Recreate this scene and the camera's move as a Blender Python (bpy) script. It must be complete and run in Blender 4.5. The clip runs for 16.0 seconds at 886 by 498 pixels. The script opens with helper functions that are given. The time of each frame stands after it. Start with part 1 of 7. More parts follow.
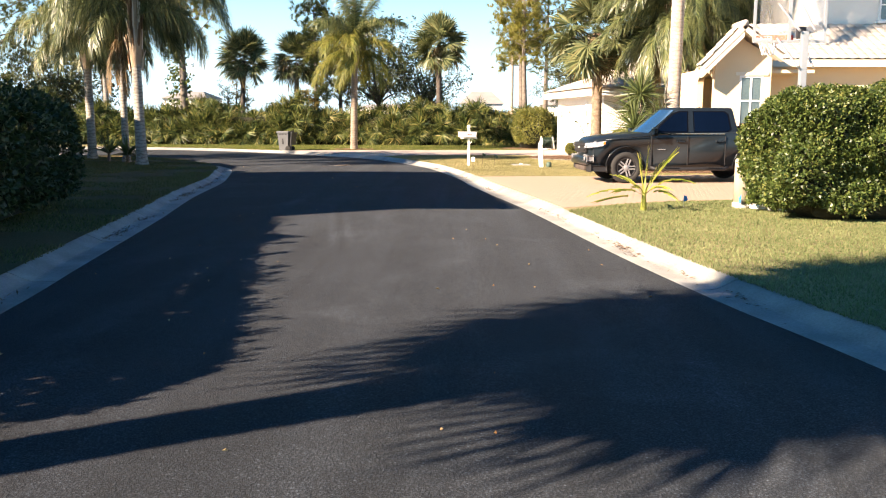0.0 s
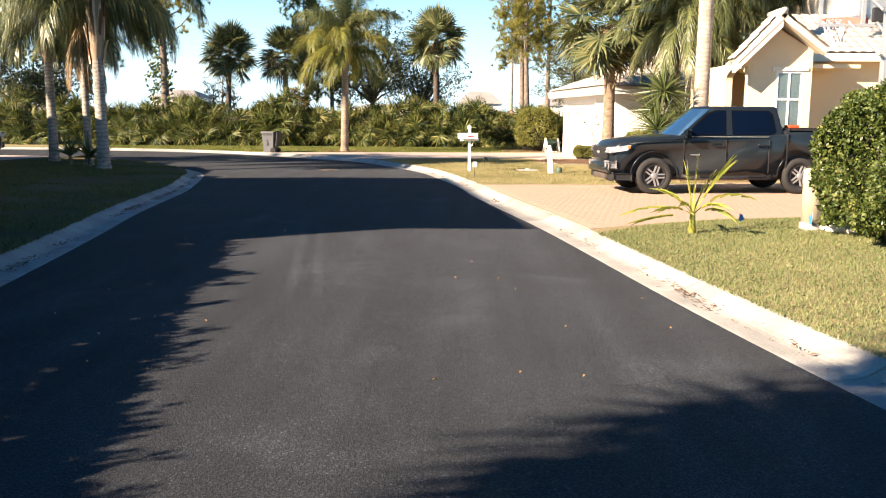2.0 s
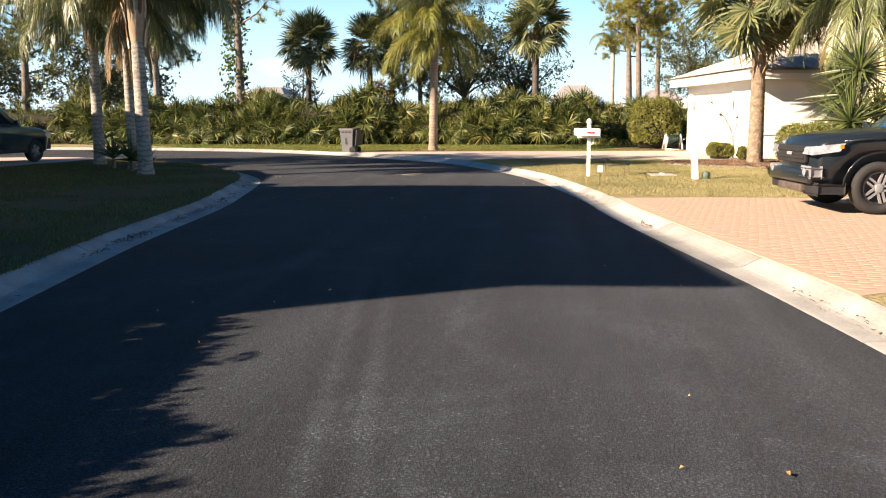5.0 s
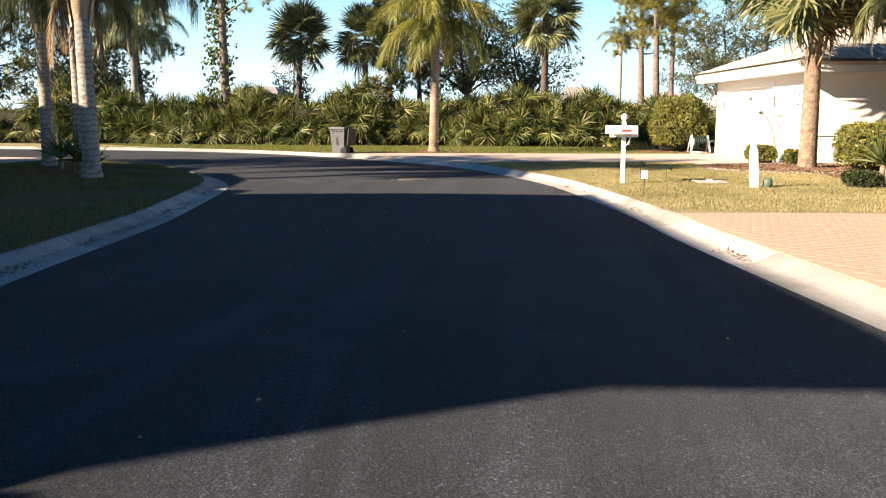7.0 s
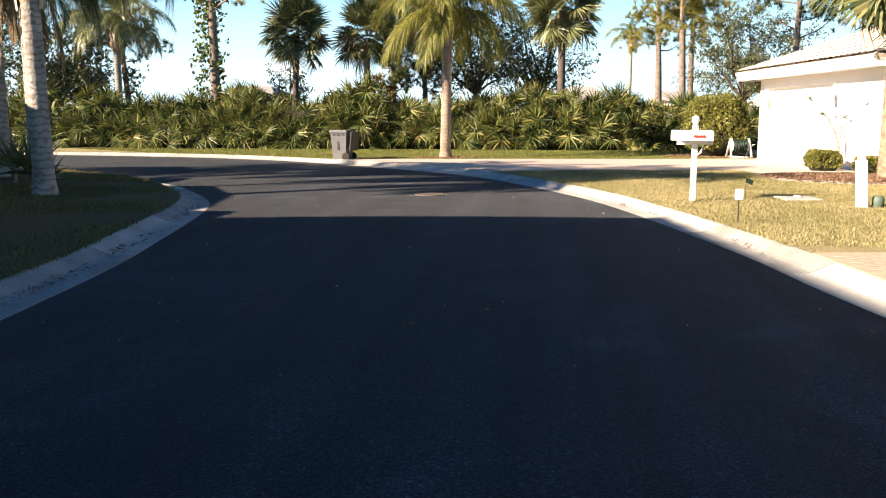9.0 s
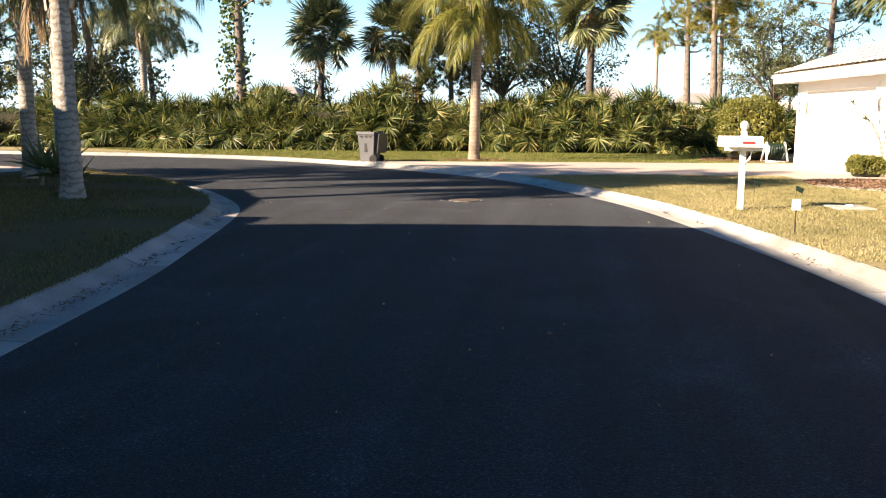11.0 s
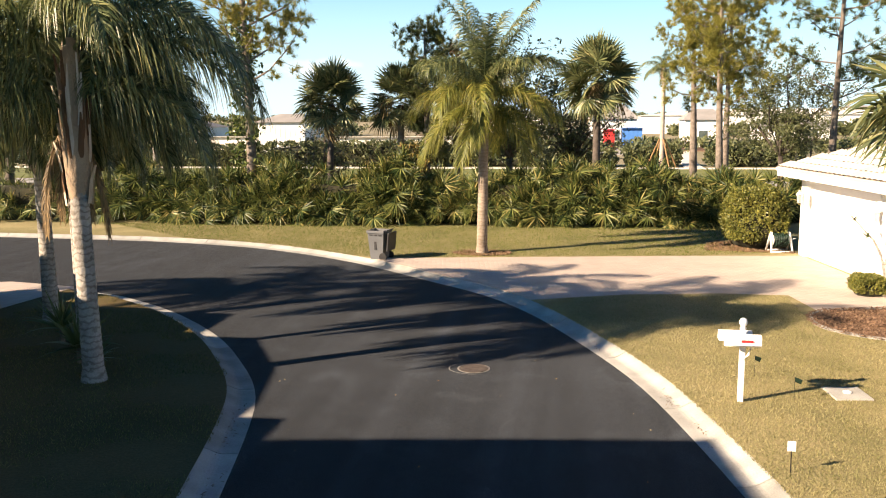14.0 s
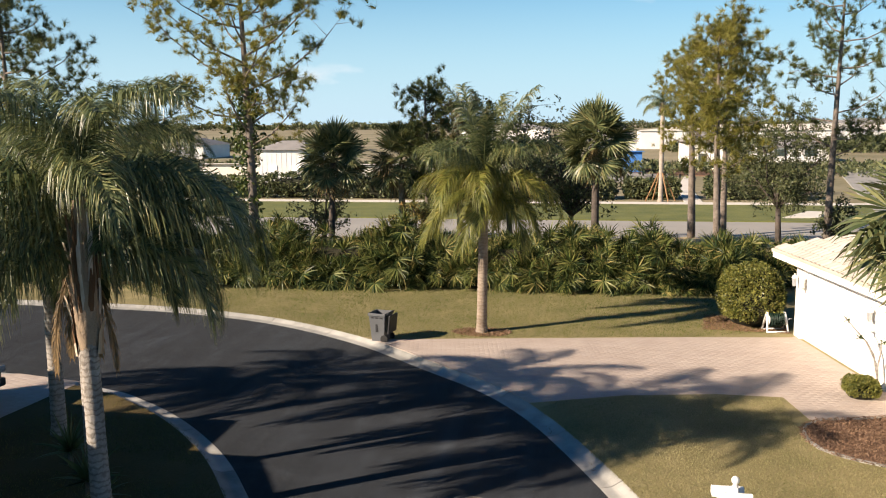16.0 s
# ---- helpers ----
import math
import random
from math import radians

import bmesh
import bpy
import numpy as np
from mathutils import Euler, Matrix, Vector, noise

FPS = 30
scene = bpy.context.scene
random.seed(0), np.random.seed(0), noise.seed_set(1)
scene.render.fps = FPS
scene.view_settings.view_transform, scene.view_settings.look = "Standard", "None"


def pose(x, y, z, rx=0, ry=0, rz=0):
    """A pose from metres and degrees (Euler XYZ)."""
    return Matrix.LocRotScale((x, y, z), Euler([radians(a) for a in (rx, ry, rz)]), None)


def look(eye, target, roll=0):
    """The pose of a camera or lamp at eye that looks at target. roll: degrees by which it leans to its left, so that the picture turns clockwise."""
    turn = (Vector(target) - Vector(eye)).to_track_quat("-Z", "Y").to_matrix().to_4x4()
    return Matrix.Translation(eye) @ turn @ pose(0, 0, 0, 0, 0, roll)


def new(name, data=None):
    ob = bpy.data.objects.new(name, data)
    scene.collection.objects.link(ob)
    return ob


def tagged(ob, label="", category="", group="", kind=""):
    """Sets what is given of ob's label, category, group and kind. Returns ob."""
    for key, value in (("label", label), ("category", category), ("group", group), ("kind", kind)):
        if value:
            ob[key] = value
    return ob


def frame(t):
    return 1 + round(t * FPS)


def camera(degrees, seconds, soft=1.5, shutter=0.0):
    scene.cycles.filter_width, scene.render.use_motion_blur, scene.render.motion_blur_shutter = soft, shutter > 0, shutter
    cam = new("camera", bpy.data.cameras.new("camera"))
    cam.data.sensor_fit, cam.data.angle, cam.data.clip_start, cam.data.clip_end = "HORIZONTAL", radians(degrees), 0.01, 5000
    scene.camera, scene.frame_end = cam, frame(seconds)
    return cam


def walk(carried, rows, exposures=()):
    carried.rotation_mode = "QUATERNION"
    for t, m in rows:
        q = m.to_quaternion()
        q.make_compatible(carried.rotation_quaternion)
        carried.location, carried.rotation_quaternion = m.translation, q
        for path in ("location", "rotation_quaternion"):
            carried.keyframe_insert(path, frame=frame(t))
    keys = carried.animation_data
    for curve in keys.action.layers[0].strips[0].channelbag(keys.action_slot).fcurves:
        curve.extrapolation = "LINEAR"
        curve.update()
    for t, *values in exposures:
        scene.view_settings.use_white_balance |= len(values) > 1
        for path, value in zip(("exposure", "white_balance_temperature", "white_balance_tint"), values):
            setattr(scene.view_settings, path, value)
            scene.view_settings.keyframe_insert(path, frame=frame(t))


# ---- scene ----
cam = camera(54.0, 16.0, soft=1.1)
PATH = [
    (0, (1.528, 0.13, 1.715), (1.468, 2.107, 1.418), 0.2),
    (0.5, (1.524, 0.636, 1.775), (1.466, 2.613, 1.475), 0.1),
    (1, (1.497, 1.449, 1.749), (1.441, 3.425, 1.45), 0.2),
    (1.5, (1.429, 2.316, 1.7), (1.377, 4.293, 1.404), 0.4),
    (2, (1.407, 3.239, 1.695), (1.355, 5.216, 1.399), 0.4),
    (2.5, (1.334, 4.14, 1.699), (1.206, 6.113, 1.4), 0.3),
    (3, (1.269, 5.094, 1.703), (1.113, 7.065, 1.4), 0.1),
    (3.5, (1.196, 6.069, 1.619), (1.008, 8.038, 1.32), 0.3),
    (4, (1.024, 6.857, 1.666), (0.769, 8.817, 1.36), -0.2),
    (6.5, (0.317, 11.208, 1.418), (0.066, 13.17, 1.119), 0.1),
    (7, (0.131, 12.064, 1.406), (-0.119, 14.025, 1.108), 0.2),
    (7.5, (-0.099, 12.885, 1.44), (-0.346, 14.847, 1.141), 0.2),
    (8, (-0.343, 13.719, 1.436), (-0.587, 15.681, 1.137), 0.2),
    (8.5, (-0.57, 14.526, 1.452), (-0.814, 16.488, 1.154), 0.1),
    (9, (-0.811, 15.246, 1.458), (-1.055, 17.209, 1.16), 0.1),
    (11.5, (-1.147, 15.727, 1.573), (-1.447, 17.682, 1.275), 0.2),
    (12, (-1.122, 15.787, 2.08), (-1.427, 17.741, 1.78), -0.1),
    (12.5, (-1.126, 15.782, 2.739), (-1.434, 17.736, 2.44), -0.1),
    (13, (-1.139, 15.782, 3.362), (-1.449, 17.735, 3.061), -0.3),
    (13.5, (-1.106, 15.698, 4.018), (-1.417, 17.651, 3.715), -0.2),
    (14, (-1.116, 15.697, 4.717), (-1.427, 17.65, 4.416), -0.4),
    (14.5, (-1.11, 15.653, 5.459), (-1.422, 17.606, 5.164), -0.4),
    (15, (-1.078, 15.686, 6.17), (-1.392, 17.639, 5.879), -0.4),
    (15.5, (-1.05, 15.722, 6.869), (-1.366, 17.676, 6.579), -0.4),
    (16, (-1.092, 15.672, 7.297), (-1.404, 17.626, 7.008), -0.4),
]
walk(cam, [(t, look(eye, target, roll)) for t, eye, target, roll in PATH],
     exposures=[(0, 2.08, 7350, 18), (1.5, 2.02, 7350, 18), (2.2, 1.92, 7350, 18), (3.5, 1.75, 7350, 18), (6.5, 1.80, 7350, 18), (8, 1.92, 7350, 18), (12, 1.99, 7550, 18), (14, 1.71, 7700, 17), (15, 1.50, 7250, 15), (16, 1.14, 6900, 15)])

# ---------------------------------------------------------------- world and sun
SUN_AZ = math.radians(33.0)      # way the light travels, from +x towards +y
SUN_EL = math.radians(26.0)
world = bpy.data.worlds.new("world")
scene.world = world
world.use_nodes = True
wn, wl = world.node_tree.nodes, world.node_tree.links
wn.clear()
sky = wn.new("ShaderNodeTexSky")
sky.sky_type = "NISHITA"
sky.sun_disc = False
sky.sun_elevation = SUN_EL
sky.sun_rotation = math.atan2(-math.cos(SUN_AZ), -math.sin(SUN_AZ)) % (2 * math.pi)
sky.air_density, sky.dust_density, sky.ozone_density = 1.0, 0.4, 2.0
tc = wn.new("ShaderNodeTexCoord")
mp = wn.new("ShaderNodeMapping")
mp.inputs["Scale"].default_value = (1.0, 1.0, 3.2)
cn = wn.new("ShaderNodeTexNoise")
cn.inputs["Scale"].default_value, cn.inputs["Detail"].default_value = 3.1, 7.0
cr = wn.new("ShaderNodeValToRGB")
cr.color_ramp.elements[0].position, cr.color_ramp.elements[1].position = 0.66, 0.80
mx = wn.new("ShaderNodeMix")
mx.data_type = "RGBA"
mx.inputs["B"].default_value = (11.0, 10.9, 11.0, 1)
bg = wn.new("ShaderNodeBackground")
bg.inputs["Strength"].default_value = 0.0465
wo = wn.new("ShaderNodeOutputWorld")
wl.new(tc.outputs["Generated"], mp.inputs["Vector"])
wl.new(mp.outputs["Vector"], cn.inputs["Vector"])
wl.new(cn.outputs["Fac"], cr.inputs["Fac"])
wl.new(cr.outputs["Color"], mx.inputs["Factor"])
tint = wn.new("ShaderNodeMix")
tint.data_type, tint.blend_type = "RGBA", "MULTIPLY"
tint.inputs["Factor"].default_value = 1.0
# deeper blue towards the zenith
zen = wn.new("ShaderNodeMapRange")
zen.interpolation_type = "SMOOTHSTEP"
zen.inputs["From Min"].default_value, zen.inputs["From Max"].default_value = 0.22, 0.52
deep = wn.new("ShaderNodeMix")
deep.data_type = "RGBA"
deep.inputs["A"].default_value = (0.265, 0.99, 1.34, 1)
deep.inputs["B"].default_value = (0.030, 0.42, 0.80, 1)
wl.new(zen.outputs["Result"], deep.inputs["Factor"])
wl.new(deep.outputs["Result"], tint.inputs["B"])
wl.new(sky.outputs["Color"], tint.inputs["A"])
# pale haze towards the horizon
sep = wn.new("ShaderNodeSeparateXYZ")
wl.new(tc.outputs["Generated"], sep.inputs["Vector"])
hz = wn.new("ShaderNodeMapRange")
hz.interpolation_type = "SMOOTHSTEP"
hz.inputs["From Min"].default_value, hz.inputs["From Max"].default_value = -0.02, 0.25
hz.inputs["To Min"].default_value, hz.inputs["To Max"].default_value = 0.92, 0.0
wl.new(sep.outputs["Z"], hz.inputs["Value"])
wl.new(sep.outputs["Z"], zen.inputs["Value"])
haze = wn.new("ShaderNodeMix")
haze.data_type = "RGBA"
haze.inputs["B"].default_value = (6.1, 8.6, 10.3, 1)
wl.new(hz.outputs["Result"], haze.inputs["Factor"])
wl.new(tint.outputs["Result"], haze.inputs["A"])
wl.new(haze.outputs["Result"], mx.inputs["A"])
wl.new(mx.outputs["Result"], bg.inputs["Color"])
wl.new(bg.outputs["Background"], wo.inputs["Surface"])

sun = new("sun", bpy.data.lights.new("sun", "SUN"))
sun.data.energy, sun.data.angle, sun.data.color = 5.0, math.radians(0.55), (1.0, 0.87, 0.70)
sun.matrix_world = look((-60 * math.cos(SUN_AZ), -60 * math.sin(SUN_AZ), 60 * math.tan(SUN_EL)), (0, 0, 0))


# ---------------------------------------------------------------- materials
def material(name, c1, c2, rough=0.8, scale=3.0, fine=60.0, bump=0.3, metal=0.0, spec=0.4, dist=0.01, c3=None,
             island=0.0, objrand=0.0, leaf=0.0, coat=0.0, fine_mix=0.35):
    """A surface whose colour wanders between c1 and c2 at two scales, with fine relief."""
    m = bpy.data.materials.new(name)
    m.use_nodes = True
    n, l = m.node_tree.nodes, m.node_tree.links
    p = n["Principled BSDF"]
    co = n.new("ShaderNodeTexCoord")
    big = n.new("ShaderNodeTexNoise")
    big.inputs["Scale"].default_value, big.inputs["Detail"].default_value = scale, 5.0
    small = n.new("ShaderNodeTexNoise")
    small.inputs["Scale"].default_value, small.inputs["Detail"].default_value = fine, 4.0
    for t in (big, small):
        l.new(co.outputs["Object"], t.inputs["Vector"])
    r = n.new("ShaderNodeValToRGB")
    r.color_ramp.elements[0].position, r.color_ramp.elements[1].position = 0.32, 0.68
    r.color_ramp.elements[0].color, r.color_ramp.elements[1].color = (*c1, 1), (*c2, 1)
    if c3:
        e = r.color_ramp.elements.new(0.8)
        e.color = (*c3, 1)
    mixf = n.new("ShaderNodeMix")
    mixf.inputs["Factor"].default_value = fine_mix
    l.new(big.outputs["Fac"], mixf.inputs["A"])
    l.new(small.outputs["Fac"], mixf.inputs["B"])
    drive = mixf.outputs["Result"]
    for amount, node, out in ((island, "ShaderNodeNewGeometry", "Random Per Island"), (objrand, "ShaderNodeObjectInfo", "Random")):
        if amount:
            g = n.new(node)
            mi = n.new("ShaderNodeMix")
            mi.inputs["Factor"].default_value = amount
            l.new(drive, mi.inputs["A"])
            l.new(g.outputs[out], mi.inputs["B"])
            drive = mi.outputs["Result"]
    l.new(drive, r.inputs["Fac"])
    l.new(r.outputs["Color"], p.inputs["Base Color"])
    p.inputs["Roughness"].default_value, p.inputs["Metallic"].default_value = rough, metal
    p.inputs["Specular IOR Level"].default_value = spec
    if coat:
        p.inputs["Coat Weight"].default_value, p.inputs["Coat Roughness"].default_value = coat, 0.06
    if bump:
        b = n.new("ShaderNodeBump")
        b.inputs["Strength"].default_value, b.inputs["Distance"].default_value = bump, dist
        l.new(small.outputs["Fac"], b.inputs["Height"])
        l.new(b.outputs["Normal"], p.inputs["Normal"])
    if leaf:
        tr = n.new("ShaderNodeBsdfTranslucent")
        l.new(r.outputs["Color"], tr.inputs["Color"])
        ms = n.new("ShaderNodeMixShader")
        ms.inputs["Fac"].default_value = leaf
        l.new(p.outputs["BSDF"], ms.inputs[1])
        l.new(tr.outputs["BSDF"], ms.inputs[2])
        l.new(ms.outputs["Shader"], n["Material Output"].inputs["Surface"])
    return m


M = {}
M["asphalt"] = material("asphalt", (0.0138, 0.0170, 0.0214), (0.0274, 0.0333, 0.0408), 0.82, 0.5, 190.0, 0.8, dist=0.012, spec=0.13, fine_mix=0.5)


def asphalt_surface():
    """Sealed asphalt: stone grain, dusty patches, two pale wheel tracks and fine streaks along the road."""
    m = M["asphalt"]
    n, l = m.node_tree.nodes, m.node_tree.links
    p = n["Principled BSDF"]
    p.inputs["Diffuse Roughness"].default_value = 1.0
    p.inputs["Sheen Weight"].default_value, p.inputs["Sheen Roughness"].default_value = 0.045, 0.5
    p.inputs["Sheen Tint"].default_value = (0.86, 0.88, 0.9, 1)
    co = n.new("ShaderNodeTexCoord")
    vo = n.new("ShaderNodeTexVoronoi")
    vo.inputs["Scale"].default_value = 64.0
    l.new(co.outputs["Object"], vo.inputs["Vector"])
    stone = n.new("ShaderNodeValToRGB")
    stone.color_ramp.elements[0].position, stone.color_ramp.elements[1].position = 0.05, 0.55
    stone.color_ramp.elements[0].color, stone.color_ramp.elements[1].color = (2.2, 2.2, 2.2, 1), (0.60, 0.60, 0.60, 1)
    l.new(vo.outputs["Distance"], stone.inputs["Fac"])
    fleck = n.new("ShaderNodeValToRGB")
    fleck.color_ramp.elements[0].position, fleck.color_ramp.elements[1].position = 0.80, 0.97
    fleck.color_ramp.elements[0].color, fleck.color_ramp.elements[1].color = (1, 1, 1, 1), (2.5, 2.45, 2.4, 1)
    l.new(vo.outputs["Color"], fleck.inputs["Fac"])
    mp_ = n.new("ShaderNodeMapping")
    mp_.inputs["Rotation"].default_value = (0, 0, math.radians(-9))
    mp_.inputs["Scale"].default_value = (2.2, 0.09, 1)
    l.new(co.outputs["Object"], mp_.inputs["Vector"])
    st = n.new("ShaderNodeTexNoise")
    st.inputs["Scale"].default_value, st.inputs["Detail"].default_value = 1.0, 6.0
    l.new(mp_.outputs["Vector"], st.inputs["Vector"])
    dust = n.new("ShaderNodeValToRGB")
    dust.color_ramp.elements[0].position, dust.color_ramp.elements[1].position = 0.42, 0.72
    dust.color_ramp.elements[0].color, dust.color_ramp.elements[1].color = (0.86, 0.87, 0.88, 1), (1.5, 1.5, 1.5, 1)
    l.new(st.outputs["Fac"], dust.inputs["Fac"])
    sc = n.new("ShaderNodeTexNoise")
    sc.inputs["Scale"].default_value, sc.inputs["Detail"].default_value, sc.inputs["Distortion"].default_value = 0.55, 9.0, 1.6
    l.new(co.outputs["Object"], sc.inputs["Vector"])
    scuff = n.new("ShaderNodeValToRGB")
    scuff.color_ramp.elements[0].position, scuff.color_ramp.elements[1].position = 0.54, 0.74
    scuff.color_ramp.elements[0].color, scuff.color_ramp.elements[1].color = (0.92, 0.92, 0.93, 1), (1.6, 1.58, 1.56, 1)
    l.new(sc.outputs["Fac"], scuff.inputs["Fac"])
    # a faint pale pair of tyre marks running down the lane
    across, along = n.new("ShaderNodeVectorMath"), n.new("ShaderNodeVectorMath")
    for node, axis in ((across, (0.988, 0.157, 0)), (along, (-0.157, 0.988, 0))):
        node.operation = "DOT_PRODUCT"
        node.inputs[1].default_value = axis
        l.new(co.outputs["Object"], node.inputs[0])
    src = across.outputs["Value"]
    for operation, value in (("SUBTRACT", 1.645), ("ABSOLUTE", 0.0), ("SUBTRACT", 0.125), ("ABSOLUTE", 0.0)):
        step = n.new("ShaderNodeMath")
        step.operation = operation
        step.inputs[1].default_value = value
        l.new(src, step.inputs[0])
        src = step.outputs["Value"]
    mask = None
    for source, a0, a1, b0, b1 in ((src, 0.02, 0.085, 1.0, 0.0), (along.outputs["Value"], 10.4, 12.2, 0.0, 1.0), (along.outputs["Value"], 15.6, 17.5, 1.0, 0.0)):
        ramp = n.new("ShaderNodeMapRange")
        for key, value in (("From Min", a0), ("From Max", a1), ("To Min", b0), ("To Max", b1)):
            ramp.inputs[key].default_value = value
        l.new(source, ramp.inputs["Value"])
        if mask is None:
            mask = ramp.outputs["Result"]
        else:
            both = n.new("ShaderNodeMath")
            both.operation = "MULTIPLY"
            l.new(mask, both.inputs[0])
            l.new(ramp.outputs["Result"], both.inputs[1])
            mask = both.outputs["Value"]
    tyre = n.new("ShaderNodeMix")
    tyre.data_type = "RGBA"
    tyre.inputs["A"].default_value, tyre.inputs["B"].default_value = (1, 1, 1, 1), (1.6, 1.57, 1.54, 1)
    l.new(mask, tyre.inputs["Factor"])
    src = p.inputs["Base Color"].links[0].from_socket
    for colour in (stone.outputs["Color"], fleck.outputs["Color"], dust.outputs["Color"], scuff.outputs["Color"], tyre.outputs["Result"]):
        mul = n.new("ShaderNodeMix")
        mul.data_type, mul.blend_type = "RGBA", "MULTIPLY"
        mul.inputs["Factor"].default_value = 1.0
        l.new(src, mul.inputs["A"])
        l.new(colour, mul.inputs["B"])
        src = mul.outputs["Result"]
    l.new(src, p.inputs["Base Color"])
    b = n.new("ShaderNodeBump")
    b.invert = True
    b.inputs["Strength"].default_value, b.inputs["Distance"].default_value = 0.7, 0.006
    l.new(vo.outputs["Distance"], b.inputs["Height"])
    l.new(p.inputs["Normal"].links[0].from_socket, b.inputs["Normal"])
    l.new(b.outputs["Normal"], p.inputs["Normal"])


asphalt_surface()
M["concrete"] = material("kerb concrete", (0.200, 0.198, 0.182), (0.43, 0.422, 0.39), 0.9, 1.7, 45.0, 0.45, objrand=0.2)
M["lawn"] = material("lawn turf", (0.140, 0.130, 0.048), (0.34, 0.275, 0.14), 0.95, 0.55, 28.0, 0.8, dist=0.03, c3=(0.33, 0.26, 0.15), fine_mix=0.45)
# brown wear patches, plus overall darkening that puts the lawn's shade into the colour
M["lawn_shade_tone"] = material("turf with wear and shade tone", (0.072, 0.062, 0.027), (0.160, 0.114, 0.056), 0.95, 0.3, 28.0, 0.8, dist=0.03, c3=(0.235, 0.150, 0.078), fine_mix=0.4, spec=0.1)
M["lawn_green"] = material("green turf", (0.075, 0.095, 0.025), (0.17, 0.175, 0.05), 0.95, 0.4, 24.0, 0.6, dist=0.03, c3=(0.24, 0.20, 0.08), fine_mix=0.4)
M["blade_green"] = material("green grass blade", (0.07, 0.095, 0.022), (0.165, 0.18, 0.048), 0.85, 0.4, 3.0, 0.0, island=0.5, leaf=0.25, c3=(0.30, 0.25, 0.11), spec=0.12)
# blades darkened likewise, as if already in shade
M["blade_shade_tone"] = material("turf blade with wear and shade tone", (0.084, 0.094, 0.032), (0.21, 0.182, 0.068), 0.85, 0.4, 3.0, 0.0, island=0.5, leaf=0.2, c3=(0.27, 0.19, 0.09), spec=0.12)
M["blade_fresh"] = material("fresh grass blade", (0.100, 0.133, 0.050), (0.238, 0.260, 0.122), 0.85, 0.5, 3.0, 0.0, island=0.38, leaf=0.25, c3=(0.42, 0.38, 0.21), spec=0.12)
M["blade"] = material("grass blade", (0.143, 0.146, 0.056), (0.395, 0.345, 0.185), 0.85, 0.45, 3.0, 0.0, island=0.25, leaf=0.25, c3=(0.48, 0.39, 0.25), spec=0.12)
M["ground"] = material("sandy ground", (0.13, 0.12, 0.055), (0.34, 0.28, 0.18), 0.95, 0.03, 0.9, 0.3, c3=(0.16, 0.16, 0.06))
M["sand"] = material("sand", (0.42, 0.32, 0.18), (0.55, 0.42, 0.25), 0.95, 0.4, 20.0, 0.3)
M["road2"] = material("worn road", (0.26, 0.25, 0.23), (0.34, 0.32, 0.29), 0.9, 0.3, 30.0, 0.2)
M["walk"] = material("pale pavement", (0.55, 0.52, 0.46), (0.66, 0.62, 0.55), 0.9, 1.0, 40.0, 0.2)
M["paver_tan"] = material("tan paver", (0.400, 0.278, 0.205), (0.425, 0.298, 0.222), 0.88, 1.2, 60.0, 0.12, objrand=0.03, island=0.03)
M["paver_rose"] = material("rose paver", (0.37, 0.305, 0.262), (0.465, 0.395, 0.345), 0.85, 1.2, 60.0, 0.25, objrand=0.12, island=0.12)
M["joint_rose"] = material("grey joint sand", (0.37, 0.305, 0.26), (0.43, 0.36, 0.31), 0.95, 2.0, 50.0, 0.3)
M["joint"] = material("joint sand", (0.400, 0.279, 0.206), (0.425, 0.298, 0.222), 0.95, 2.0, 50.0, 0.3)
M["bush"] = material("yellow-green bush leaf", (0.090, 0.108, 0.024), (0.245, 0.235, 0.062), 0.4, 1.2, 4.0, 0.0, island=0.55, leaf=0.3, c3=(0.32, 0.30, 0.07))
M["hose"] = material("grey-green hose", (0.06, 0.10, 0.08), (0.10, 0.15, 0.12), 0.6, 6.0, 60.0, 0.2)
M["chip"] = material("bark chip", (0.12, 0.07, 0.044), (0.24, 0.15, 0.097), 0.95, 3.0, 40.0, 0.3, island=0.6, c3=(0.28, 0.17, 0.10))
M["mulch"] = material("mulch", (0.10, 0.055, 0.033), (0.21, 0.12, 0.075), 0.95, 6.0, 40.0, 1.0, dist=0.03)
M["straw"] = material("dry needles", (0.20, 0.11, 0.05), (0.34, 0.20, 0.10), 0.95, 5.0, 40.0, 0.8, dist=0.02)
M["bark_grey"] = material("grey palm bark", (0.195, 0.178, 0.160), (0.40, 0.375, 0.345), 0.9, 3.0, 22.0, 0.8, dist=0.02)
M["bark_white"] = material("pale palm bark", (0.27, 0.225, 0.185), (0.46, 0.40, 0.345), 0.9, 3.0, 22.0, 0.5, dist=0.02)
M["bark_tan"] = material("tan palm bark", (0.16, 0.125, 0.095), (0.33, 0.27, 0.215), 0.9, 3.0, 22.0, 0.5, dist=0.02)
M["bark_pine"] = material("pine bark", (0.08, 0.065, 0.054), (0.24, 0.20, 0.168), 0.95, 5.0, 18.0, 1.0, dist=0.03)
M["bark_fan"] = material("fan palm bark", (0.105, 0.078, 0.057), (0.34, 0.255, 0.185), 0.95, 5.0, 16.0, 1.0, dist=0.03)
M["bark_dark"] = material("dark bark", (0.05, 0.04, 0.035), (0.11, 0.09, 0.075), 0.95, 5.0, 16.0, 1.0, dist=0.03)


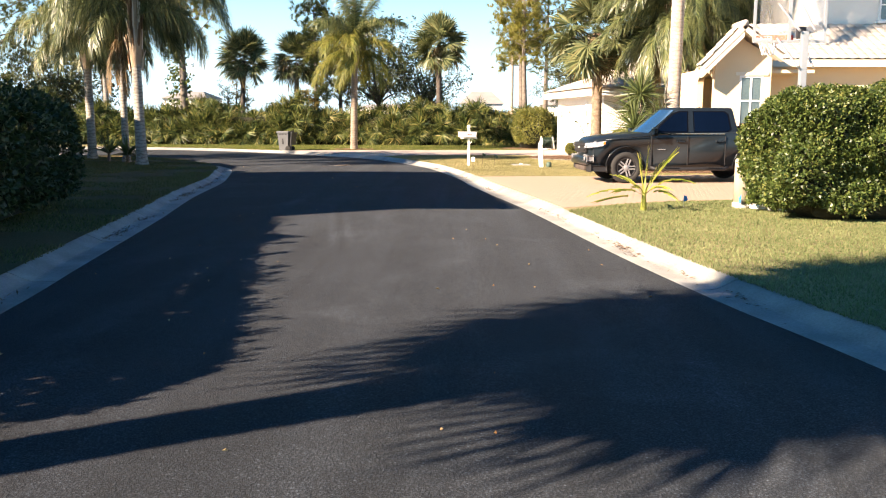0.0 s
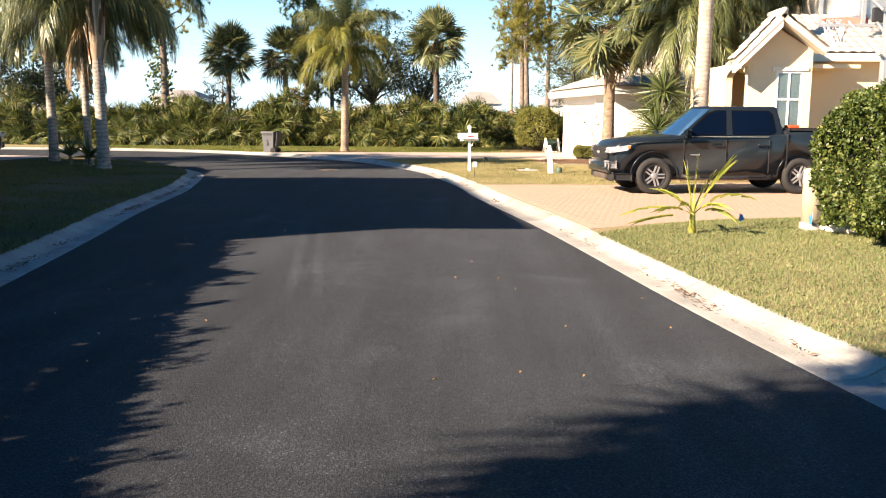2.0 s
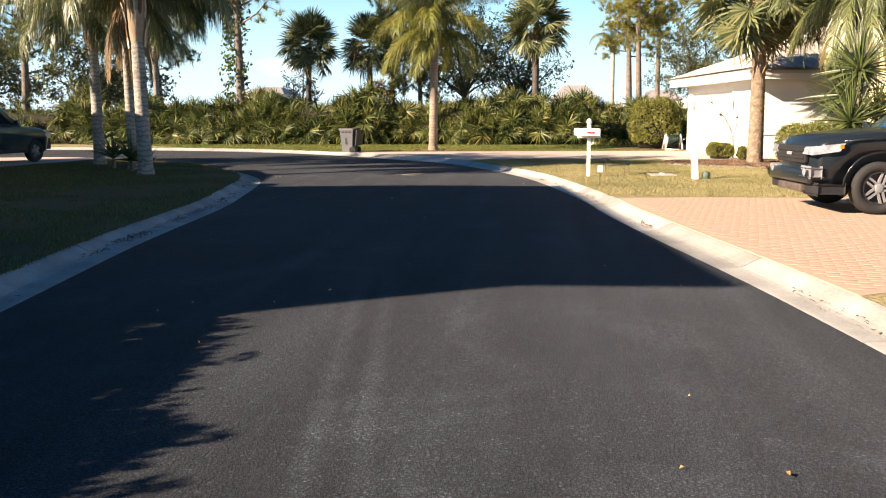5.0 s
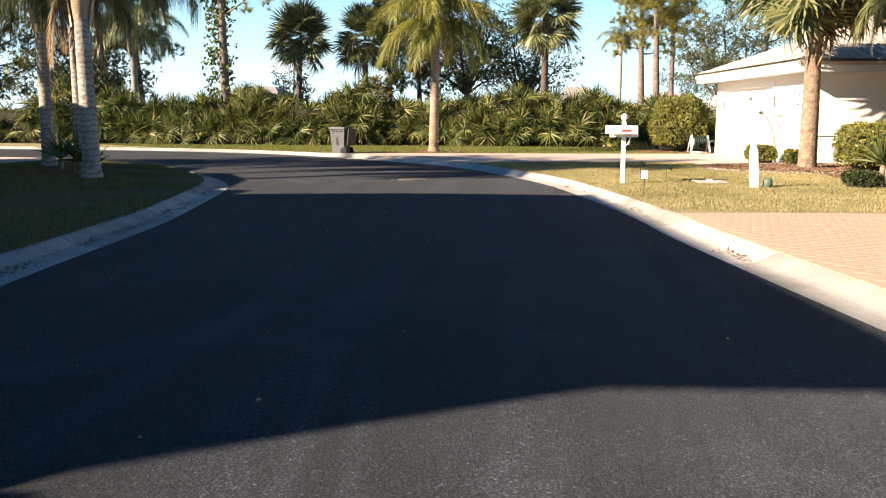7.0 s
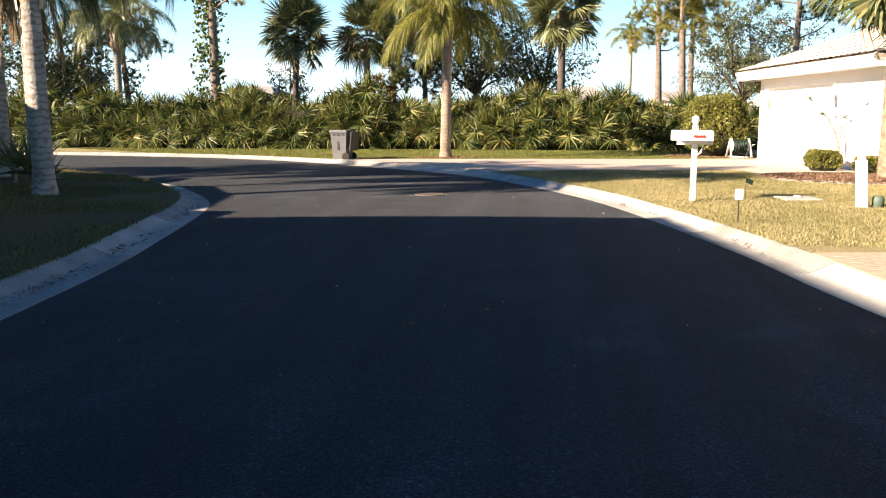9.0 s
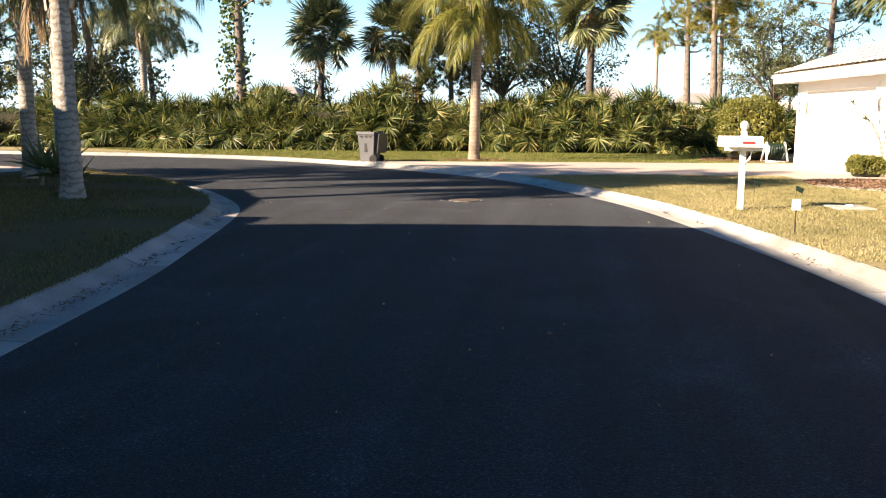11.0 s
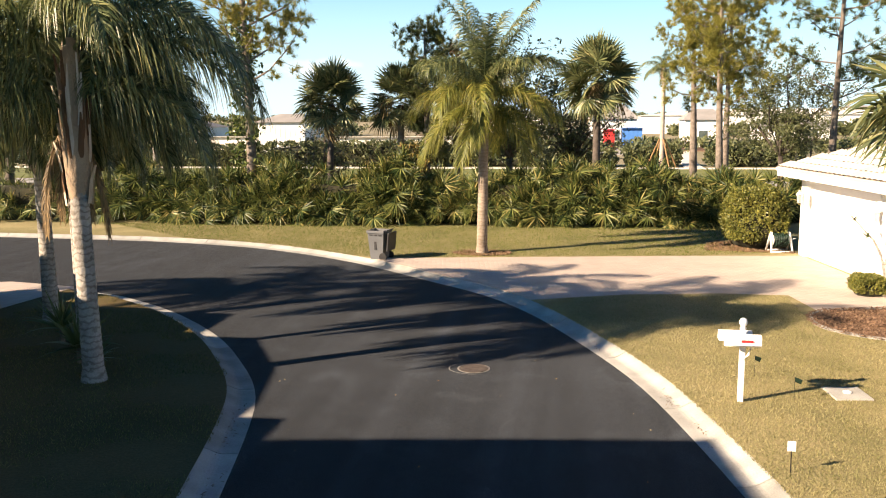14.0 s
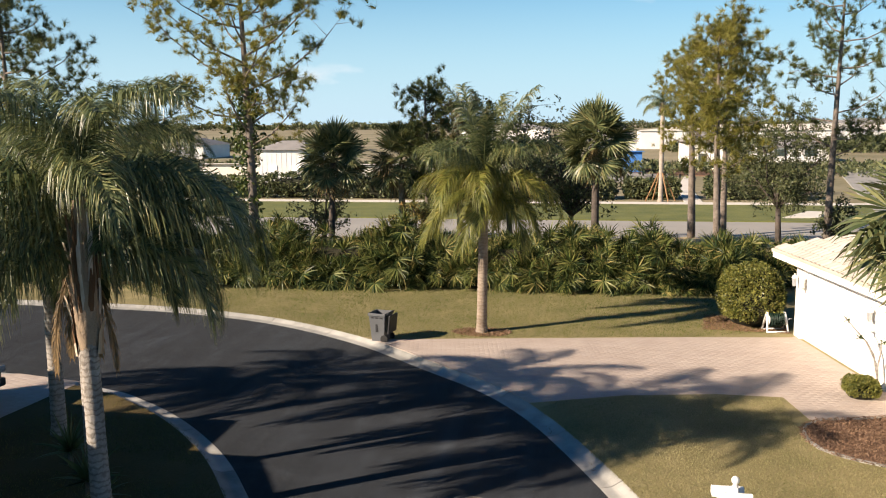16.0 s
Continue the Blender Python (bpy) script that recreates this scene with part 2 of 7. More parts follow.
def rings(m, scale, low):
    """Adds the leaf-scar rings of a palm trunk to a bark."""
    n, l = m.node_tree.nodes, m.node_tree.links
    p = n["Principled BSDF"]
    co = n.new("ShaderNodeTexCoord")
    w = n.new("ShaderNodeTexWave")
    w.wave_type, w.bands_direction = "BANDS", "Z"
    w.inputs["Scale"].default_value, w.inputs["Distortion"].default_value, w.inputs["Detail"].default_value = scale, 7.0, 4.0
    w.inputs["Detail Scale"].default_value = 2.5
    l.new(co.outputs["Object"], w.inputs["Vector"])
    r = n.new("ShaderNodeValToRGB")
    r.color_ramp.elements[0].position, r.color_ramp.elements[1].position = 0.02, 0.45
    r.color_ramp.elements[0].color, r.color_ramp.elements[1].color = (low, low * 0.95, low * 0.9, 1), (1, 1, 1, 1)
    l.new(w.outputs["Fac"], r.inputs["Fac"])
    mul = n.new("ShaderNodeMix")
    mul.data_type, mul.blend_type = "RGBA", "MULTIPLY"
    mul.inputs["Factor"].default_value = 1.0
    l.new(p.inputs["Base Color"].links[0].from_socket, mul.inputs["A"])
    l.new(r.outputs["Color"], mul.inputs["B"])
    l.new(mul.outputs["Result"], p.inputs["Base Color"])


rings(M["bark_grey"], 2.6, 0.62)
rings(M["bark_white"], 2.6, 0.8)
rings(M["bark_tan"], 2.6, 0.8)
rings(M["bark_fan"], 1.6, 0.85)
M["boot"] = material("dry leaf bases", (0.13, 0.068, 0.034), (0.46, 0.36, 0.26), 0.9, 3.0, 20.0, 0.8, dist=0.02, island=0.7, c3=(0.60, 0.53, 0.45))
M["queen"] = material("queen palm leaflet", (0.040, 0.062, 0.023), (0.21, 0.232, 0.092), 0.38, 0.8, 3.0, 0.0, island=0.55, leaf=0.3, c3=(0.34, 0.30, 0.12), spec=0.5)
M["queen_dry"] = material("dry hanging leaflet", (0.10, 0.065, 0.028), (0.26, 0.17, 0.075), 0.6, 0.8, 3.0, 0.0, island=0.5, leaf=0.25, c3=(0.38, 0.23, 0.11))
M["queen_gold"] = material("yellowing palm leaflet", (0.085, 0.108, 0.02), (0.235, 0.225, 0.048), 0.5, 0.8, 3.0, 0.0, island=0.45, leaf=0.35, c3=(0.33, 0.25, 0.07))
M["fan"] = material("fan palm leaf", (0.050, 0.072, 0.030), (0.19, 0.20, 0.085), 0.42, 0.7, 3.0, 0.0, island=0.5, leaf=0.2, c3=(0.30, 0.26, 0.12))
M["fan_dry"] = material("dry fan palm leaf", (0.12, 0.082, 0.035), (0.30, 0.215, 0.095), 0.7, 0.7, 3.0, 0.0, island=0.5, leaf=0.2, c3=(0.36, 0.26, 0.13))
M["palmetto"] = material("saw palmetto leaf", (0.022, 0.044, 0.012), (0.160, 0.175, 0.048), 0.48, 0.35, 3.0, 0.0, island=0.55, leaf=0.25, c3=(0.33, 0.26, 0.10), spec=0.3)
# near-black filler colour stands in for shade between the palmetto leaves
M["palmetto_core"] = material("near-black palmetto shade filler", (0.012, 0.014, 0.006), (0.035, 0.03, 0.014), 1.0, 2.0, 12.0, 1.0, dist=0.05)
M["hedge"] = material("hedge leaf", (0.030, 0.054, 0.012), (0.105, 0.140, 0.034), 0.42, 1.2, 4.0, 0.0, island=0.55, leaf=0.22, c3=(0.19, 0.19, 0.055))
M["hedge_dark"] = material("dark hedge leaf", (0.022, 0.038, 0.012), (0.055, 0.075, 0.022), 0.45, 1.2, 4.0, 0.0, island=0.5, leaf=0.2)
# near-black core colour paints the shade deep inside hedges and bushes
M["hedge_core"] = material("near-black hedge shade core", (0.012, 0.014, 0.007), (0.03, 0.03, 0.016), 1.0, 3.0, 20.0, 0.8, dist=0.03)
M["oak"] = material("broad leaf", (0.055, 0.072, 0.030), (0.15, 0.16, 0.07), 0.5, 0.4, 3.0, 0.0, island=0.5, leaf=0.25)
M["needle"] = material("pine needle", (0.11, 0.125, 0.024), (0.32, 0.275, 0.055), 0.5, 0.35, 2.0, 0.0, island=0.4, leaf=0.4, c3=(0.30, 0.23, 0.05))
M["needle_dark"] = material("dark pine needle", (0.055, 0.080, 0.028), (0.16, 0.17, 0.05), 0.5, 0.35, 2.0, 0.0, island=0.4, leaf=0.35, c3=(0.16, 0.13, 0.04))
M["rust_leaf"] = material("rusty needle", (0.085, 0.085, 0.025), (0.23, 0.17, 0.045), 0.6, 0.5, 2.0, 0.0, island=0.5, leaf=0.25, c3=(0.30, 0.10, 0.05))
M["yucca"] = material("yucca blade", (0.030, 0.055, 0.018), (0.125, 0.15, 0.052), 0.4, 1.0, 4.0, 0.0, island=0.5, leaf=0.15)
M["sprout"] = material("yellow-green palm blade", (0.17, 0.22, 0.03), (0.42, 0.40, 0.09), 0.4, 1.5, 5.0, 0.0, island=0.4, leaf=0.3)
M["white_wall"] = material("white stucco", (0.76, 0.73, 0.67), (0.84, 0.81, 0.76), 0.9, 0.6, 90.0, 0.25)
M["cream_wall"] = material("cream stucco", (0.66, 0.53, 0.35), (0.74, 0.60, 0.42), 0.9, 0.6, 90.0, 0.25)
M["white_paint"] = material("white paint", (0.76, 0.75, 0.73), (0.83, 0.82, 0.80), 0.5, 2.0, 80.0, 0.08)
M["trim"] = material("cream trim", (0.66, 0.58, 0.47), (0.76, 0.69, 0.58), 0.7, 1.0, 60.0, 0.1)
M["tile"] = material("pale roof tile", (0.42, 0.37, 0.32), (0.60, 0.545, 0.48), 0.85, 0.8, 30.0, 0.3, island=0.18, c3=(0.56, 0.48, 0.41))
M["bin_grey"] = material("grey bin plastic", (0.085, 0.09, 0.097), (0.115, 0.12, 0.128), 0.55, 2.0, 60.0, 0.1)
M["bin_dark"] = material("dark plastic", (0.018, 0.018, 0.02), (0.03, 0.03, 0.033), 0.5, 2.0, 60.0, 0.1)
M["paint"] = material("dark blue-grey car paint", (0.010, 0.0150, 0.0195), (0.013, 0.0185, 0.024), 0.28, 2.0, 300.0, 0.0, metal=0.1, coat=0.35, spec=0.35)
M["paint_green"] = material("dark green car paint", (0.022, 0.044, 0.036), (0.028, 0.054, 0.044), 0.35, 2.0, 300.0, 0.02, metal=0.4, coat=1.0)
M["black_gloss"] = material("black gloss trim", (0.003, 0.003, 0.004), (0.005, 0.005, 0.006), 0.2, 3.0, 80.0, 0.0, spec=0.3)
M["trim_black"] = material("black trim plastic", (0.012, 0.012, 0.013), (0.025, 0.025, 0.027), 0.6, 3.0, 80.0, 0.2)
M["rubber"] = material("tyre rubber", (0.014, 0.014, 0.014), (0.03, 0.029, 0.028), 0.85, 4.0, 60.0, 0.3)
M["alloy"] = material("alloy rim", (0.20, 0.20, 0.205), (0.30, 0.30, 0.31), 0.35, 4.0, 60.0, 0.05, metal=0.25)
M["chrome"] = material("chrome", (0.72, 0.72, 0.74), (0.8, 0.8, 0.82), 0.12, 3.0, 60.0, 0.0, metal=1.0)
M["lens"] = material("headlamp lens", (0.10, 0.10, 0.11), (0.42, 0.42, 0.44), 0.1, 6.0, 60.0, 0.05, spec=0.8, coat=1.0)
M["amber"] = material("amber lens", (0.55, 0.16, 0.02), (0.65, 0.2, 0.03), 0.2, 6.0, 60.0, 0.0)
M["dark_glass"] = material("tinted glass", (0.0012, 0.004, 0.012), (0.002, 0.006, 0.018), 0.04, 1.0, 20.0, 0.0, spec=0.05, coat=0.0)
# blue of the reflected sky is put into the glass colour
M["sky_glass"] = material("windscreen in reflected-sky blue", (0.07, 0.22, 0.40), (0.11, 0.30, 0.50), 0.03, 1.0, 20.0, 0.0, spec=1.0, coat=1.0, metal=0.8)
M["house_glass"] = material("house window glass", (0.035, 0.055, 0.055), (0.09, 0.12, 0.115), 0.05, 1.5, 20.0, 0.0, spec=1.0, coat=1.0)
M["red"] = material("red paint", (0.55, 0.03, 0.03), (0.65, 0.05, 0.05), 0.5, 3.0, 60.0, 0.05)
M["orange"] = material("orange-red rim paint", (0.66, 0.06, 0.02), (0.78, 0.10, 0.03), 0.5, 3.0, 60.0, 0.05)
M["blue_flag"] = material("blue flag", (0.01, 0.16, 0.55), (0.02, 0.22, 0.66), 0.6, 3.0, 60.0, 0.05)
M["green_plastic"] = material("green plastic", (0.006, 0.020, 0.013), (0.012, 0.035, 0.024), 0.5, 3.0, 60.0, 0.1)
M["beige_plastic"] = material("beige pedestal plastic", (0.36, 0.32, 0.235), (0.44, 0.395, 0.30), 0.6, 2.0, 60.0, 0.1)
M["iron"] = material("cast iron", (0.06, 0.05, 0.045), (0.15, 0.12, 0.10), 0.7, 8.0, 60.0, 0.6, metal=0.4)
M["black_metal"] = material("black metal", (0.012, 0.012, 0.012), (0.02, 0.02, 0.02), 0.5, 3.0, 60.0, 0.1, metal=0.3)
M["grey_metal"] = material("galvanised steel", (0.40, 0.41, 0.42), (0.52, 0.53, 0.54), 0.45, 3.0, 60.0, 0.1, metal=0.6)
M["shed"] = material("ribbed metal siding", (0.56, 0.56, 0.55), (0.68, 0.68, 0.67), 0.5, 0.3, 10.0, 0.1)
M["net"] = material("white net cord", (0.75, 0.75, 0.75), (0.82, 0.82, 0.82), 0.8, 3.0, 60.0, 0.0)
M["fallen"] = material("fallen leaf", (0.35, 0.16, 0.05), (0.55, 0.40, 0.2), 0.8, 3.0, 60.0, 0.1, objrand=0.5)
M["blue_sheet"] = material("blue cladding", (0.04, 0.16, 0.45), (0.06, 0.2, 0.5), 0.6, 1.0, 20.0, 0.1)
M["roof_grey"] = material("grey roof", (0.22, 0.21, 0.20), (0.32, 0.30, 0.28), 0.8, 0.6, 12.0, 0.2)
M["water"] = material("pond water", (0.02, 0.05, 0.08), (0.03, 0.06, 0.09), 0.08, 0.5, 3.0, 0.1, spec=0.8)


# ---------------------------------------------------------------- mesh helpers
class Geo:
    """Gathers vertices and faces for one mesh."""

    def __init__(self):
        self.v, self.f = [], []

    def add(self, verts, faces, m=None):
        o = len(self.v)
        self.v.extend([tuple(m @ Vector(p)) for p in verts] if m else [tuple(p) for p in verts])
        self.f.extend([tuple(i + o for i in q) for q in faces])
        return self

    def box(self, x0, x1, y0, y1, z0, z1, m=None, bevel=0.0):
        if bevel:
            bm = bmesh.new()
            bmesh.ops.create_cube(bm, size=1.0)
            for p in bm.verts:
                p.co = Vector((x0 + (p.co.x + 0.5) * (x1 - x0), y0 + (p.co.y + 0.5) * (y1 - y0), z0 + (p.co.z + 0.5) * (z1 - z0)))
            bmesh.ops.bevel(bm, geom=bm.edges[:], offset=bevel, segments=2, affect="EDGES", profile=0.6)
            return self.take(bm, m)
        v = [(x0, y0, z0), (x1, y0, z0), (x1, y1, z0), (x0, y1, z0), (x0, y0, z1), (x1, y0, z1), (x1, y1, z1), (x0, y1, z1)]
        return self.add(v, [(3, 2, 1, 0), (4, 5, 6, 7), (0, 1, 5, 4), (1, 2, 6, 5), (2, 3, 7, 6), (3, 0, 4, 7)], m)

    def take(self, bm, m=None):
        bm.verts.index_update()
        self.add([p.co.copy() for p in bm.verts], [tuple(p.index for p in q.verts) for q in bm.faces], m)
        bm.free()
        return self

    def tube(self, pts, radii, n=8, caps=True, m=None):
        pts = [Vector(p) for p in pts]
        v, f = [], []
        for i, p in enumerate(pts):
            d = (pts[min(i + 1, len(pts) - 1)] - pts[max(i - 1, 0)]).normalized()
            a = d.orthogonal().normalized() if abs(d.z) < 0.9 else Vector((1, 0, 0)).cross(d).normalized()
            b = d.cross(a).normalized()
            r = radii[i] if hasattr(radii, "__len__") else radii
            for k in range(n):
                w = 2 * math.pi * k / n
                v.append(p + (a * math.cos(w) + b * math.sin(w)) * r)
        for i in range(len(pts) - 1):
            for k in range(n):
                f.append((i * n + k, i * n + (k + 1) % n, (i + 1) * n + (k + 1) % n, (i + 1) * n + k))
        if caps:
            f.append(tuple(range(n - 1, -1, -1)))
            f.append(tuple(range((len(pts) - 1) * n, len(pts) * n)))
        return self.add(v, f, m)

    def lathe(self, prof, n=16, m=None, caps=True):
        v, f = [], []
        for r, z in prof:
            for k in range(n):
                w = 2 * math.pi * k / n
                v.append((r * math.cos(w), r * math.sin(w), z))
        for i in range(len(prof) - 1):
            for k in range(n):
                f.append((i * n + k, i * n + (k + 1) % n, (i + 1) * n + (k + 1) % n, (i + 1) * n + k))
        if caps:
            f.append(tuple(range(n - 1, -1, -1)))
            f.append(tuple(range((len(prof) - 1) * n, len(prof) * n)))
        return self.add(v, f, m)

    def prism(self, poly, z0, z1, m=None):
        n = len(poly)
        v = [(x, y, z0) for x, y in poly] + [(x, y, z1) for x, y in poly]
        f = [tuple(range(n - 1, -1, -1)), tuple(range(n, 2 * n))] + [(i, (i + 1) % n, n + (i + 1) % n, n + i) for i in range(n)]
        return self.add(v, f, m)

    def mesh(self, name, mat, smooth=False):
        me = bpy.data.meshes.new(name)
        me.from_pydata(self.v, [], self.f)
        bm = bmesh.new()
        bm.from_mesh(me)
        bmesh.ops.recalc_face_normals(bm, faces=bm.faces[:])
        bm.to_mesh(me)
        bm.free()
        me.materials.append(mat)
        if smooth:
            me.shade_smooth()
        return me


def part(name, geo, mat, parent=None, label="", smooth=False, loc=None):
    """One mesh object under a thing or a part."""
    me = geo if isinstance(geo, bpy.types.Mesh) else geo.mesh(name, mat, smooth)
    ob = new(name, me)
    if parent:
        ob.parent = parent
    if loc is not None:
        ob.matrix_basis = loc
    if label:
        tagged(ob, label)
    return ob


def empty(name, m, label, category, group="", kind=""):
    ob = new(name)
    ob.matrix_basis = m
    ob.empty_display_size = 0.2
    return tagged(ob, label, category, group, kind)


def bulk(name, V, F, mat, smooth=False):
    """A mesh from arrays: V (n, 3), F (m, 3 or 4)."""
    me = bpy.data.meshes.new(name)
    F = np.asarray(F, dtype=np.int32)
    V = np.asarray(V, dtype=np.float32)
    k = F.shape[1]
    me.vertices.add(len(V))
    me.vertices.foreach_set("co", V.ravel())
    me.loops.add(F.size)
    me.loops.foreach_set("vertex_index", F.ravel())
    me.polygons.add(len(F))
    me.polygons.foreach_set("loop_start", np.arange(0, F.size, k, dtype=np.int32))
    me.polygons.foreach_set("loop_total", np.full(len(F), k, dtype=np.int32))
    me.update(calc_edges=True)
    me.materials.append(mat)
    if smooth:
        me.shade_smooth()
    return me


def turns(yaw, pitch, roll):
    """Rotation matrices (n, 3, 3): yaw about z after pitch about y after roll about x."""
    cy, sy, cp, sp, cr_, sr = np.cos(yaw), np.sin(yaw), np.cos(pitch), np.sin(pitch), np.cos(roll), np.sin(roll)
    R = np.empty((len(yaw), 3, 3))
    R[:, 0, 0], R[:, 0, 1], R[:, 0, 2] = cy * cp, cy * sp * sr - sy * cr_, cy * sp * cr_ + sy * sr
    R[:, 1, 0], R[:, 1, 1], R[:, 1, 2] = sy * cp, sy * sp * sr + cy * cr_, sy * sp * cr_ - cy * sr
    R[:, 2, 0], R[:, 2, 1], R[:, 2, 2] = -sp, cp * sr, cp * cr_
    return R


def scatter(v, f, R, P, S):
    """Copies of a small mesh (v, f), turned by R, at P, scaled by S, as one pair of arrays."""
    V = np.einsum("nij,kj->nki", R, v) * S[:, None, None] + P[:, None, :]
    n, k = len(P), len(v)
    F = f[None] + (np.arange(n) * k)[:, None, None]
    return V.reshape(-1, 3), F.reshape(-1, f.shape[1])


def inside(poly, P):
    x, y = P[:, 0], P[:, 1]
    r = np.zeros(len(P), bool)
    n = len(poly)
    for i in range(n):
        (x0, y0), (x1, y1) = poly[i], poly[(i + 1) % n]
        if y0 != y1:
            r ^= ((y0 > y) != (y1 > y)) & (x < (x1 - x0) * (y - y0) / (y1 - y0) + x0)
    return r


def smooth_line(pts, step=0.5):
    """Catmull-Rom through the points, resampled at even steps."""
    p = np.array([pts[0], *pts, pts[-1]], float)
    p[0], p[-1] = 2 * p[1] - p[2], 2 * p[-2] - p[-3]
    out = []
    for i in range(1, len(p) - 2):
        for t in np.linspace(0, 1, 12, endpoint=False):
            a, b, c, d = p[i - 1], p[i], p[i + 1], p[i + 2]
            out.append(0.5 * (2 * b + (c - a) * t + (2 * a - 5 * b + 4 * c - d) * t * t + (3 * b - 3 * c + d - a) * t ** 3))
    out.append(p[-2])
    out = np.array(out)
    s = np.r_[0, np.cumsum(np.linalg.norm(np.diff(out, axis=0), axis=1))]
    q = np.linspace(0, s[-1], max(2, int(s[-1] / step)))
    return np.c_[np.interp(q, s, out[:, 0]), np.interp(q, s, out[:, 1])]


def offset(line, d):
    """The line moved d to its right."""
    t = np.gradient(line, axis=0)
    t /= np.linalg.norm(t, axis=1)[:, None]
    return line + np.c_[t[:, 1], -t[:, 0]] * d


# ---------------------------------------------------------------- road, kerbs, lawns
Z_LAWN = 0.12
Z_DRIVE = Z_LAWN + 0.005
left_edge = smooth_line([(-0.3, -12), (-1.7, 0), (-2.55, 7.2), (-3.0, 10.1), (-3.72, 14.6), (-4.45, 18.7), (-5.0, 22.8), (-5.42, 24.9),
                         (-6.11, 27.9), (-6.66, 29.6), (-7.53, 31.2), (-8.9, 33.2), (-10.8, 35.2), (-12.5, 36.5), (-14.0, 37.3), (-18, 38.4), (-30, 39.4), (-60, 40)])
right_edge = smooth_line([(7.0, -12), (5.5, 0), (4.4, 6.1), (3.95, 8.1), (3.42, 11.1), (2.65, 16.4), (2.0, 20.0), (1.52, 22.8), (1.26, 24.8),
                          (0.58, 28.3), (-0.15, 31.2), (-1.36, 34.3), (-2.4, 36.5), (-3.68, 38.4), (-5.58, 40.3), (-8.5, 43.1), (-12.1, 45.4),
                          (-15.6, 46.6), (-19.7, 47.2), (-30, 47.6), (-60, 47.8)])


def ribbon(a, b, z):
    """A strip between two lines, matched by arc length, cut fine enough for its bend."""
    n = 160
    def even(l):
        s = np.r_[0, np.cumsum(np.linalg.norm(np.diff(l, axis=0), axis=1))]
        q = np.linspace(0, s[-1], n)
        return np.c_[np.interp(q, s, l[:, 0]), np.interp(q, s, l[:, 1])]
    a, b = even(a), even(b)
    cols = 9
    V = np.array([[(*(a[i] + (b[i] - a[i]) * k / (cols - 1)), z + 0.03 * math.sin(math.pi * k / (cols - 1))) for k in range(cols)] for i in range(n)])
    F = [(i * cols + k, i * cols + k + 1, (i + 1) * cols + k + 1, (i + 1) * cols + k) for i in range(n - 1) for k in range(cols - 1)]
    return V.reshape(-1, 3), F


V, F = ribbon(left_edge, right_edge, 0.0)
road = tagged(new("road", bulk("road", V, F, M["asphalt"], True)), "freshly sealed black asphalt residential road with scuffs", "road", kind="structure")

# the base sheet reaches the horizon
g = Geo()
g.add([(-2500, -600, -0.06), (2500, -600, -0.06), (2500, 3500, -0.06), (-2500, 3500, -0.06)], [(0, 1, 2, 3)])
tagged(part("ground", g, M["ground"]), "flat sandy and scrubby ground reaching the horizon", "ground", kind="structure")


def kerb(name, line, side, label):
    """A rolled concrete kerb in cast lengths with joints. side: +1 to the right of the line."""
    root = empty(name, Matrix(), label, "kerb", kind="structure")
    prof = [(0.0, 0.0), (0.03, 0.004), (0.12, 0.005), (0.20, 0.006), (0.25, 0.012), (0.30, 0.028), (0.35, 0.052), (0.40, 0.078), (0.45, 0.100), (0.49, 0.112), (0.50, -0.05), (0.0, -0.05)]
    step, per = 0.5, 6
    lines = [offset(line, side * d) for d, _ in prof]
    for s in range(0, len(line) - 1, per):
        idx = [float(s) + 0.022] + [float(k) for k in range(s + 1, min(s + per, len(line) - 1))] + [min(s + per, len(line) - 1) - 0.022]
        mid = line[min(s + per // 2, len(line) - 1)]
        if mid[1] < -8 or mid[0] < -40:
            continue
        v, f = [], []
        for u in idx:
            i0 = min(int(u), len(line) - 2)
            w = u - i0
            for (d, z), l in zip(prof, lines):
                p = l[i0] * (1 - w) + l[i0 + 1] * w
                v.append((p[0], p[1], z))
        k = len(prof)
        for a in range(len(idx) - 1):
            for b in range(k):
                f.append((a * k + b, a * k + (b + 1) % k, (a + 1) * k + (b + 1) % k, (a + 1) * k + b))
        f += [tuple(range(k)), tuple(range(len(idx) * k - 1, (len(idx) - 1) * k - 1, -1))]
        part("kerb_length", Geo().add(v, f), M["concrete"], root)
    return root


kerb("kerb_left", left_edge, -1, "pale weathered concrete rolled kerb beside the lawn")
kerb("kerb_right", right_edge, 1, "pale sunlit concrete rolled kerb along the driveways")

lawn_l = [tuple(p) for p in offset(left_edge, -0.475)] + [(-90, 40), (-90, -12)]
ro = offset(right_edge, 0.475)
lawn_r = [tuple(p) for p in ro] + [(-90, 49), (-90, 66), (70, 66), (70, -12)]
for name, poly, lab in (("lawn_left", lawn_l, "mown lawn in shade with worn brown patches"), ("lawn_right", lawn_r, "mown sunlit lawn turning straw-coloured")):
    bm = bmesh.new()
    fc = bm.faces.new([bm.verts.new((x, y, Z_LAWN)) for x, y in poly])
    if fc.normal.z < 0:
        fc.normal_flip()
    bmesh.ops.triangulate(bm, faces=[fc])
    # the left lawn gets the turf with shade in its colour
    ob = part(name, Geo().take(bm), M["lawn_shade_tone" if name == "lawn_left" else "lawn"])
    for p in ob.data.polygons:
        if p.normal.z < 0:
            p.flip()
    tagged(ob, lab, "lawn", kind="structure")

# far ground beyond the palmetto hedge
def slab(name, poly, z0, z1, mat, label, cat, kind="structure"):
    return tagged(part(name, Geo().prism(poly, z0, z1), mat), label, cat, kind=kind)


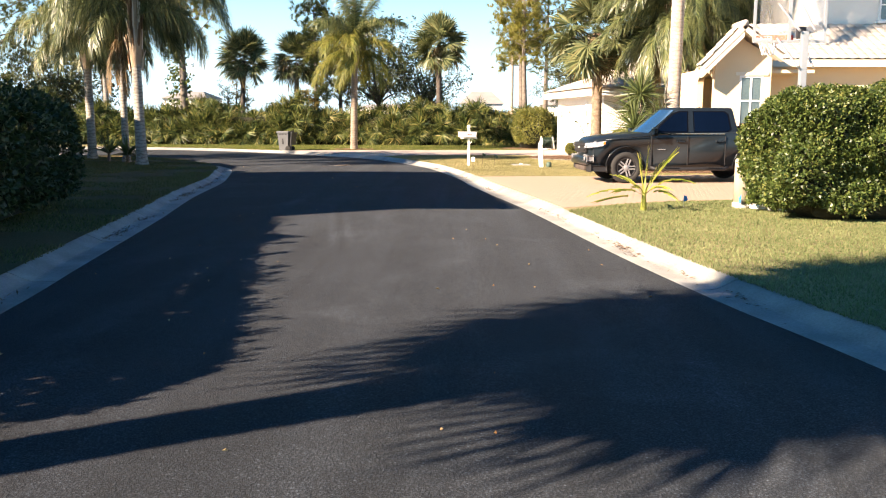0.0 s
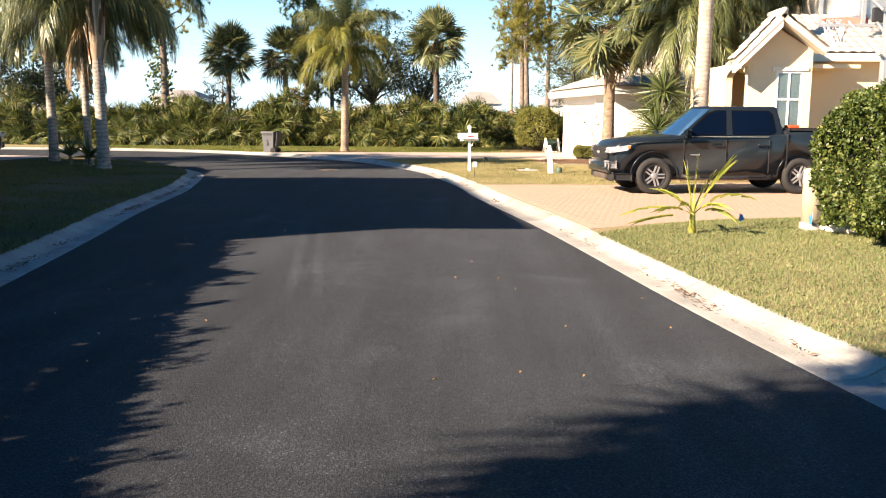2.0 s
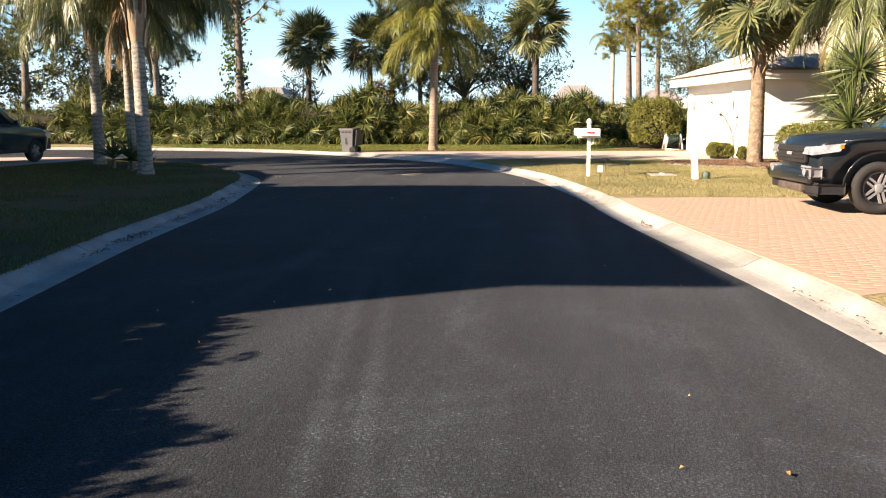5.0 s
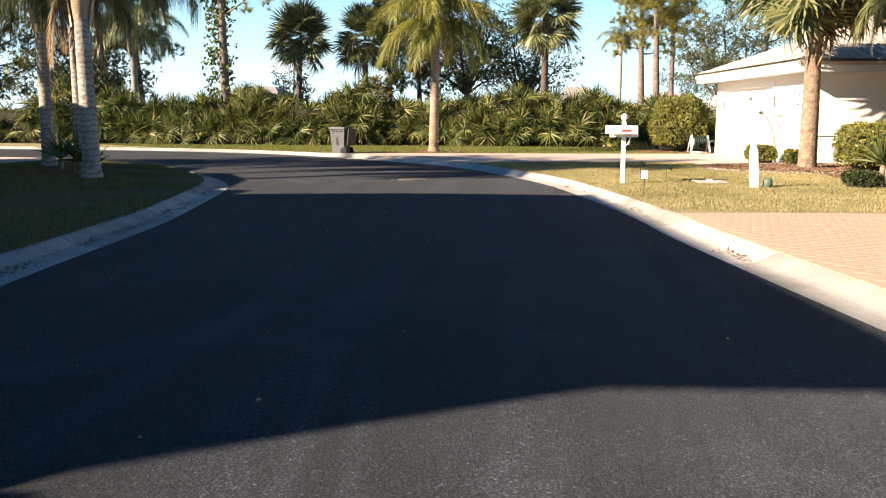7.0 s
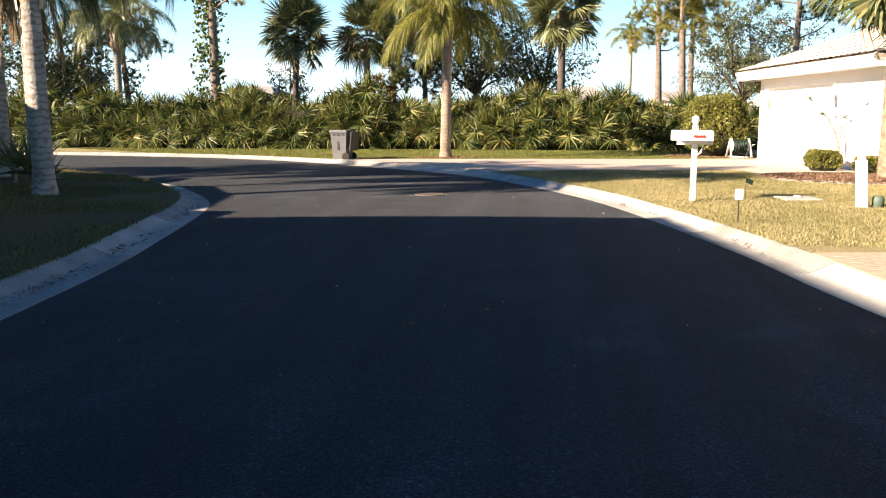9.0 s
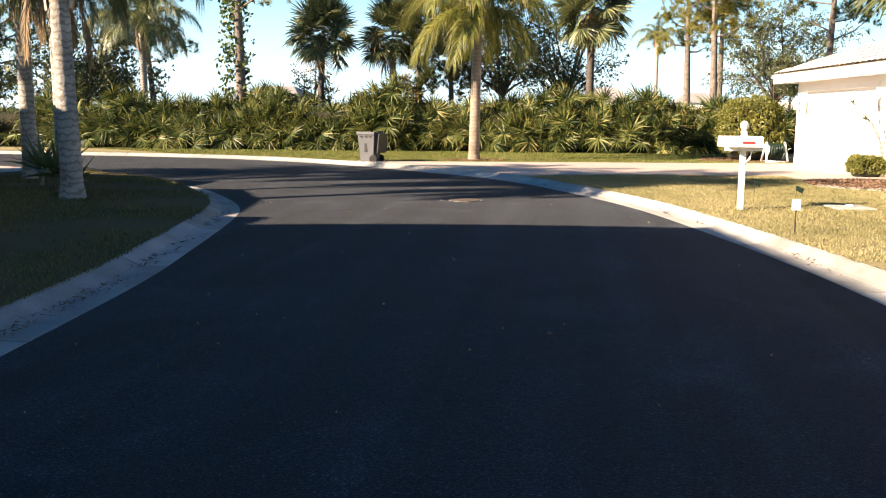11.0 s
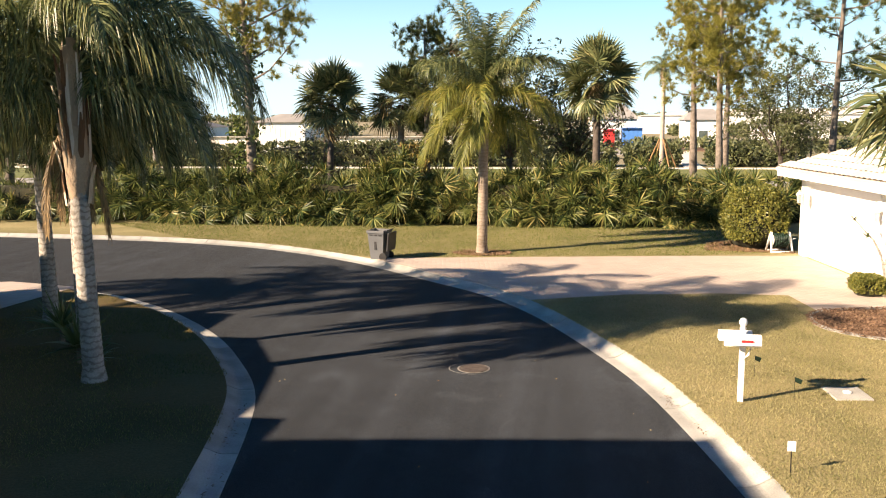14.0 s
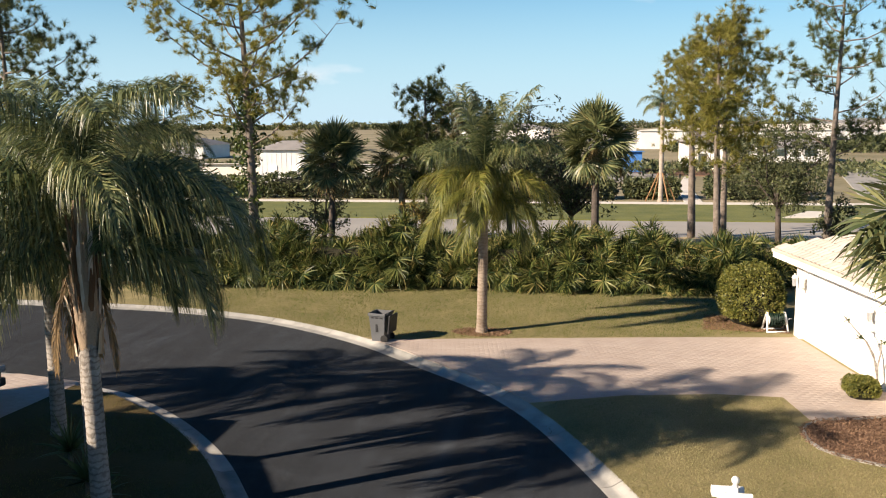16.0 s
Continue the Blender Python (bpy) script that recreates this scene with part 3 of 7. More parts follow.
slab("road_far", [(-200, 70.0), (200, 70.0), (200, 80.5), (-200, 80.5)], -0.05, 0.02, M["road2"], "pale worn asphalt road beyond the hedge", "road")
slab("verge_far", [(-200, 80.5), (200, 80.5), (200, 93), (-200, 93)], -0.05, 0.10, M["lawn_green"], "green mown verge along the far road", "lawn")
slab("pavement_far", [(-200, 93), (200, 93), (200, 95), (-200, 95)], -0.05, 0.12, M["walk"], "pale concrete pavement beyond the verge", "pavement")
slab("parking_far", [(-3, 124), (9.6, 124), (11, 145), (-1, 145)], -0.05, 0.02, M["road2"], "grey parking ground beyond the fence", "ground")
slab("sand_patch", [(3, 67), (14, 67), (14, 71), (3, 71)], -0.05, 0.09, M["sand"], "bare yellow sand beside the far road", "sand")
slab("kerb_island", [(13.6, 82.6), (16.2, 82.9), (18.2, 87.0), (16.6, 87.6)], 0.0, 0.16, M["walk"], "pale concrete kerb island at the far junction", "kerb")
slab("side_road", [(20, 80.5), (31, 80.5), (45, 150), (36, 152)], -0.05, 0.115, M["road2"], "grey side road beyond the far verge", "road")
slab("garden_path", [(8.0, 95.0), (9.6, 95.0), (10.6, 112), (13.4, 132), (12.2, 133), (9.3, 114)], -0.05, 0.05, M["walk"], "pale curving path beyond the verge", "path")
slab("bark_bed", [(-2, 146), (16, 134), (22, 150), (2, 158)], -0.05, 0.03, M["mulch"], "brown mulched ground beyond the parking place", "flower bed")
slab("pond", [(-125, 236), (-98, 236), (-118, 300), (-160, 300)], -0.05, 0.0, M["water"], "still pond in the distance", "water")


# ---------------------------------------------------------------- leaves and plants
rng = np.random.default_rng(7)


def strip(base, way, side, length, width, droop, seg=2):
    """A tapering blade: vertices and quads."""
    v, f = [], []
    p, d = Vector(base), Vector(way).normalized()
    s = Vector(side).normalized()
    for i in range(seg + 1):
        u = i / seg
        w = width * (0.55 + 0.45 * math.sin(math.pi * min(1, u + 0.25))) * (1 - u) ** 0.6 if u < 1 else width * 0.08
        v += [p - s * w / 2, p + s * w / 2]
        p = p + d * (length / seg)
        d = (d + Vector((0, 0, -droop / seg))).normalized()
    for i in range(seg):
        f.append((2 * i, 2 * i + 1, 2 * i + 3, 2 * i + 2))
    return v, f


def feather_frond(name, mat, length=3.4, rise=55, fall=-65, n=58, leaflet=0.75, hang=1.0, seed=0, curl=1.25):
    """A feather leaf along +x: arching midrib with two ranks of drooping leaflets."""
    r = random.Random(seed)
    g = Geo()
    pts, p = [], Vector((0, 0, 0))
    K = 14
    for i in range(K + 1):
        pts.append(p.copy())
        u = i / K
        a = math.radians(rise + (fall - rise) * u ** curl)
        p = p + Vector((math.cos(a), 0.02 * math.sin(3 * u + seed), math.sin(a))) * (length / K)
    g.tube(pts, [0.035 * (1 - 0.85 * i / K) for i in range(K + 1)], 4)
    for i in range(n):
        u = 0.14 + 0.86 * i / n
        q = u * K
        k = min(int(q), K - 1)
        c = pts[k].lerp(pts[k + 1], q - k)
        d = (pts[k + 1] - pts[k]).normalized()
        ll = leaflet * (0.45 + 0.75 * math.sin(math.pi * min(1, 0.12 + u * 0.86))) * r.uniform(0.8, 1.15)
        for s in (-1, 1):
            way = d * (r.uniform(0.35, 0.85) + max(0.0, -d.z) * 0.9) + Vector((0, s * r.uniform(0.4, 1.0), r.uniform(-0.4, 0.6)))
            v, f = strip(c, way, d.cross(way).cross(way) if r.random() < 0.5 else d, ll, 0.034, hang * r.uniform(1.7, 3.3), 3)
            g.add(v, f)
    return g.mesh(name, mat)


def fan_leaf(nseg=18, length=0.9, petiole=0.7, spread=250, droop=0.5, seed=0, fold=0.0, bend=0.0, cut=0.5):
    """A fan leaf along +x: a stalk and a pleated blade whose fingers part at `cut` of its length and hang at the tips."""
    r = random.Random(seed)
    g = Geo()
    end = Vector((petiole, 0, petiole * 0.05))
    g.add([(0, -0.014, 0), (0, 0.014, 0), end + Vector((0, 0.010, 0)), end - Vector((0, 0.010, 0))], [(0, 1, 2, 3)])
    tilt = Matrix.Rotation(bend, 3, "Y")
    da = math.radians(spread) / nseg
    for i in range(nseg):
        a = -math.radians(spread) / 2 + da * (i + 0.5)
        ll = length * (0.70 + 0.30 * math.cos(a / 2)) * r.uniform(0.86, 1.06)
        way = tilt @ Vector((math.cos(a), math.sin(a), 0.25 - 0.75 * abs(math.sin(a)) * fold + r.uniform(-0.06, 0.06)))
        side = tilt @ Vector((-math.sin(a), math.cos(a), 0.55 if i % 2 else -0.55))
        side.normalize()
        w = ll * cut * math.tan(da / 2) * 1.12
        sag = droop * r.uniform(0.6, 1.5)
        v = []
        for u, k in ((0.05, 0.10), (cut, 1.0), (cut + (1 - cut) * 0.55, 0.62), (1.0, 0.06)):
            c = end + way * ll * u - Vector((0, 0, sag * ll * u ** 2.4 * 0.6))
            v += [c - side * w * k, c + side * w * k]
        g.add(v, [(0, 1, 3, 2), (2, 3, 5, 4), (4, 5, 7, 6)])
    return np.array([tuple(p) for p in g.v]), np.array(g.f)


def leafy(seed=0, n=5, size=0.06):
    """A small sprig of flat leaves: vertices and quads."""
    r = random.Random(seed)
    g = Geo()
    for i in range(n):
        a = r.uniform(0, 2 * math.pi)
        e = r.uniform(-0.3, 0.9)
        d = Vector((math.cos(a) * math.cos(e), math.sin(a) * math.cos(e), math.sin(e)))
        s = d.cross(Vector((r.uniform(-1, 1), r.uniform(-1, 1), 1))).normalized()
        b = d * size * 0.2
        g.add([b, b + d * size * 0.5 + s * size * 0.27, b + d * size, b + d * size * 0.5 - s * size * 0.27], [(0, 1, 2, 3)])
    return np.array([tuple(p) for p in g.v]), np.array(g.f)


def tuft(seed=0, n=22, size=0.32):
    """A brush of pine needles about +x: vertices and triangles."""
    r = random.Random(seed)
    v, f = [], []
    for i in range(n):
        a, e = r.uniform(0, 2 * math.pi), r.uniform(0.2, 1.25)
        b = Vector((r.uniform(-0.1, 0.1), 0, 0))
        d = Vector((math.cos(e), math.sin(e) * math.cos(a), math.sin(e) * math.sin(a))) * size * r.uniform(0.6, 1.1)
        s = d.cross(Vector((r.uniform(-1, 1), r.uniform(-1, 1), r.uniform(-1, 1)))).normalized() * 0.0085
        k = len(v)
        v += [tuple(b - s), tuple(b + s), tuple(b + d)]
        f.append((k, k + 1, k + 2))
    return np.array(v), np.array(f)


QUEEN = [feather_frond("frond", M["queen"], 3.7, 75, -20, 126, 0.84, 1.0, 1), feather_frond("frond", M["queen"], 3.7, 62, -70, 130, 0.98, 1.2, 2, 0.95),
         feather_frond("frond", M["queen"], 4.0, 58, -80, 140, 1.12, 1.75, 3, 0.9), feather_frond("frond", M["queen"], 3.15, 46, -84, 130, 1.05, 1.8, 4, 0.8)]
GOLD = [feather_frond("frond", M["queen"], 3.4, 82, 40, 120, 0.72, 0.7, 5), feather_frond("frond", M["queen"], 3.2, 64, -35, 130, 0.88, 1.1, 6),
        feather_frond("frond", M["queen_gold"], 3.1, 42, -76, 130, 0.92, 1.2, 7, 0.95), feather_frond("frond", M["queen_gold"], 2.9, 8, -86, 125, 0.86, 1.3, 8, 0.9)]


HANG = [QUEEN[1], QUEEN[2], feather_frond("frond", M["queen"], 3.8, 5, -86, 120, 0.95, 1.4, 9), feather_frond("frond", M["queen"], 3.3, -25, -88, 120, 0.9, 1.5, 10), feather_frond("frond", M["queen_dry"], 3.0, -35, -88, 100, 0.85, 1.5, 11)]

DEAD = feather_frond("dead_frond", M["queen_dry"], 2.3, -35, -90, 80, 0.42, 1.6, 12, 0.4)


def trunk_geo(pts, radii, rings=0.12, n=14):
    """A ringed palm trunk along a smooth line."""
    g = Geo()
    P = [Vector(p) for p in pts]
    line, rad = [], []
    total = sum((P[i + 1] - P[i]).length for i in range(len(P) - 1))
    k = max(12, int(total / rings) * 2)
    for i in range(k + 1):
        u = i / k * (len(P) - 1)
        j = min(int(u), len(P) - 2)
        line.append(P[j].lerp(P[j + 1], u - j))
        rad.append((radii[j] + (radii[j + 1] - radii[j]) * (u - j)) * (1.0 + (0.035 if i % 2 else -0.02)))
    return g.tube(line, rad, n)


def boots(h0, h1, r0, n, seed):
    """A swollen neck of split, fibrous leaf bases that clasp the top of a trunk."""
    r = random.Random(seed)
    g = Geo()
    K = 10
    neck = [(0.95, 0.0), (1.22, 0.10), (1.36, 0.3), (1.34, 0.5), (1.2, 0.7), (0.95, 0.9), (0.6, 1.0)]
    v, f = [], []
    for w, u in neck:
        for k in range(K):
            a = 2 * math.pi * k / K
            q = r0 * w * r.uniform(0.92, 1.08)
            v.append((q * math.cos(a), q * math.sin(a), h0 + (h1 - h0) * u))
    for a in range(len(neck) - 1):
        for k in range(K):
            f.append((a * K + k, a * K + (k + 1) % K, (a + 1) * K + (k + 1) % K, (a + 1) * K + k))
    g.add(v, f)
    span = h1 - h0
    for i in range(n * 2):
        a = i * 2.4 + r.uniform(-0.3, 0.3)
        z0 = h0 + span * r.uniform(-0.05, 0.55)
        ln, w = span * r.uniform(0.18, 0.4) + 0.15, r0 * r.uniform(0.2, 0.42)
        d, s = Vector((math.cos(a), math.sin(a), 0)), Vector((-math.sin(a), math.cos(a), 0))
        v = []
        M_ = 5
        flare = r.uniform(0.01, 0.16)
        for k in range(M_ + 1):
            u = k / M_
            out = r0 * (1.18 + 0.28 * math.sin(math.pi * min(1, u * 0.8 + 0.1))) + flare * max(0.0, u - 0.55) * 2
            ww = w * (1.0 - 0.75 * u ** 2)
            side = s * math.sin(3 * u + i) * 0.012
            c = d * out + side + Vector((0, 0, z0 + ln * u))
            v += [c - s * ww - d * 0.02, c + d * 0.018, c + s * ww - d * 0.02]
        f = []
        for k in range(M_):
            f += [(3 * k, 3 * k + 1, 3 * k + 4, 3 * k + 3), (3 * k + 1, 3 * k + 2, 3 * k + 5, 3 * k + 4)]
        g.add(v, f)
    return g


def queen_palm(x, y, trunk, crown, r, lean=(0, 0), fronds=20, scale=1.0, kinds=QUEEN, bark="bark_grey", label="", seed=0, low=0.3, z=Z_LAWN, gap=None, dead=0):
    rr = random.Random(seed)
    root = empty("queen_palm", pose(x, y, z), label, "palm tree", "queen palms")
    top = Vector((lean[0], lean[1], crown))
    mid = Vector((lean[0] * trunk / crown * 0.8, lean[1] * trunk / crown * 0.8, trunk))
    part("trunk", trunk_geo([(0, 0, -0.1), (0, 0, 0.25), mid * 0.5, mid, mid.lerp(top, 0.75)], [r * 1.5, r * 1.12, r, r * 0.95, r * 0.7]), M[bark], root, "ringed trunk", True)
    b = boots(trunk, crown, r, 16, seed)
    part("leaf_base_collar", b, M["boot"], root, "split brown dry leaf bases", True, pose(mid.x, mid.y, 0))
    for i in range(fronds):
        u = i / (fronds - 1)
        k = min(3, int(u * 4 * 0.999 + low * (u > 0.2)))
        yaw = i * 137.5 + rr.uniform(-18, 18)
        if gap is not None and k >= 2 and abs((yaw - gap + 180) % 360 - 180) < 42:
            yaw = yaw + 150
        m = Matrix.Translation(top - Vector((0, 0, 0.5 * u * (crown - trunk)))) @ pose(0, 0, 0, rr.uniform(-14, 14), rr.uniform(-8, 8), yaw) @ Matrix.Scale(scale * rr.uniform(0.86, 1.08), 4)
        part("frond", kinds[4 if len(kinds) > 4 and k == 3 and i % 6 == 0 else k], None, root, loc=m)
    for i in range(dead):
        part("dead_frond", DEAD, None, root, "dry brown frond hanging against the trunk", loc=Matrix.Translation(mid.lerp(top, 0.5)) @ pose(0, 0, 0, 0, 0, -110 + i * 27) @ Matrix.Scale(rr.uniform(0.8, 1.05), 4))
    return root


FAN_V = [fan_leaf(34, 0.72, 0.80, 300, 0.12 + 0.26 * s, s, 0.25, 0.12, 0.50) for s in range(3)]
FAN = [bulk("leaf", v, f, M["fan"]) for v, f in FAN_V]
FAN_DRY = bulk("leaf", *fan_leaf(30, 0.66, 0.80, 260, 1.1, 8, 0.5, 0.5, 0.42), M["fan_dry"])


def fan_palm(x, y, height, r, leaves=46, scale=1.0, lean=(0, 0), label="", bark="bark_fan", seed=0, z=0.0, boot=0.5, low=50):
    rr = random.Random(seed)
    root = empty("cabbage_palm", pose(x, y, z), label, "palm tree", "cabbage palms")
    top = Vector((lean[0], lean[1], height))
    part("trunk", trunk_geo([(0, 0, -0.1), (lean[0] * 0.3, lean[1] * 0.3, height * 0.5), top], [r * 1.2, r, r * 0.95], 0.16, 12), M[bark], root, "rough brown trunk", True)
    part("leaf_base_collar", boots(height - boot - 0.25, height - 0.1, r, 12, seed), M["boot"], root, "dry leaf bases", loc=pose(lean[0], lean[1], 0))
    for i in range(leaves):
        u = (i + 0.5) / leaves
        pitch = -84 + (84 + low) * u + rr.uniform(-9, 9)
        dry = u > 0.45 and i % 7 == 0
        m = Matrix.Translation(top + Vector((0, 0, 0.30 - 0.45 * u))) @ pose(0, 0, 0, 0, 0, i * 137.5 + rr.uniform(-15, 15)) @ pose(0, 0, 0, rr.uniform(-50, 50), pitch + 18 * dry, 0)
        m = m @ Matrix.Scale(scale * rr.uniform(0.86, 1.08) * (0.68 if i % 4 == 1 else 1.0), 4)
        part("leaf", FAN_DRY if dry else FAN[0 if u < 0.4 else (i + int(u * 3)) % 3], None, root, loc=m)
    return root


def pine(x, y, height, r, first, spread, n=16, mat="needle", seed=0, tufts=9, label="", size=1.0, bend=0.3, vine=False):
    """A slash pine: bare trunk, irregular limbs, brushes of long needles at their ends."""
    rr = random.Random(seed)
    root = empty("pine_tree", pose(x, y, 0), label, "pine tree", "pines")
    K = 9
    line = [Vector((bend * math.sin(2.2 * i / K + seed), bend * math.cos(1.7 * i / K + seed) - bend * math.cos(seed), height * i / K - 0.1)) for i in range(K + 1)]
    g = Geo().tube(line, [r * (1.15 - 1.0 * (i / K) ** 1.2) + 0.02 for i in range(K + 1)], 9)
    ends = []
    for i in range(n):
        u = first + (1 - first) * (i + 0.5) / n
        q = u * K
        k = min(int(q), K - 1)
        b = line[k].lerp(line[k + 1], q - k)
        a = i * 2.4 + rr.uniform(-0.6, 0.6)
        ln = spread * (0.45 + 0.75 * math.sin(math.pi * min(1, (u - first) / (1 - first) * 0.8 + 0.18))) * rr.uniform(0.6, 1.1)
        d = Vector((math.cos(a), math.sin(a), rr.uniform(0.05, 0.55)))
        pts = [b, b + d * ln * 0.4 + Vector((0, 0, -0.05)), b + d * ln * 0.75 + Vector((0, 0, 0.1 * ln)), b + d * ln + Vector((0, 0, 0.28 * ln))]
        g.tube(pts, [r * 0.28, r * 0.2, r * 0.12, 0.012], 5, False)
        for j in range(tufts):
            t = 0.3 + 0.7 * (j + 1) / tufts
            kk = min(int(t * 3), 2)
            c = pts[kk].lerp(pts[kk + 1], t * 3 - kk)
            off = Vector((rr.gauss(0, 1), rr.gauss(0, 1), rr.gauss(0.3, 0.7))) * 0.42 * size
            if j % 2 == 0:
                g.tube([c, c + off], [0.018, 0.008], 3, False)
            ends.append((c + off, off))
    part("trunk", g, M["bark_pine"], root, "flaking brown trunk and limbs", True)
    V, F = [], []
    base = [tuft(s, 52, 0.33 * size) for s in range(4)]
    P = np.array([tuple(e) for e, _ in ends for _ in range(4)]) + rng.normal(0, 0.15 * size, (len(ends) * 4, 3))
    N = len(P)
    R = turns(rng.uniform(0, 6.28, N), rng.uniform(-1.5, 0.3, N), rng.uniform(0, 6.28, N))
    S = rng.uniform(0.75, 1.25, N)
    o = 0
    for s in range(4):
        a, b = scatter(*base[s], R[s::4], P[s::4], S[s::4])
        V.append(a)
        F.append(b + o)
        o += len(a)
    part("crown", bulk("crown", np.concatenate(V), np.concatenate(F), M[mat]), None, root, "open crown of needle brushes")
    if vine:
        N = 420
        h = rng.uniform(0.3, height * 0.62, N)
        a = rng.uniform(0, 6.28, N)
        rad = r + rng.gamma(1.6, 0.16, N)
        P = np.c_[np.cos(a) * rad, np.sin(a) * rad, h]
        a, b = scatter(*leafy(3, 6, 0.22), turns(rng.uniform(0, 6.28, N), rng.uniform(-1, 1, N), rng.uniform(0, 6.28, N)), P, rng.uniform(0.7, 1.3, N))
        part("vine", bulk("vine", a, b, M["hedge"]), None, root, "green vine climbing the trunk")
    return root


def broadleaf(x, y, height, spread, n=2400, seed=0, mat="oak", label="", leaf=0.2, first=0.3, z=0.0, limbs=11, r=0.16):
    """A tree with a forked trunk and a ragged crown of leaf sprigs round its limbs."""
    rr = random.Random(seed)
    root = empty("broadleaf_tree", pose(x, y, z), label, "tree", "broadleaf trees")
    g = Geo()
    fork = Vector((rr.uniform(-0.2, 0.2), rr.uniform(-0.2, 0.2), height * first))
    g.tube([(0, 0, -0.1), fork * 0.5, fork], [r * 1.2, r, r * 0.85], 9)
    tips = []
    for i in range(limbs):
        a = i * 2.4 + rr.uniform(-0.4, 0.4)
        u = (i + 0.5) / limbs
        d = Vector((math.cos(a) * spread * math.sin(math.pi * (0.25 + 0.6 * u)) * rr.uniform(0.7, 1.05), math.sin(a) * spread * math.sin(math.pi * (0.25 + 0.6 * u)) * rr.uniform(0.7, 1.05), (height - fork.z) * (0.15 + 0.8 * u)))
        p1 = fork + d * 0.4 + Vector((rr.uniform(-0.2, 0.2), rr.uniform(-0.2, 0.2), 0.1))
        p2 = fork + d * 0.75 + Vector((rr.uniform(-0.3, 0.3), rr.uniform(-0.3, 0.3), 0.1))
        p3 = fork + d
        g.tube([fork, p1, p2, p3], [r * 0.55, r * 0.35, r * 0.2, 0.015], 5, False)
        for q, w in ((p1, 0.6), (p2, 1.0), (p3, 1.0), (p2.lerp(p3, 0.5), 1.0)):
            for _ in range(3):
                e = q + Vector((rr.gauss(0, 1), rr.gauss(0, 1), rr.gauss(0, 0.7))) * spread * 0.2
                g.tube([q, e], [0.02, 0.008], 3, False)
                tips.append((e, w))
    part("trunk", g, M["bark_dark"], root, "dark forked trunk and limbs", True)
    T = np.array([tuple(t) for t, _ in tips])
    P = T[rng.integers(0, len(T), n)] + rng.normal(0, spread * 0.11, (n, 3)) * np.array([1, 1, 0.8])
    a, b = scatter(*leafy(seed, 6, leaf), turns(rng.uniform(0, 6.28, n), rng.uniform(-1, 1, n), rng.uniform(0, 6.28, n)), P, rng.uniform(0.7, 1.3, n))
    part("crown", bulk("crown", a, b, M[mat]), None, root, "ragged crown of small leaves")
    return root


def box_field(n, x0, x1, y0, y1, z0, z1, shell=0.25, bumps=0.12, seed=0, round_=0.45):
    """Points in the outer layer of a loose rounded block."""
    r = np.random.default_rng(seed)
    P = r.uniform(-1, 1, (n, 3))
    face = r.integers(0, 5, n)
    area = np.array([(y1 - y0) * (z1 - z0), (y1 - y0) * (z1 - z0), (x1 - x0) * (z1 - z0), (x1 - x0) * (z1 - z0), (x1 - x0) * (y1 - y0)])
    face = r.choice(5, n, p=area / area.sum())
    for k, (ax, s) in enumerate(((0, -1), (0, 1), (1, -1), (1, 1), (2, 1))):
        P[face == k, ax] = s
    h = np.array([(x1 - x0) / 2, (y1 - y0) / 2, (z1 - z0) / 2])
    c = np.array([(x0 + x1) / 2, (y0 + y1) / 2, (z0 + z1) / 2])
    rad = np.min(h) * round_
    Q = P * h
    core = np.clip(Q, -(h - rad), h - rad)
    d = Q - core
    ln = np.linalg.norm(d, axis=1)[:, None]
    Q = np.where(ln > 0, core + d / np.maximum(ln, 1e-6) * np.minimum(ln, rad), Q)
    Q[:, 2] = np.where(P[:, 2] < 0, np.maximum(Q[:, 2], P[:, 2] * h[2]), Q[:, 2])
    wob = np.array([noise.noise(Vector(q * 1.6 + c)) for q in Q])[:, None]
    out = Q / np.maximum(np.linalg.norm(Q, axis=1)[:, None], 1e-6)
    return c + Q + out * (wob * bumps - np.abs(r.normal(0, shell, n))[:, None] * 0.5)


def core_block(x0, x1, y0, y1, z0, z1, power=0.45):
    bm = bmesh.new()
    bmesh.ops.create_icosphere(bm, subdivisions=4, radius=1.0)
    for p in bm.verts:
        q = p.co
        s = Vector([math.copysign(abs(a) ** power, a) for a in q])
        s *= 1 + 0.08 * noise.noise(q * 4 + Vector((x0, y0, z0)))
        p.co = Vector(((x0 + x1) / 2 + s.x * (x1 - x0) / 2, (y0 + y1) / 2 + s.y * (y1 - y0) / 2, (z0 + z1) / 2 + s.z * (z1 - z0) / 2))
    return Geo().take(bm)


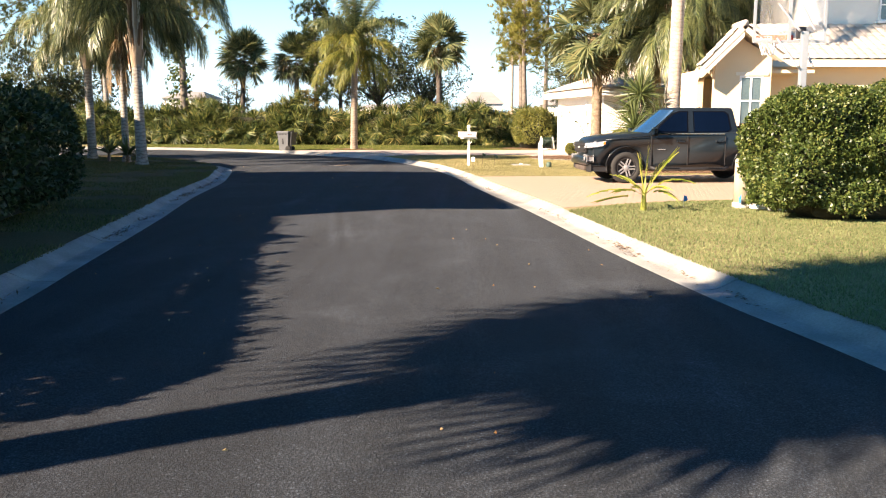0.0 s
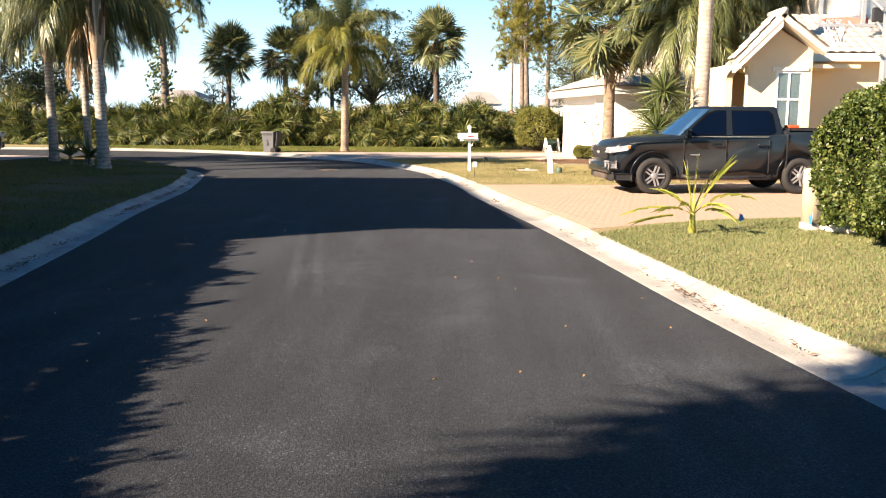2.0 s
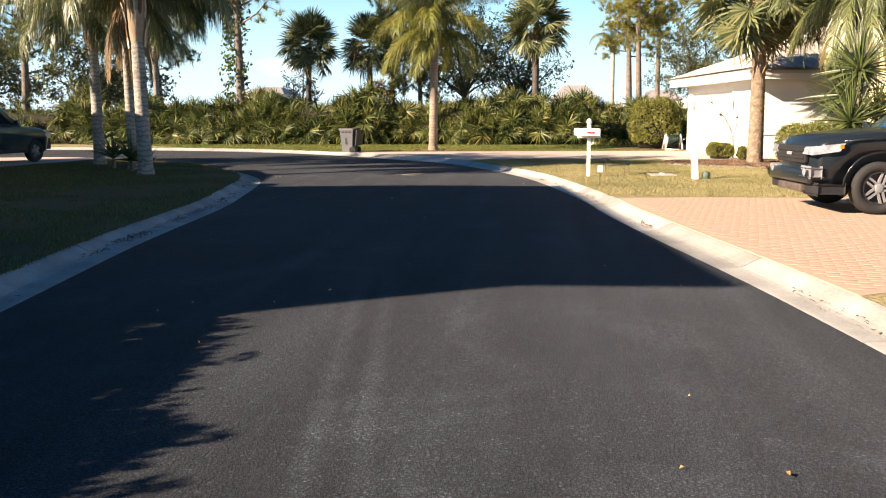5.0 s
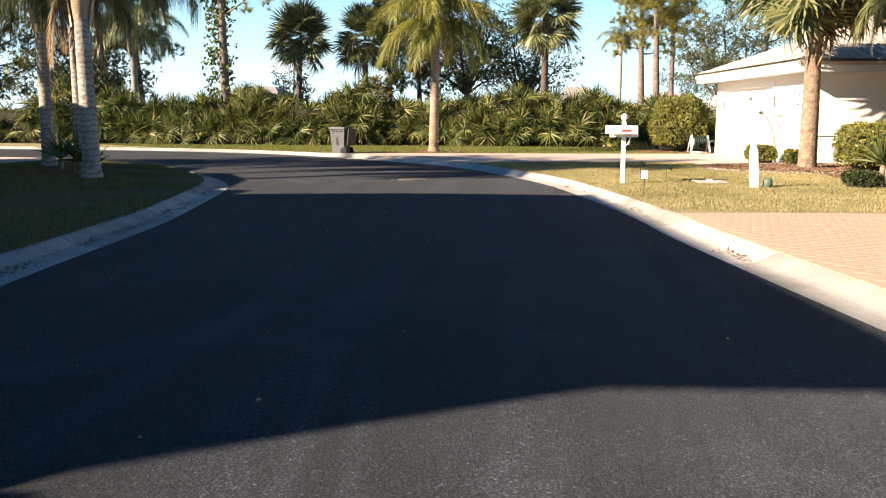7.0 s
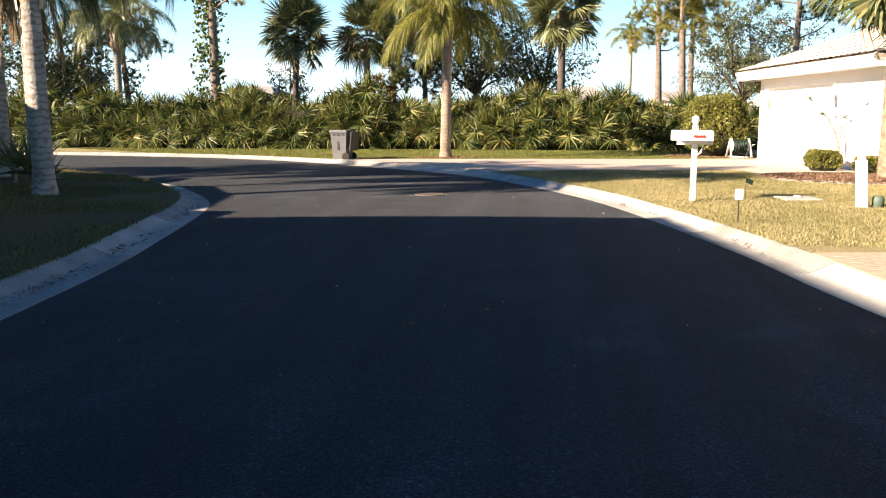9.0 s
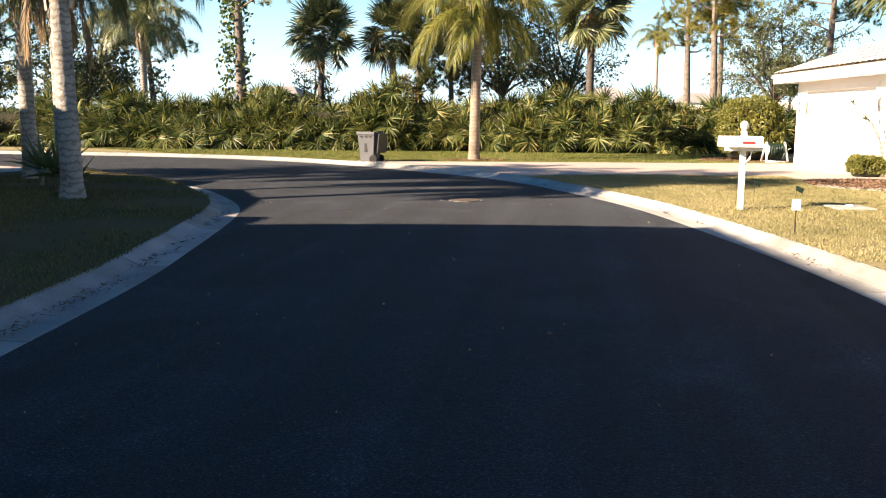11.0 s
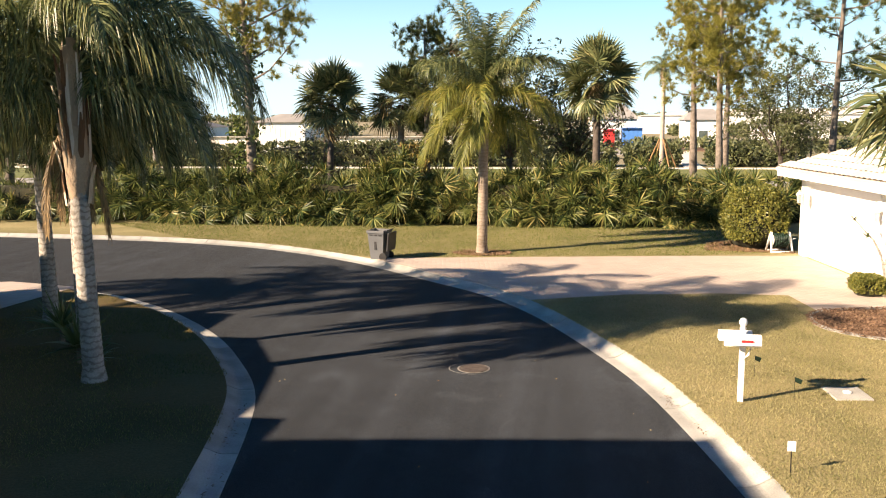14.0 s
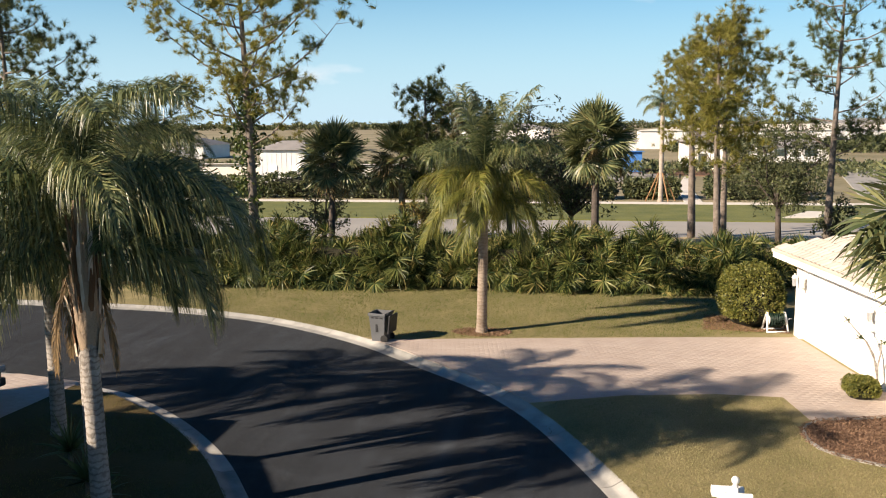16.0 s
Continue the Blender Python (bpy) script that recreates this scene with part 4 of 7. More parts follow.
def hedge(name, x0, x1, y0, y1, top, n, leaf, mat, label, m=None, category="hedge", seed=0, bumps=0.2, z=Z_LAWN, core="hedge_core", group="", round_=0.45, power=None, shoots=0):
    root = empty(name, m or Matrix(), label, category, group)
    i = min(0.3, (x1 - x0) * 0.085)
    part("shade_core", core_block(x0 + i, x1 - i, y0 + i, y1 - i, z - 0.05, top - i, power or (0.45 if round_ < 0.6 else 0.75)), M[core], root, "near-black core in place of shade behind the leaves", True)
    P = box_field(n, x0, x1, y0, y1, z + 0.04, top, 0.22 if x1 - x0 > 1 else 0.1, bumps, seed, round_)
    P[:, 2] = np.maximum(P[:, 2], z + 0.03)
    if shoots:
        # upright young shoots above the clipped top
        sx, sy = rng.uniform(x0 + 0.25, x1 - 0.1, shoots), rng.uniform(y0 + 0.3, y1 - 0.3, shoots)
        tall = np.minimum(rng.gamma(2.0, 0.085, shoots), 0.34)
        own = np.repeat(np.arange(shoots), 7)
        rise = rng.uniform(0, 1, len(own)) * tall[own]
        slope = np.clip((sx - (x1 - 0.75)) / 0.65, 0, 1) ** 2 * 0.42
        P = np.concatenate([P, np.c_[sx[own] + rng.normal(0, 0.03, len(own)), sy[own] + rise * 0.2 + rng.normal(0, 0.03, len(own)), top - 0.08 - slope[own] + rise]])
        n = len(P)
    a, b = scatter(*leafy(seed + 11, 6, leaf), turns(rng.uniform(0, 6.28, n), rng.uniform(-1, 1, n), rng.uniform(0, 6.28, n)), P, rng.uniform(0.7, 1.3, n))
    part("foliage", bulk("foliage", a, b, M[mat]), None, root, "dense small leaves")
    return root


# ---------------------------------------------------------------- palms on the lawns
queen_palm(-9.62, 29.5, 3.25, 5.95, 0.165, (-0.1, 0.0), 38, 1.04, low=0.3, gap=-58, label="tall queen palm with pale ringed trunk and drooping fronds", seed=1)
queen_palm(-10.82, 31.2, 3.6, 5.4, 0.115, (-0.08, 0.1), 16, 0.9, QUEEN, gap=-58, dead=5, label="slender queen palm leaning beside a stouter palm", seed=2)
queen_palm(-13.1, 33.6, 3.4, 5.0, 0.155, (-0.08, 0.1), 22, 0.9, label="queen palm with grey trunk on a shaded lawn", seed=3)
queen_palm(-4.40, 44.75, 4.2, 5.3, 0.165, (0.1, 0.0), 34, 0.98, GOLD, "bark_tan", "queen palm with yellowing lower fronds on mown grass", 5)
queen_palm(7.75, 27.4, 8.4, 10.0, 0.19, (0.1, 0.1), 24, 1.05, label="tall pale-trunked queen palm beside the house front", bark="bark_white", seed=6)
queen_palm(9.0, 33.6, 4.4, 5.9, 0.16, (0, 0), 64, 0.9, HANG, label="queen palm hiding the house corner with hanging fronds", seed=7, low=0.4)
queen_palm(10.9, 35.6, 5.4, 7.2, 0.17, (0, 0), 60, 1.05, HANG, label="queen palm with long hanging fronds between the houses", seed=8)
BP = queen_palm(6.05, 97.0, 7.9, 8.9, 0.20, (0, 0), 14, 0.72, label="tall transplanted queen palm held by timber braces", bark="bark_white", seed=9, z=0)
for k in range(4):
    a_ = k * math.pi / 2 + 0.4
    part("brace", Geo().tube([(1.5 * math.cos(a_), 1.5 * math.sin(a_), 0.0), (0.25 * math.cos(a_), 0.25 * math.sin(a_), 2.6)], 0.07, 6), M["straw"], BP, "brown timber brace")
queen_palm(-21.8, 56.0, 4.6, 6.0, 0.17, (0, 0), 20, 0.95, label="queen palm with brown hanging dead fronds behind palmettos", seed=10, z=0)

fan_palm(6.6, 35.6, 4.95, 0.2, 74, 1.42, (-0.05, 0), "cabbage palm with shaggy brown trunk beside a garage", seed=1, z=Z_LAWN, low=70)
fan_palm(-13.3, 57.0, 5.35, 0.15, 72, 1.30, (0.2, 0), "cabbage palm with round crown behind palmettos", "bark_dark", 2)
fan_palm(-9.9, 58.0, 5.3, 0.16, 62, 1.25, (0, 0), "cabbage palm with shaggy crown behind palmettos", seed=3)
fan_palm(-0.45, 56.0, 6.2, 0.17, 84, 1.34, (0, 0), "cabbage palm with full round crown behind palmettos", "bark_dark", 4)
fan_palm(15.5, 60.0, 5.6, 0.17, 45, 1.0, (0, 0), "cabbage palm behind a white house", seed=5)
fan_palm(12.0, 50.5, 5.0, 0.17, 45, 1.0, (0, 0), "cabbage palm behind a white garage", seed=6)

# ---------------------------------------------------------------- pines and broadleaf trees behind the palmettos
pine(-16.4, 54.2, 15.5, 0.2, 0.40, 4.0, 30, "needle", 1, 12, "tall slash pine with vine-covered trunk", 1.1, 0.25, True)
pine(5.55, 71.0, 11.0, 0.21, 0.5, 1.8, 16, "needle", 2, 10, "slash pine with yellow-green crown", 1.0, 0.15)
pine(5.05, 56.2, 11.3, 0.15, 0.45, 1.75, 22, "needle", 3, 11, "slash pine with tall yellowing crown beside palmettos", 1.05, 0.2)
pine(7.75, 71.0, 12.4, 0.17, 0.5, 1.6, 13, "needle_dark", 4, 9, "dark slim pine beside another pine", 1.0, 0.2)
pine(11.4, 62.0, 14.0, 0.16, 0.38, 2.9, 20, "needle_dark", 5, 9, "open-crowned pine with bare limbs", 1.05, 0.15)
pine(-29.5, 55.5, 13.0, 0.2, 0.3, 3.6, 28, "needle_dark", 6, 14, "dark pine behind palmettos", 1.1, 0.3)
pine(-8.6, 57.5, 8.9, 0.14, 0.3, 1.2, 22, "needle_dark", 7, 10, "narrow dark conifer behind palmettos", 0.9, 0.1)
pine(-24.5, 62.0, 8.8, 0.16, 0.5, 2.4, 12, "needle_dark", 8, 8, "slash pine in the distance behind palmettos", 1.0, 0.3)
pine(-7.2, 59.5, 8.2, 0.13, 0.35, 1.15, 18, "rust_leaf", 9, 9, "narrow rusty conifer behind palmettos", 0.9, 0.1)
broadleaf(-4.6, 60.0, 8.8, 2.8, 2000, 1, label="thin-crowned oak behind palmettos", leaf=0.14, limbs=18)
broadleaf(-1.8, 63.0, 7.4, 2.5, 1300, 2, label="small oak with twiggy crown", leaf=0.14, limbs=18)
broadleaf(9.8, 66.0, 8.2, 2.7, 4200, 3, label="dense dark oak by the far road", leaf=0.12)
broadleaf(-26.0, 58.0, 6.5, 3.0, 2400, 4, label="dark oak behind palmettos", leaf=0.17)
broadleaf(-34.0, 57.0, 7.5, 3.6, 2600, 5, label="dark oak at the end of the palmettos", leaf=0.18)
broadleaf(-9.2, 56.5, 3.6, 0.9, 900, 6, "rust_leaf", "rust-coloured shrub among palmettos", 0.14, 0.2)
broadleaf(11.9, 62.5, 3.4, 0.9, 420, 7, label="small oak beside the far road", leaf=0.15)
broadleaf(-14.8, 61.0, 4.4, 1.5, 380, 8, label="thin young tree behind palmettos", leaf=0.14)
broadleaf(14.0, 47.0, 8.5, 3.4, 3000, 9, label="dark oak behind the white house", leaf=0.18)
broadleaf(15.0, 38.5, 9.5, 3.6, 3600, 10, label="dark oak between the two houses", leaf=0.18)


# ---------------------------------------------------------------- saw palmetto thicket
def palmetto(name, x0, x1, y0, y1, top, n, seed, label):
    r = np.random.default_rng(seed)
    root = empty(name, pose(0, 0, 0), label, "palmetto thicket", kind="stuff")
    part("shade_filler", core_block(x0 - 0.5, x1 + 0.5, y0 + 1.1, y1 - 0.3, -0.4, top * 0.58), M["palmetto_core"], root, "near-black filler in place of shade between the leaves", True)
    V, F, o = [], [], 0
    base = [fan_leaf(15, 0.68, 0.74, (235, 200)[s // 2], 0.5, s + 20, 0.2, (0.0, 1.0)[s % 2], 0.32) for s in range(4)]
    heads = n // 13
    hx = r.uniform(x0, x1, heads)
    hd = r.beta(0.9, 1.5, heads)
    hy = y0 + 0.9 + hd * (y1 - y0 - 0.9)
    ridge = np.array([top * (0.84 + 0.42 * noise.noise(Vector((a * 0.38, seed, 0))) + 0.3 * noise.noise(Vector((a * 1.7, seed, 3)))) for a in hx])
    hz = 0.25 + np.maximum(0.1, ridge * np.clip(0.5 + 1.5 * hd, 0, 1) - 1.15) * r.uniform(0.15, 1, heads)
    for s in range(4):
        own = np.repeat(np.arange(heads), 13)[s::4]
        k = len(own)
        yaw = -math.pi / 2 + r.uniform(-2.2, 2.2, k)
        pitch = -r.uniform(0.85, 1.5, k) if s % 2 == 0 else -r.uniform(-0.1, 0.9, k)
        P = np.c_[hx[own], hy[own], hz[own]] + r.normal(0, 0.06, (k, 3))
        a, b = scatter(*base[s], turns(yaw, pitch, r.normal(0, 0.8, k)), P, r.uniform(0.48, 1.08, k))
        V.append(a)
        F.append(b + o)
        o += len(a)
    part("leaves", bulk("leaves", np.concatenate(V), np.concatenate(F), M["palmetto"]), None, root, "spiky fan leaves, some straw-coloured")
    return root


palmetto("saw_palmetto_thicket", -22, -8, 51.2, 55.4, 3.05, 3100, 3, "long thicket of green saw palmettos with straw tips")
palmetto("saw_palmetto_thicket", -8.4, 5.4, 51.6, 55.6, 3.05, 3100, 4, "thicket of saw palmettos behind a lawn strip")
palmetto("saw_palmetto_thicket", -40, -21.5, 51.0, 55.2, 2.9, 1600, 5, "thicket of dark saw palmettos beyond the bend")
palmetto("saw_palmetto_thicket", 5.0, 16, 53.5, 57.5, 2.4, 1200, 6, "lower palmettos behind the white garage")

# ---------------------------------------------------------------- hedges and shrubs
hedge("clipped_hedge", 0, 3.9, 0, 2.3, 2.12, 26000, 0.056, "hedge", "clipped bright green hedge beside the driveway", pose(6.42, 13.6, 0, 0, 0, 2), seed=1, bumps=0.48)
# this hedge's dark leaf colour also carries the shade it stands in
hedge("dark_hedge", -1.4, 1.4, -6.9, 6.6, 2.1, 12500, 0.09, "hedge_dark", "tall rounded hedge on the shaded lawn, shade darkening its leaf colour", pose(-5.80, 9.6, 0, 0, 0, 10.5), seed=2, bumps=0.2, round_=0.72, power=0.5, shoots=700)
hedge("round_bush", -1.1, 1.1, -1.3, 1.3, 2.25, 6000, 0.075, "bush", "large rounded green bush beside the garage", pose(4.95, 47.3, 0), "bush", 3, 0.25, group="bushes", round_=0.92)
hedge("clipped_bush", -0.43, 0.43, -0.42, 0.42, 0.64, 1700, 0.055, "bush", "low clipped bush in front of the garage", pose(6.2, 39.0, 0), "bush", 4, 0.08, group="bushes", round_=0.92)
hedge("clipped_bush", -0.32, 0.32, -0.31, 0.31, 0.58, 900, 0.055, "bush", "small clipped bush beside the palm trunk", pose(6.72, 37.2, 0), "bush", 5, 0.08, group="bushes", round_=0.92)
hedge("clipped_bush", -1.3, 1.3, -0.7, 0.7, 1.35, 3200, 0.06, "bush", "clipped rounded bush with yellow-green leaves near the house", pose(8.3, 34.6, 0), "bush", 6, 0.12, group="bushes", round_=0.92)
hedge("clipped_bush", -0.3, 0.3, -0.3, 0.3, 0.42, 1000, 0.05, "hedge_dark", "low dark bush at the lawn edge", pose(5.95, 29.6, 0), "bush", 7, 0.1, group="bushes", round_=0.92)


def spiky(name, x, y, stem, n, length, width, mat, label, category, seed, droop=0.5, up=0.25, z=Z_LAWN, heads=1, tilt=1.1):
    """A stem with a rosette of sword leaves."""
    rr = random.Random(seed)
    root = empty(name, pose(x, y, z), label, category)
    g = Geo()
    tops = []
    for h in range(heads):
        a = h * 2.1
        t = Vector((0.24 * h * math.cos(a), 0.24 * h * math.sin(a), stem * (1 - 0.22 * h)))
        g.tube([(0, 0, -0.05), t * 0.5, t], [0.07, 0.055, 0.05], 7)
        tops.append(t)
    part("stem", g, M["bark_fan"], root, "", True)
    for t in tops:
        for i in range(n):
            a, e = i * 2.4 + rr.uniform(-0.2, 0.2), up + (tilt - up + 0.4) * (1 - i / n) + rr.uniform(-0.1, 0.1)
            d = Vector((math.cos(a) * math.cos(e), math.sin(a) * math.cos(e), math.sin(e)))
            h_ = d.cross(Vector((0.01, 0, 1))).normalized()
            w_ = rr.uniform(-1.3, 1.3)
            v, f = strip(t, d, h_ * math.cos(w_) + d.cross(h_) * math.sin(w_), length * rr.uniform(0.8, 1.1), width, droop * rr.uniform(0.5, 1.4), 4)
            part("blade", Geo().add(v, f), M[mat], root)
    return root


spiky("yucca", 6.72, 27.2, 2.35, 120, 1.0, 0.058, "yucca", "tall yucca with stiff sword leaves by the house", "yucca", 1, 0.35, -0.8, heads=3, tilt=1.3)
spiky("yucca", 7.5, 28.4, 1.5, 80, 0.95, 0.06, "yucca", "leafy yucca clump in a planted bed", "yucca", 2, 0.4, -0.6)
spiky("yucca", 6.3, 29.5, 0.45, 60, 0.8, 0.05, "yucca", "spiky grassy clump beside the driveway bed", "yucca", 3, 0.5, 0.1)
spiky("low_fan_shrub", -10.5, 30.5, 0.3, 30, 0.8, 0.12, "yucca", "low strappy shrub at the palm's foot", "shrub", 5, 0.6, 0.1)
spiky("low_fan_shrub", -11.75, 31.9, 0.3, 34, 0.85, 0.10, "yucca", "tall strappy shrub between two palm trunks", "shrub", 8, 0.5, 0.1)
spiky("low_fan_shrub", -9.95, 30.15, 0.2, 22, 0.55, 0.10, "yucca", "dark strappy shrub between two palm trunks", "shrub", 6, 0.7, 0.1)
spiky("low_fan_shrub", 9.2, 26.6, 0.7, 26, 0.8, 0.07, "yucca", "strappy shrub under the house window", "shrub", 7, 0.4, 0.1)

# the young palm on the front lawn: a few long arching blades from a swollen base
root = empty("young_palm", pose(4.6, 15.52, Z_LAWN), "young yellow-green palm with few arching leaves on the lawn", "palm")
part("stem", Geo().lathe([(0.05, -0.03), (0.055, 0.05), (0.045, 0.16), (0.04, 0.26), (0.025, 0.32)], 10), M["sprout"], root, "pale green stem", True)
rr = random.Random(4)
for az, el, ln, dr in ((170, 0.35, 0.95, 0.9), (200, 0.05, 0.95, 0.35), (20, 1.0, 1.0, 0.35), (50, 0.95, 0.95, 0.9), (330, 0.55, 0.55, 1.4), (100, 1.2, 0.7, 0.3),
                       (240, 0.8, 0.5, 1.2), (10, 0.75, 0.95, 1.3), (140, 0.85, 0.5, 0.7), (185, 0.9, 0.6, 0.9), (355, 1.1, 0.85, 0.6), (70, 1.25, 0.9, 0.5), (300, 0.7, 0.6, 1.1), (215, 0.45, 0.7, 0.8)):
    a = math.radians(az)
    g = Geo()
    d = Vector((math.cos(a) * math.cos(el), math.sin(a) * math.cos(el), math.sin(el)))
    base = Vector((0, 0, 0.26))
    s = d.cross(Vector((0, 0, 1)))
    v, f = strip(base, d, s, ln, 0.035, dr, 6)
    g.add(v, f)
    for i in range(2, 6):
        c = (Vector(v[2 * i]) + Vector(v[2 * i + 1])) / 2
        dd = (Vector(v[2 * i]) - Vector(v[2 * i - 2])).normalized()
        for k in (-1, 1):
            vv, ff = strip(c, dd * 1.2 + s * k * 0.35, s.cross(dd), 0.26, 0.035, dr * 0.6, 2)
            g.add(vv, ff)
    part("leaf", g, M["sprout"], root)


# ---------------------------------------------------------------- the pickup and the other car
def wheel(name, x, y, r, w, parent, side):
    hub = new(name)
    hub.parent = parent
    hub.matrix_basis = pose(x, y, r, 90 * side, 0, 0)
    tyre = Geo().lathe([(r * 0.60, -w / 2 + 0.02), (r * 0.9, -w / 2), (r * 0.97, -w / 2 + 0.03), (r, -w / 4), (r, w / 4), (r * 0.97, w / 2 - 0.03), (r * 0.9, w / 2), (r * 0.62, w / 2 - 0.02), (r * 0.6, 0)], 36, None, False)
    part("tyre", tyre, M["rubber"], hub, "black tyre", True)
    rim = Geo().lathe([(r * 0.63, -w / 2 + 0.03), (r * 0.63, w / 2 - 0.015), (r * 0.58, w / 2 - 0.015), (r * 0.55, w / 2 - 0.07), (0.05, w / 2 - 0.09)], 32)
    part("rim", rim, M["trim_black"], hub, "dark rim barrel")
    for k in range(5):
        g = Geo()
        for s in (-1, 1):
            g.box(r * 0.12, r * 0.585, s * 0.022 - 0.016 + s * 0.012, s * 0.022 + 0.016 + s * 0.012, w / 2 - 0.06, w / 2 - 0.022, pose(0, 0, 0, 0, 0, 72 * k))
        part("spoke", g, M["alloy"], hub, "silver twin spoke")
    part("hub_cap", Geo().lathe([(0.075, w / 2 - 0.07), (0.075, w / 2 - 0.025), (0.05, w / 2 - 0.012)], 16), M["alloy"], hub, "silver hub cap", True)
    return hub


def arc(cx, cz, r, a0, a1, n=11):
    return [(cx + r * math.cos(math.radians(a0 + (a1 - a0) * i / (n - 1))), cz + r * math.sin(math.radians(a0 + (a1 - a0) * i / (n - 1)))) for i in range(n)]


def car_body(outline, half, nose, crown=0.03):
    """A side outline pulled across the car's width, with drawn-in ends and rounded shoulders."""
    v, f = [], []
    ys = [-1.0, -0.985, -0.93, -0.5, 0.0, 0.5, 0.93, 0.985, 1.0]
    inset = [0.055, 0.018, 0.0, 0.0, 0.0, 0.0, 0.0, 0.018, 0.055]
    n = len(outline)
    cx = sum(p[0] for p in outline) / n
    for yy, ins in zip(ys, inset):
        for x, z in outline:
            t = max(0.0, (nose - x) / 0.9)
            w = half * (1 - 0.16 * min(1, t) ** 2)
            side = half * 0.03 * math.sin(max(0, min(1, (z - 0.4) / 0.85)) * math.pi)
            zz = z - ins * (z > 0.95) + crown * (1 - yy * yy) * (z > 0.98)
            xx = x + (ins * 0.8 + (0.12 * yy * yy if x < nose else 0)) * (x < nose + 0.2 and x < -0.5) - ins * 0.8 * (x > 4)
            v.append((xx, yy * (w - half * 0.03 + side), zz))
    for k in range(len(ys) - 1):
        for i in range(n):
            f.append((k * n + i, k * n + (i + 1) % n, (k + 1) * n + (i + 1) % n, (k + 1) * n + i))
    f += [tuple(range(n)), tuple(range(len(ys) * n - 1, (len(ys) - 1) * n - 1, -1))]
    return Geo().add(v, f)


def loft(b, t, z0, z1, wb, wt, bevel=0.05):
    """A cab: bottom x range b and half width wb, top x range t and half width wt."""
    bm = bmesh.new()
    lo = [bm.verts.new((x, y, z0)) for x, y in ((b[0], -wb), (b[1], -wb), (b[1], wb), (b[0], wb))]
    hi = [bm.verts.new((x, y, z1)) for x, y in ((t[0], -wt), (t[1], -wt), (t[1], wt), (t[0], wt))]
    bm.faces.new(lo[::-1])
    bm.faces.new(hi)
    for i in range(4):
        bm.faces.new((lo[i], lo[(i + 1) % 4], hi[(i + 1) % 4], hi[i]))
    bmesh.ops.bevel(bm, geom=[e for e in bm.edges if max(p.co.z for p in e.verts) > z0 + 0.1], offset=bevel, segments=3, affect="EDGES", profile=0.6)
    return Geo().take(bm)


def pane(corners, out=0.008, thick=0.006):
    """A thin sheet from four corners, raised along its normal."""
    c = [Vector(p) for p in corners]
    nrm = (c[1] - c[0]).cross(c[2] - c[0]).normalized()
    a = [p + nrm * out for p in c]
    b = [p + nrm * (out + thick) for p in c]
    n = len(c)
    return Geo().add(a + b, [tuple(range(n - 1, -1, -1)), tuple(range(n, 2 * n))] + [(i, (i + 1) % n, n + (i + 1) % n, n + i) for i in range(n)])


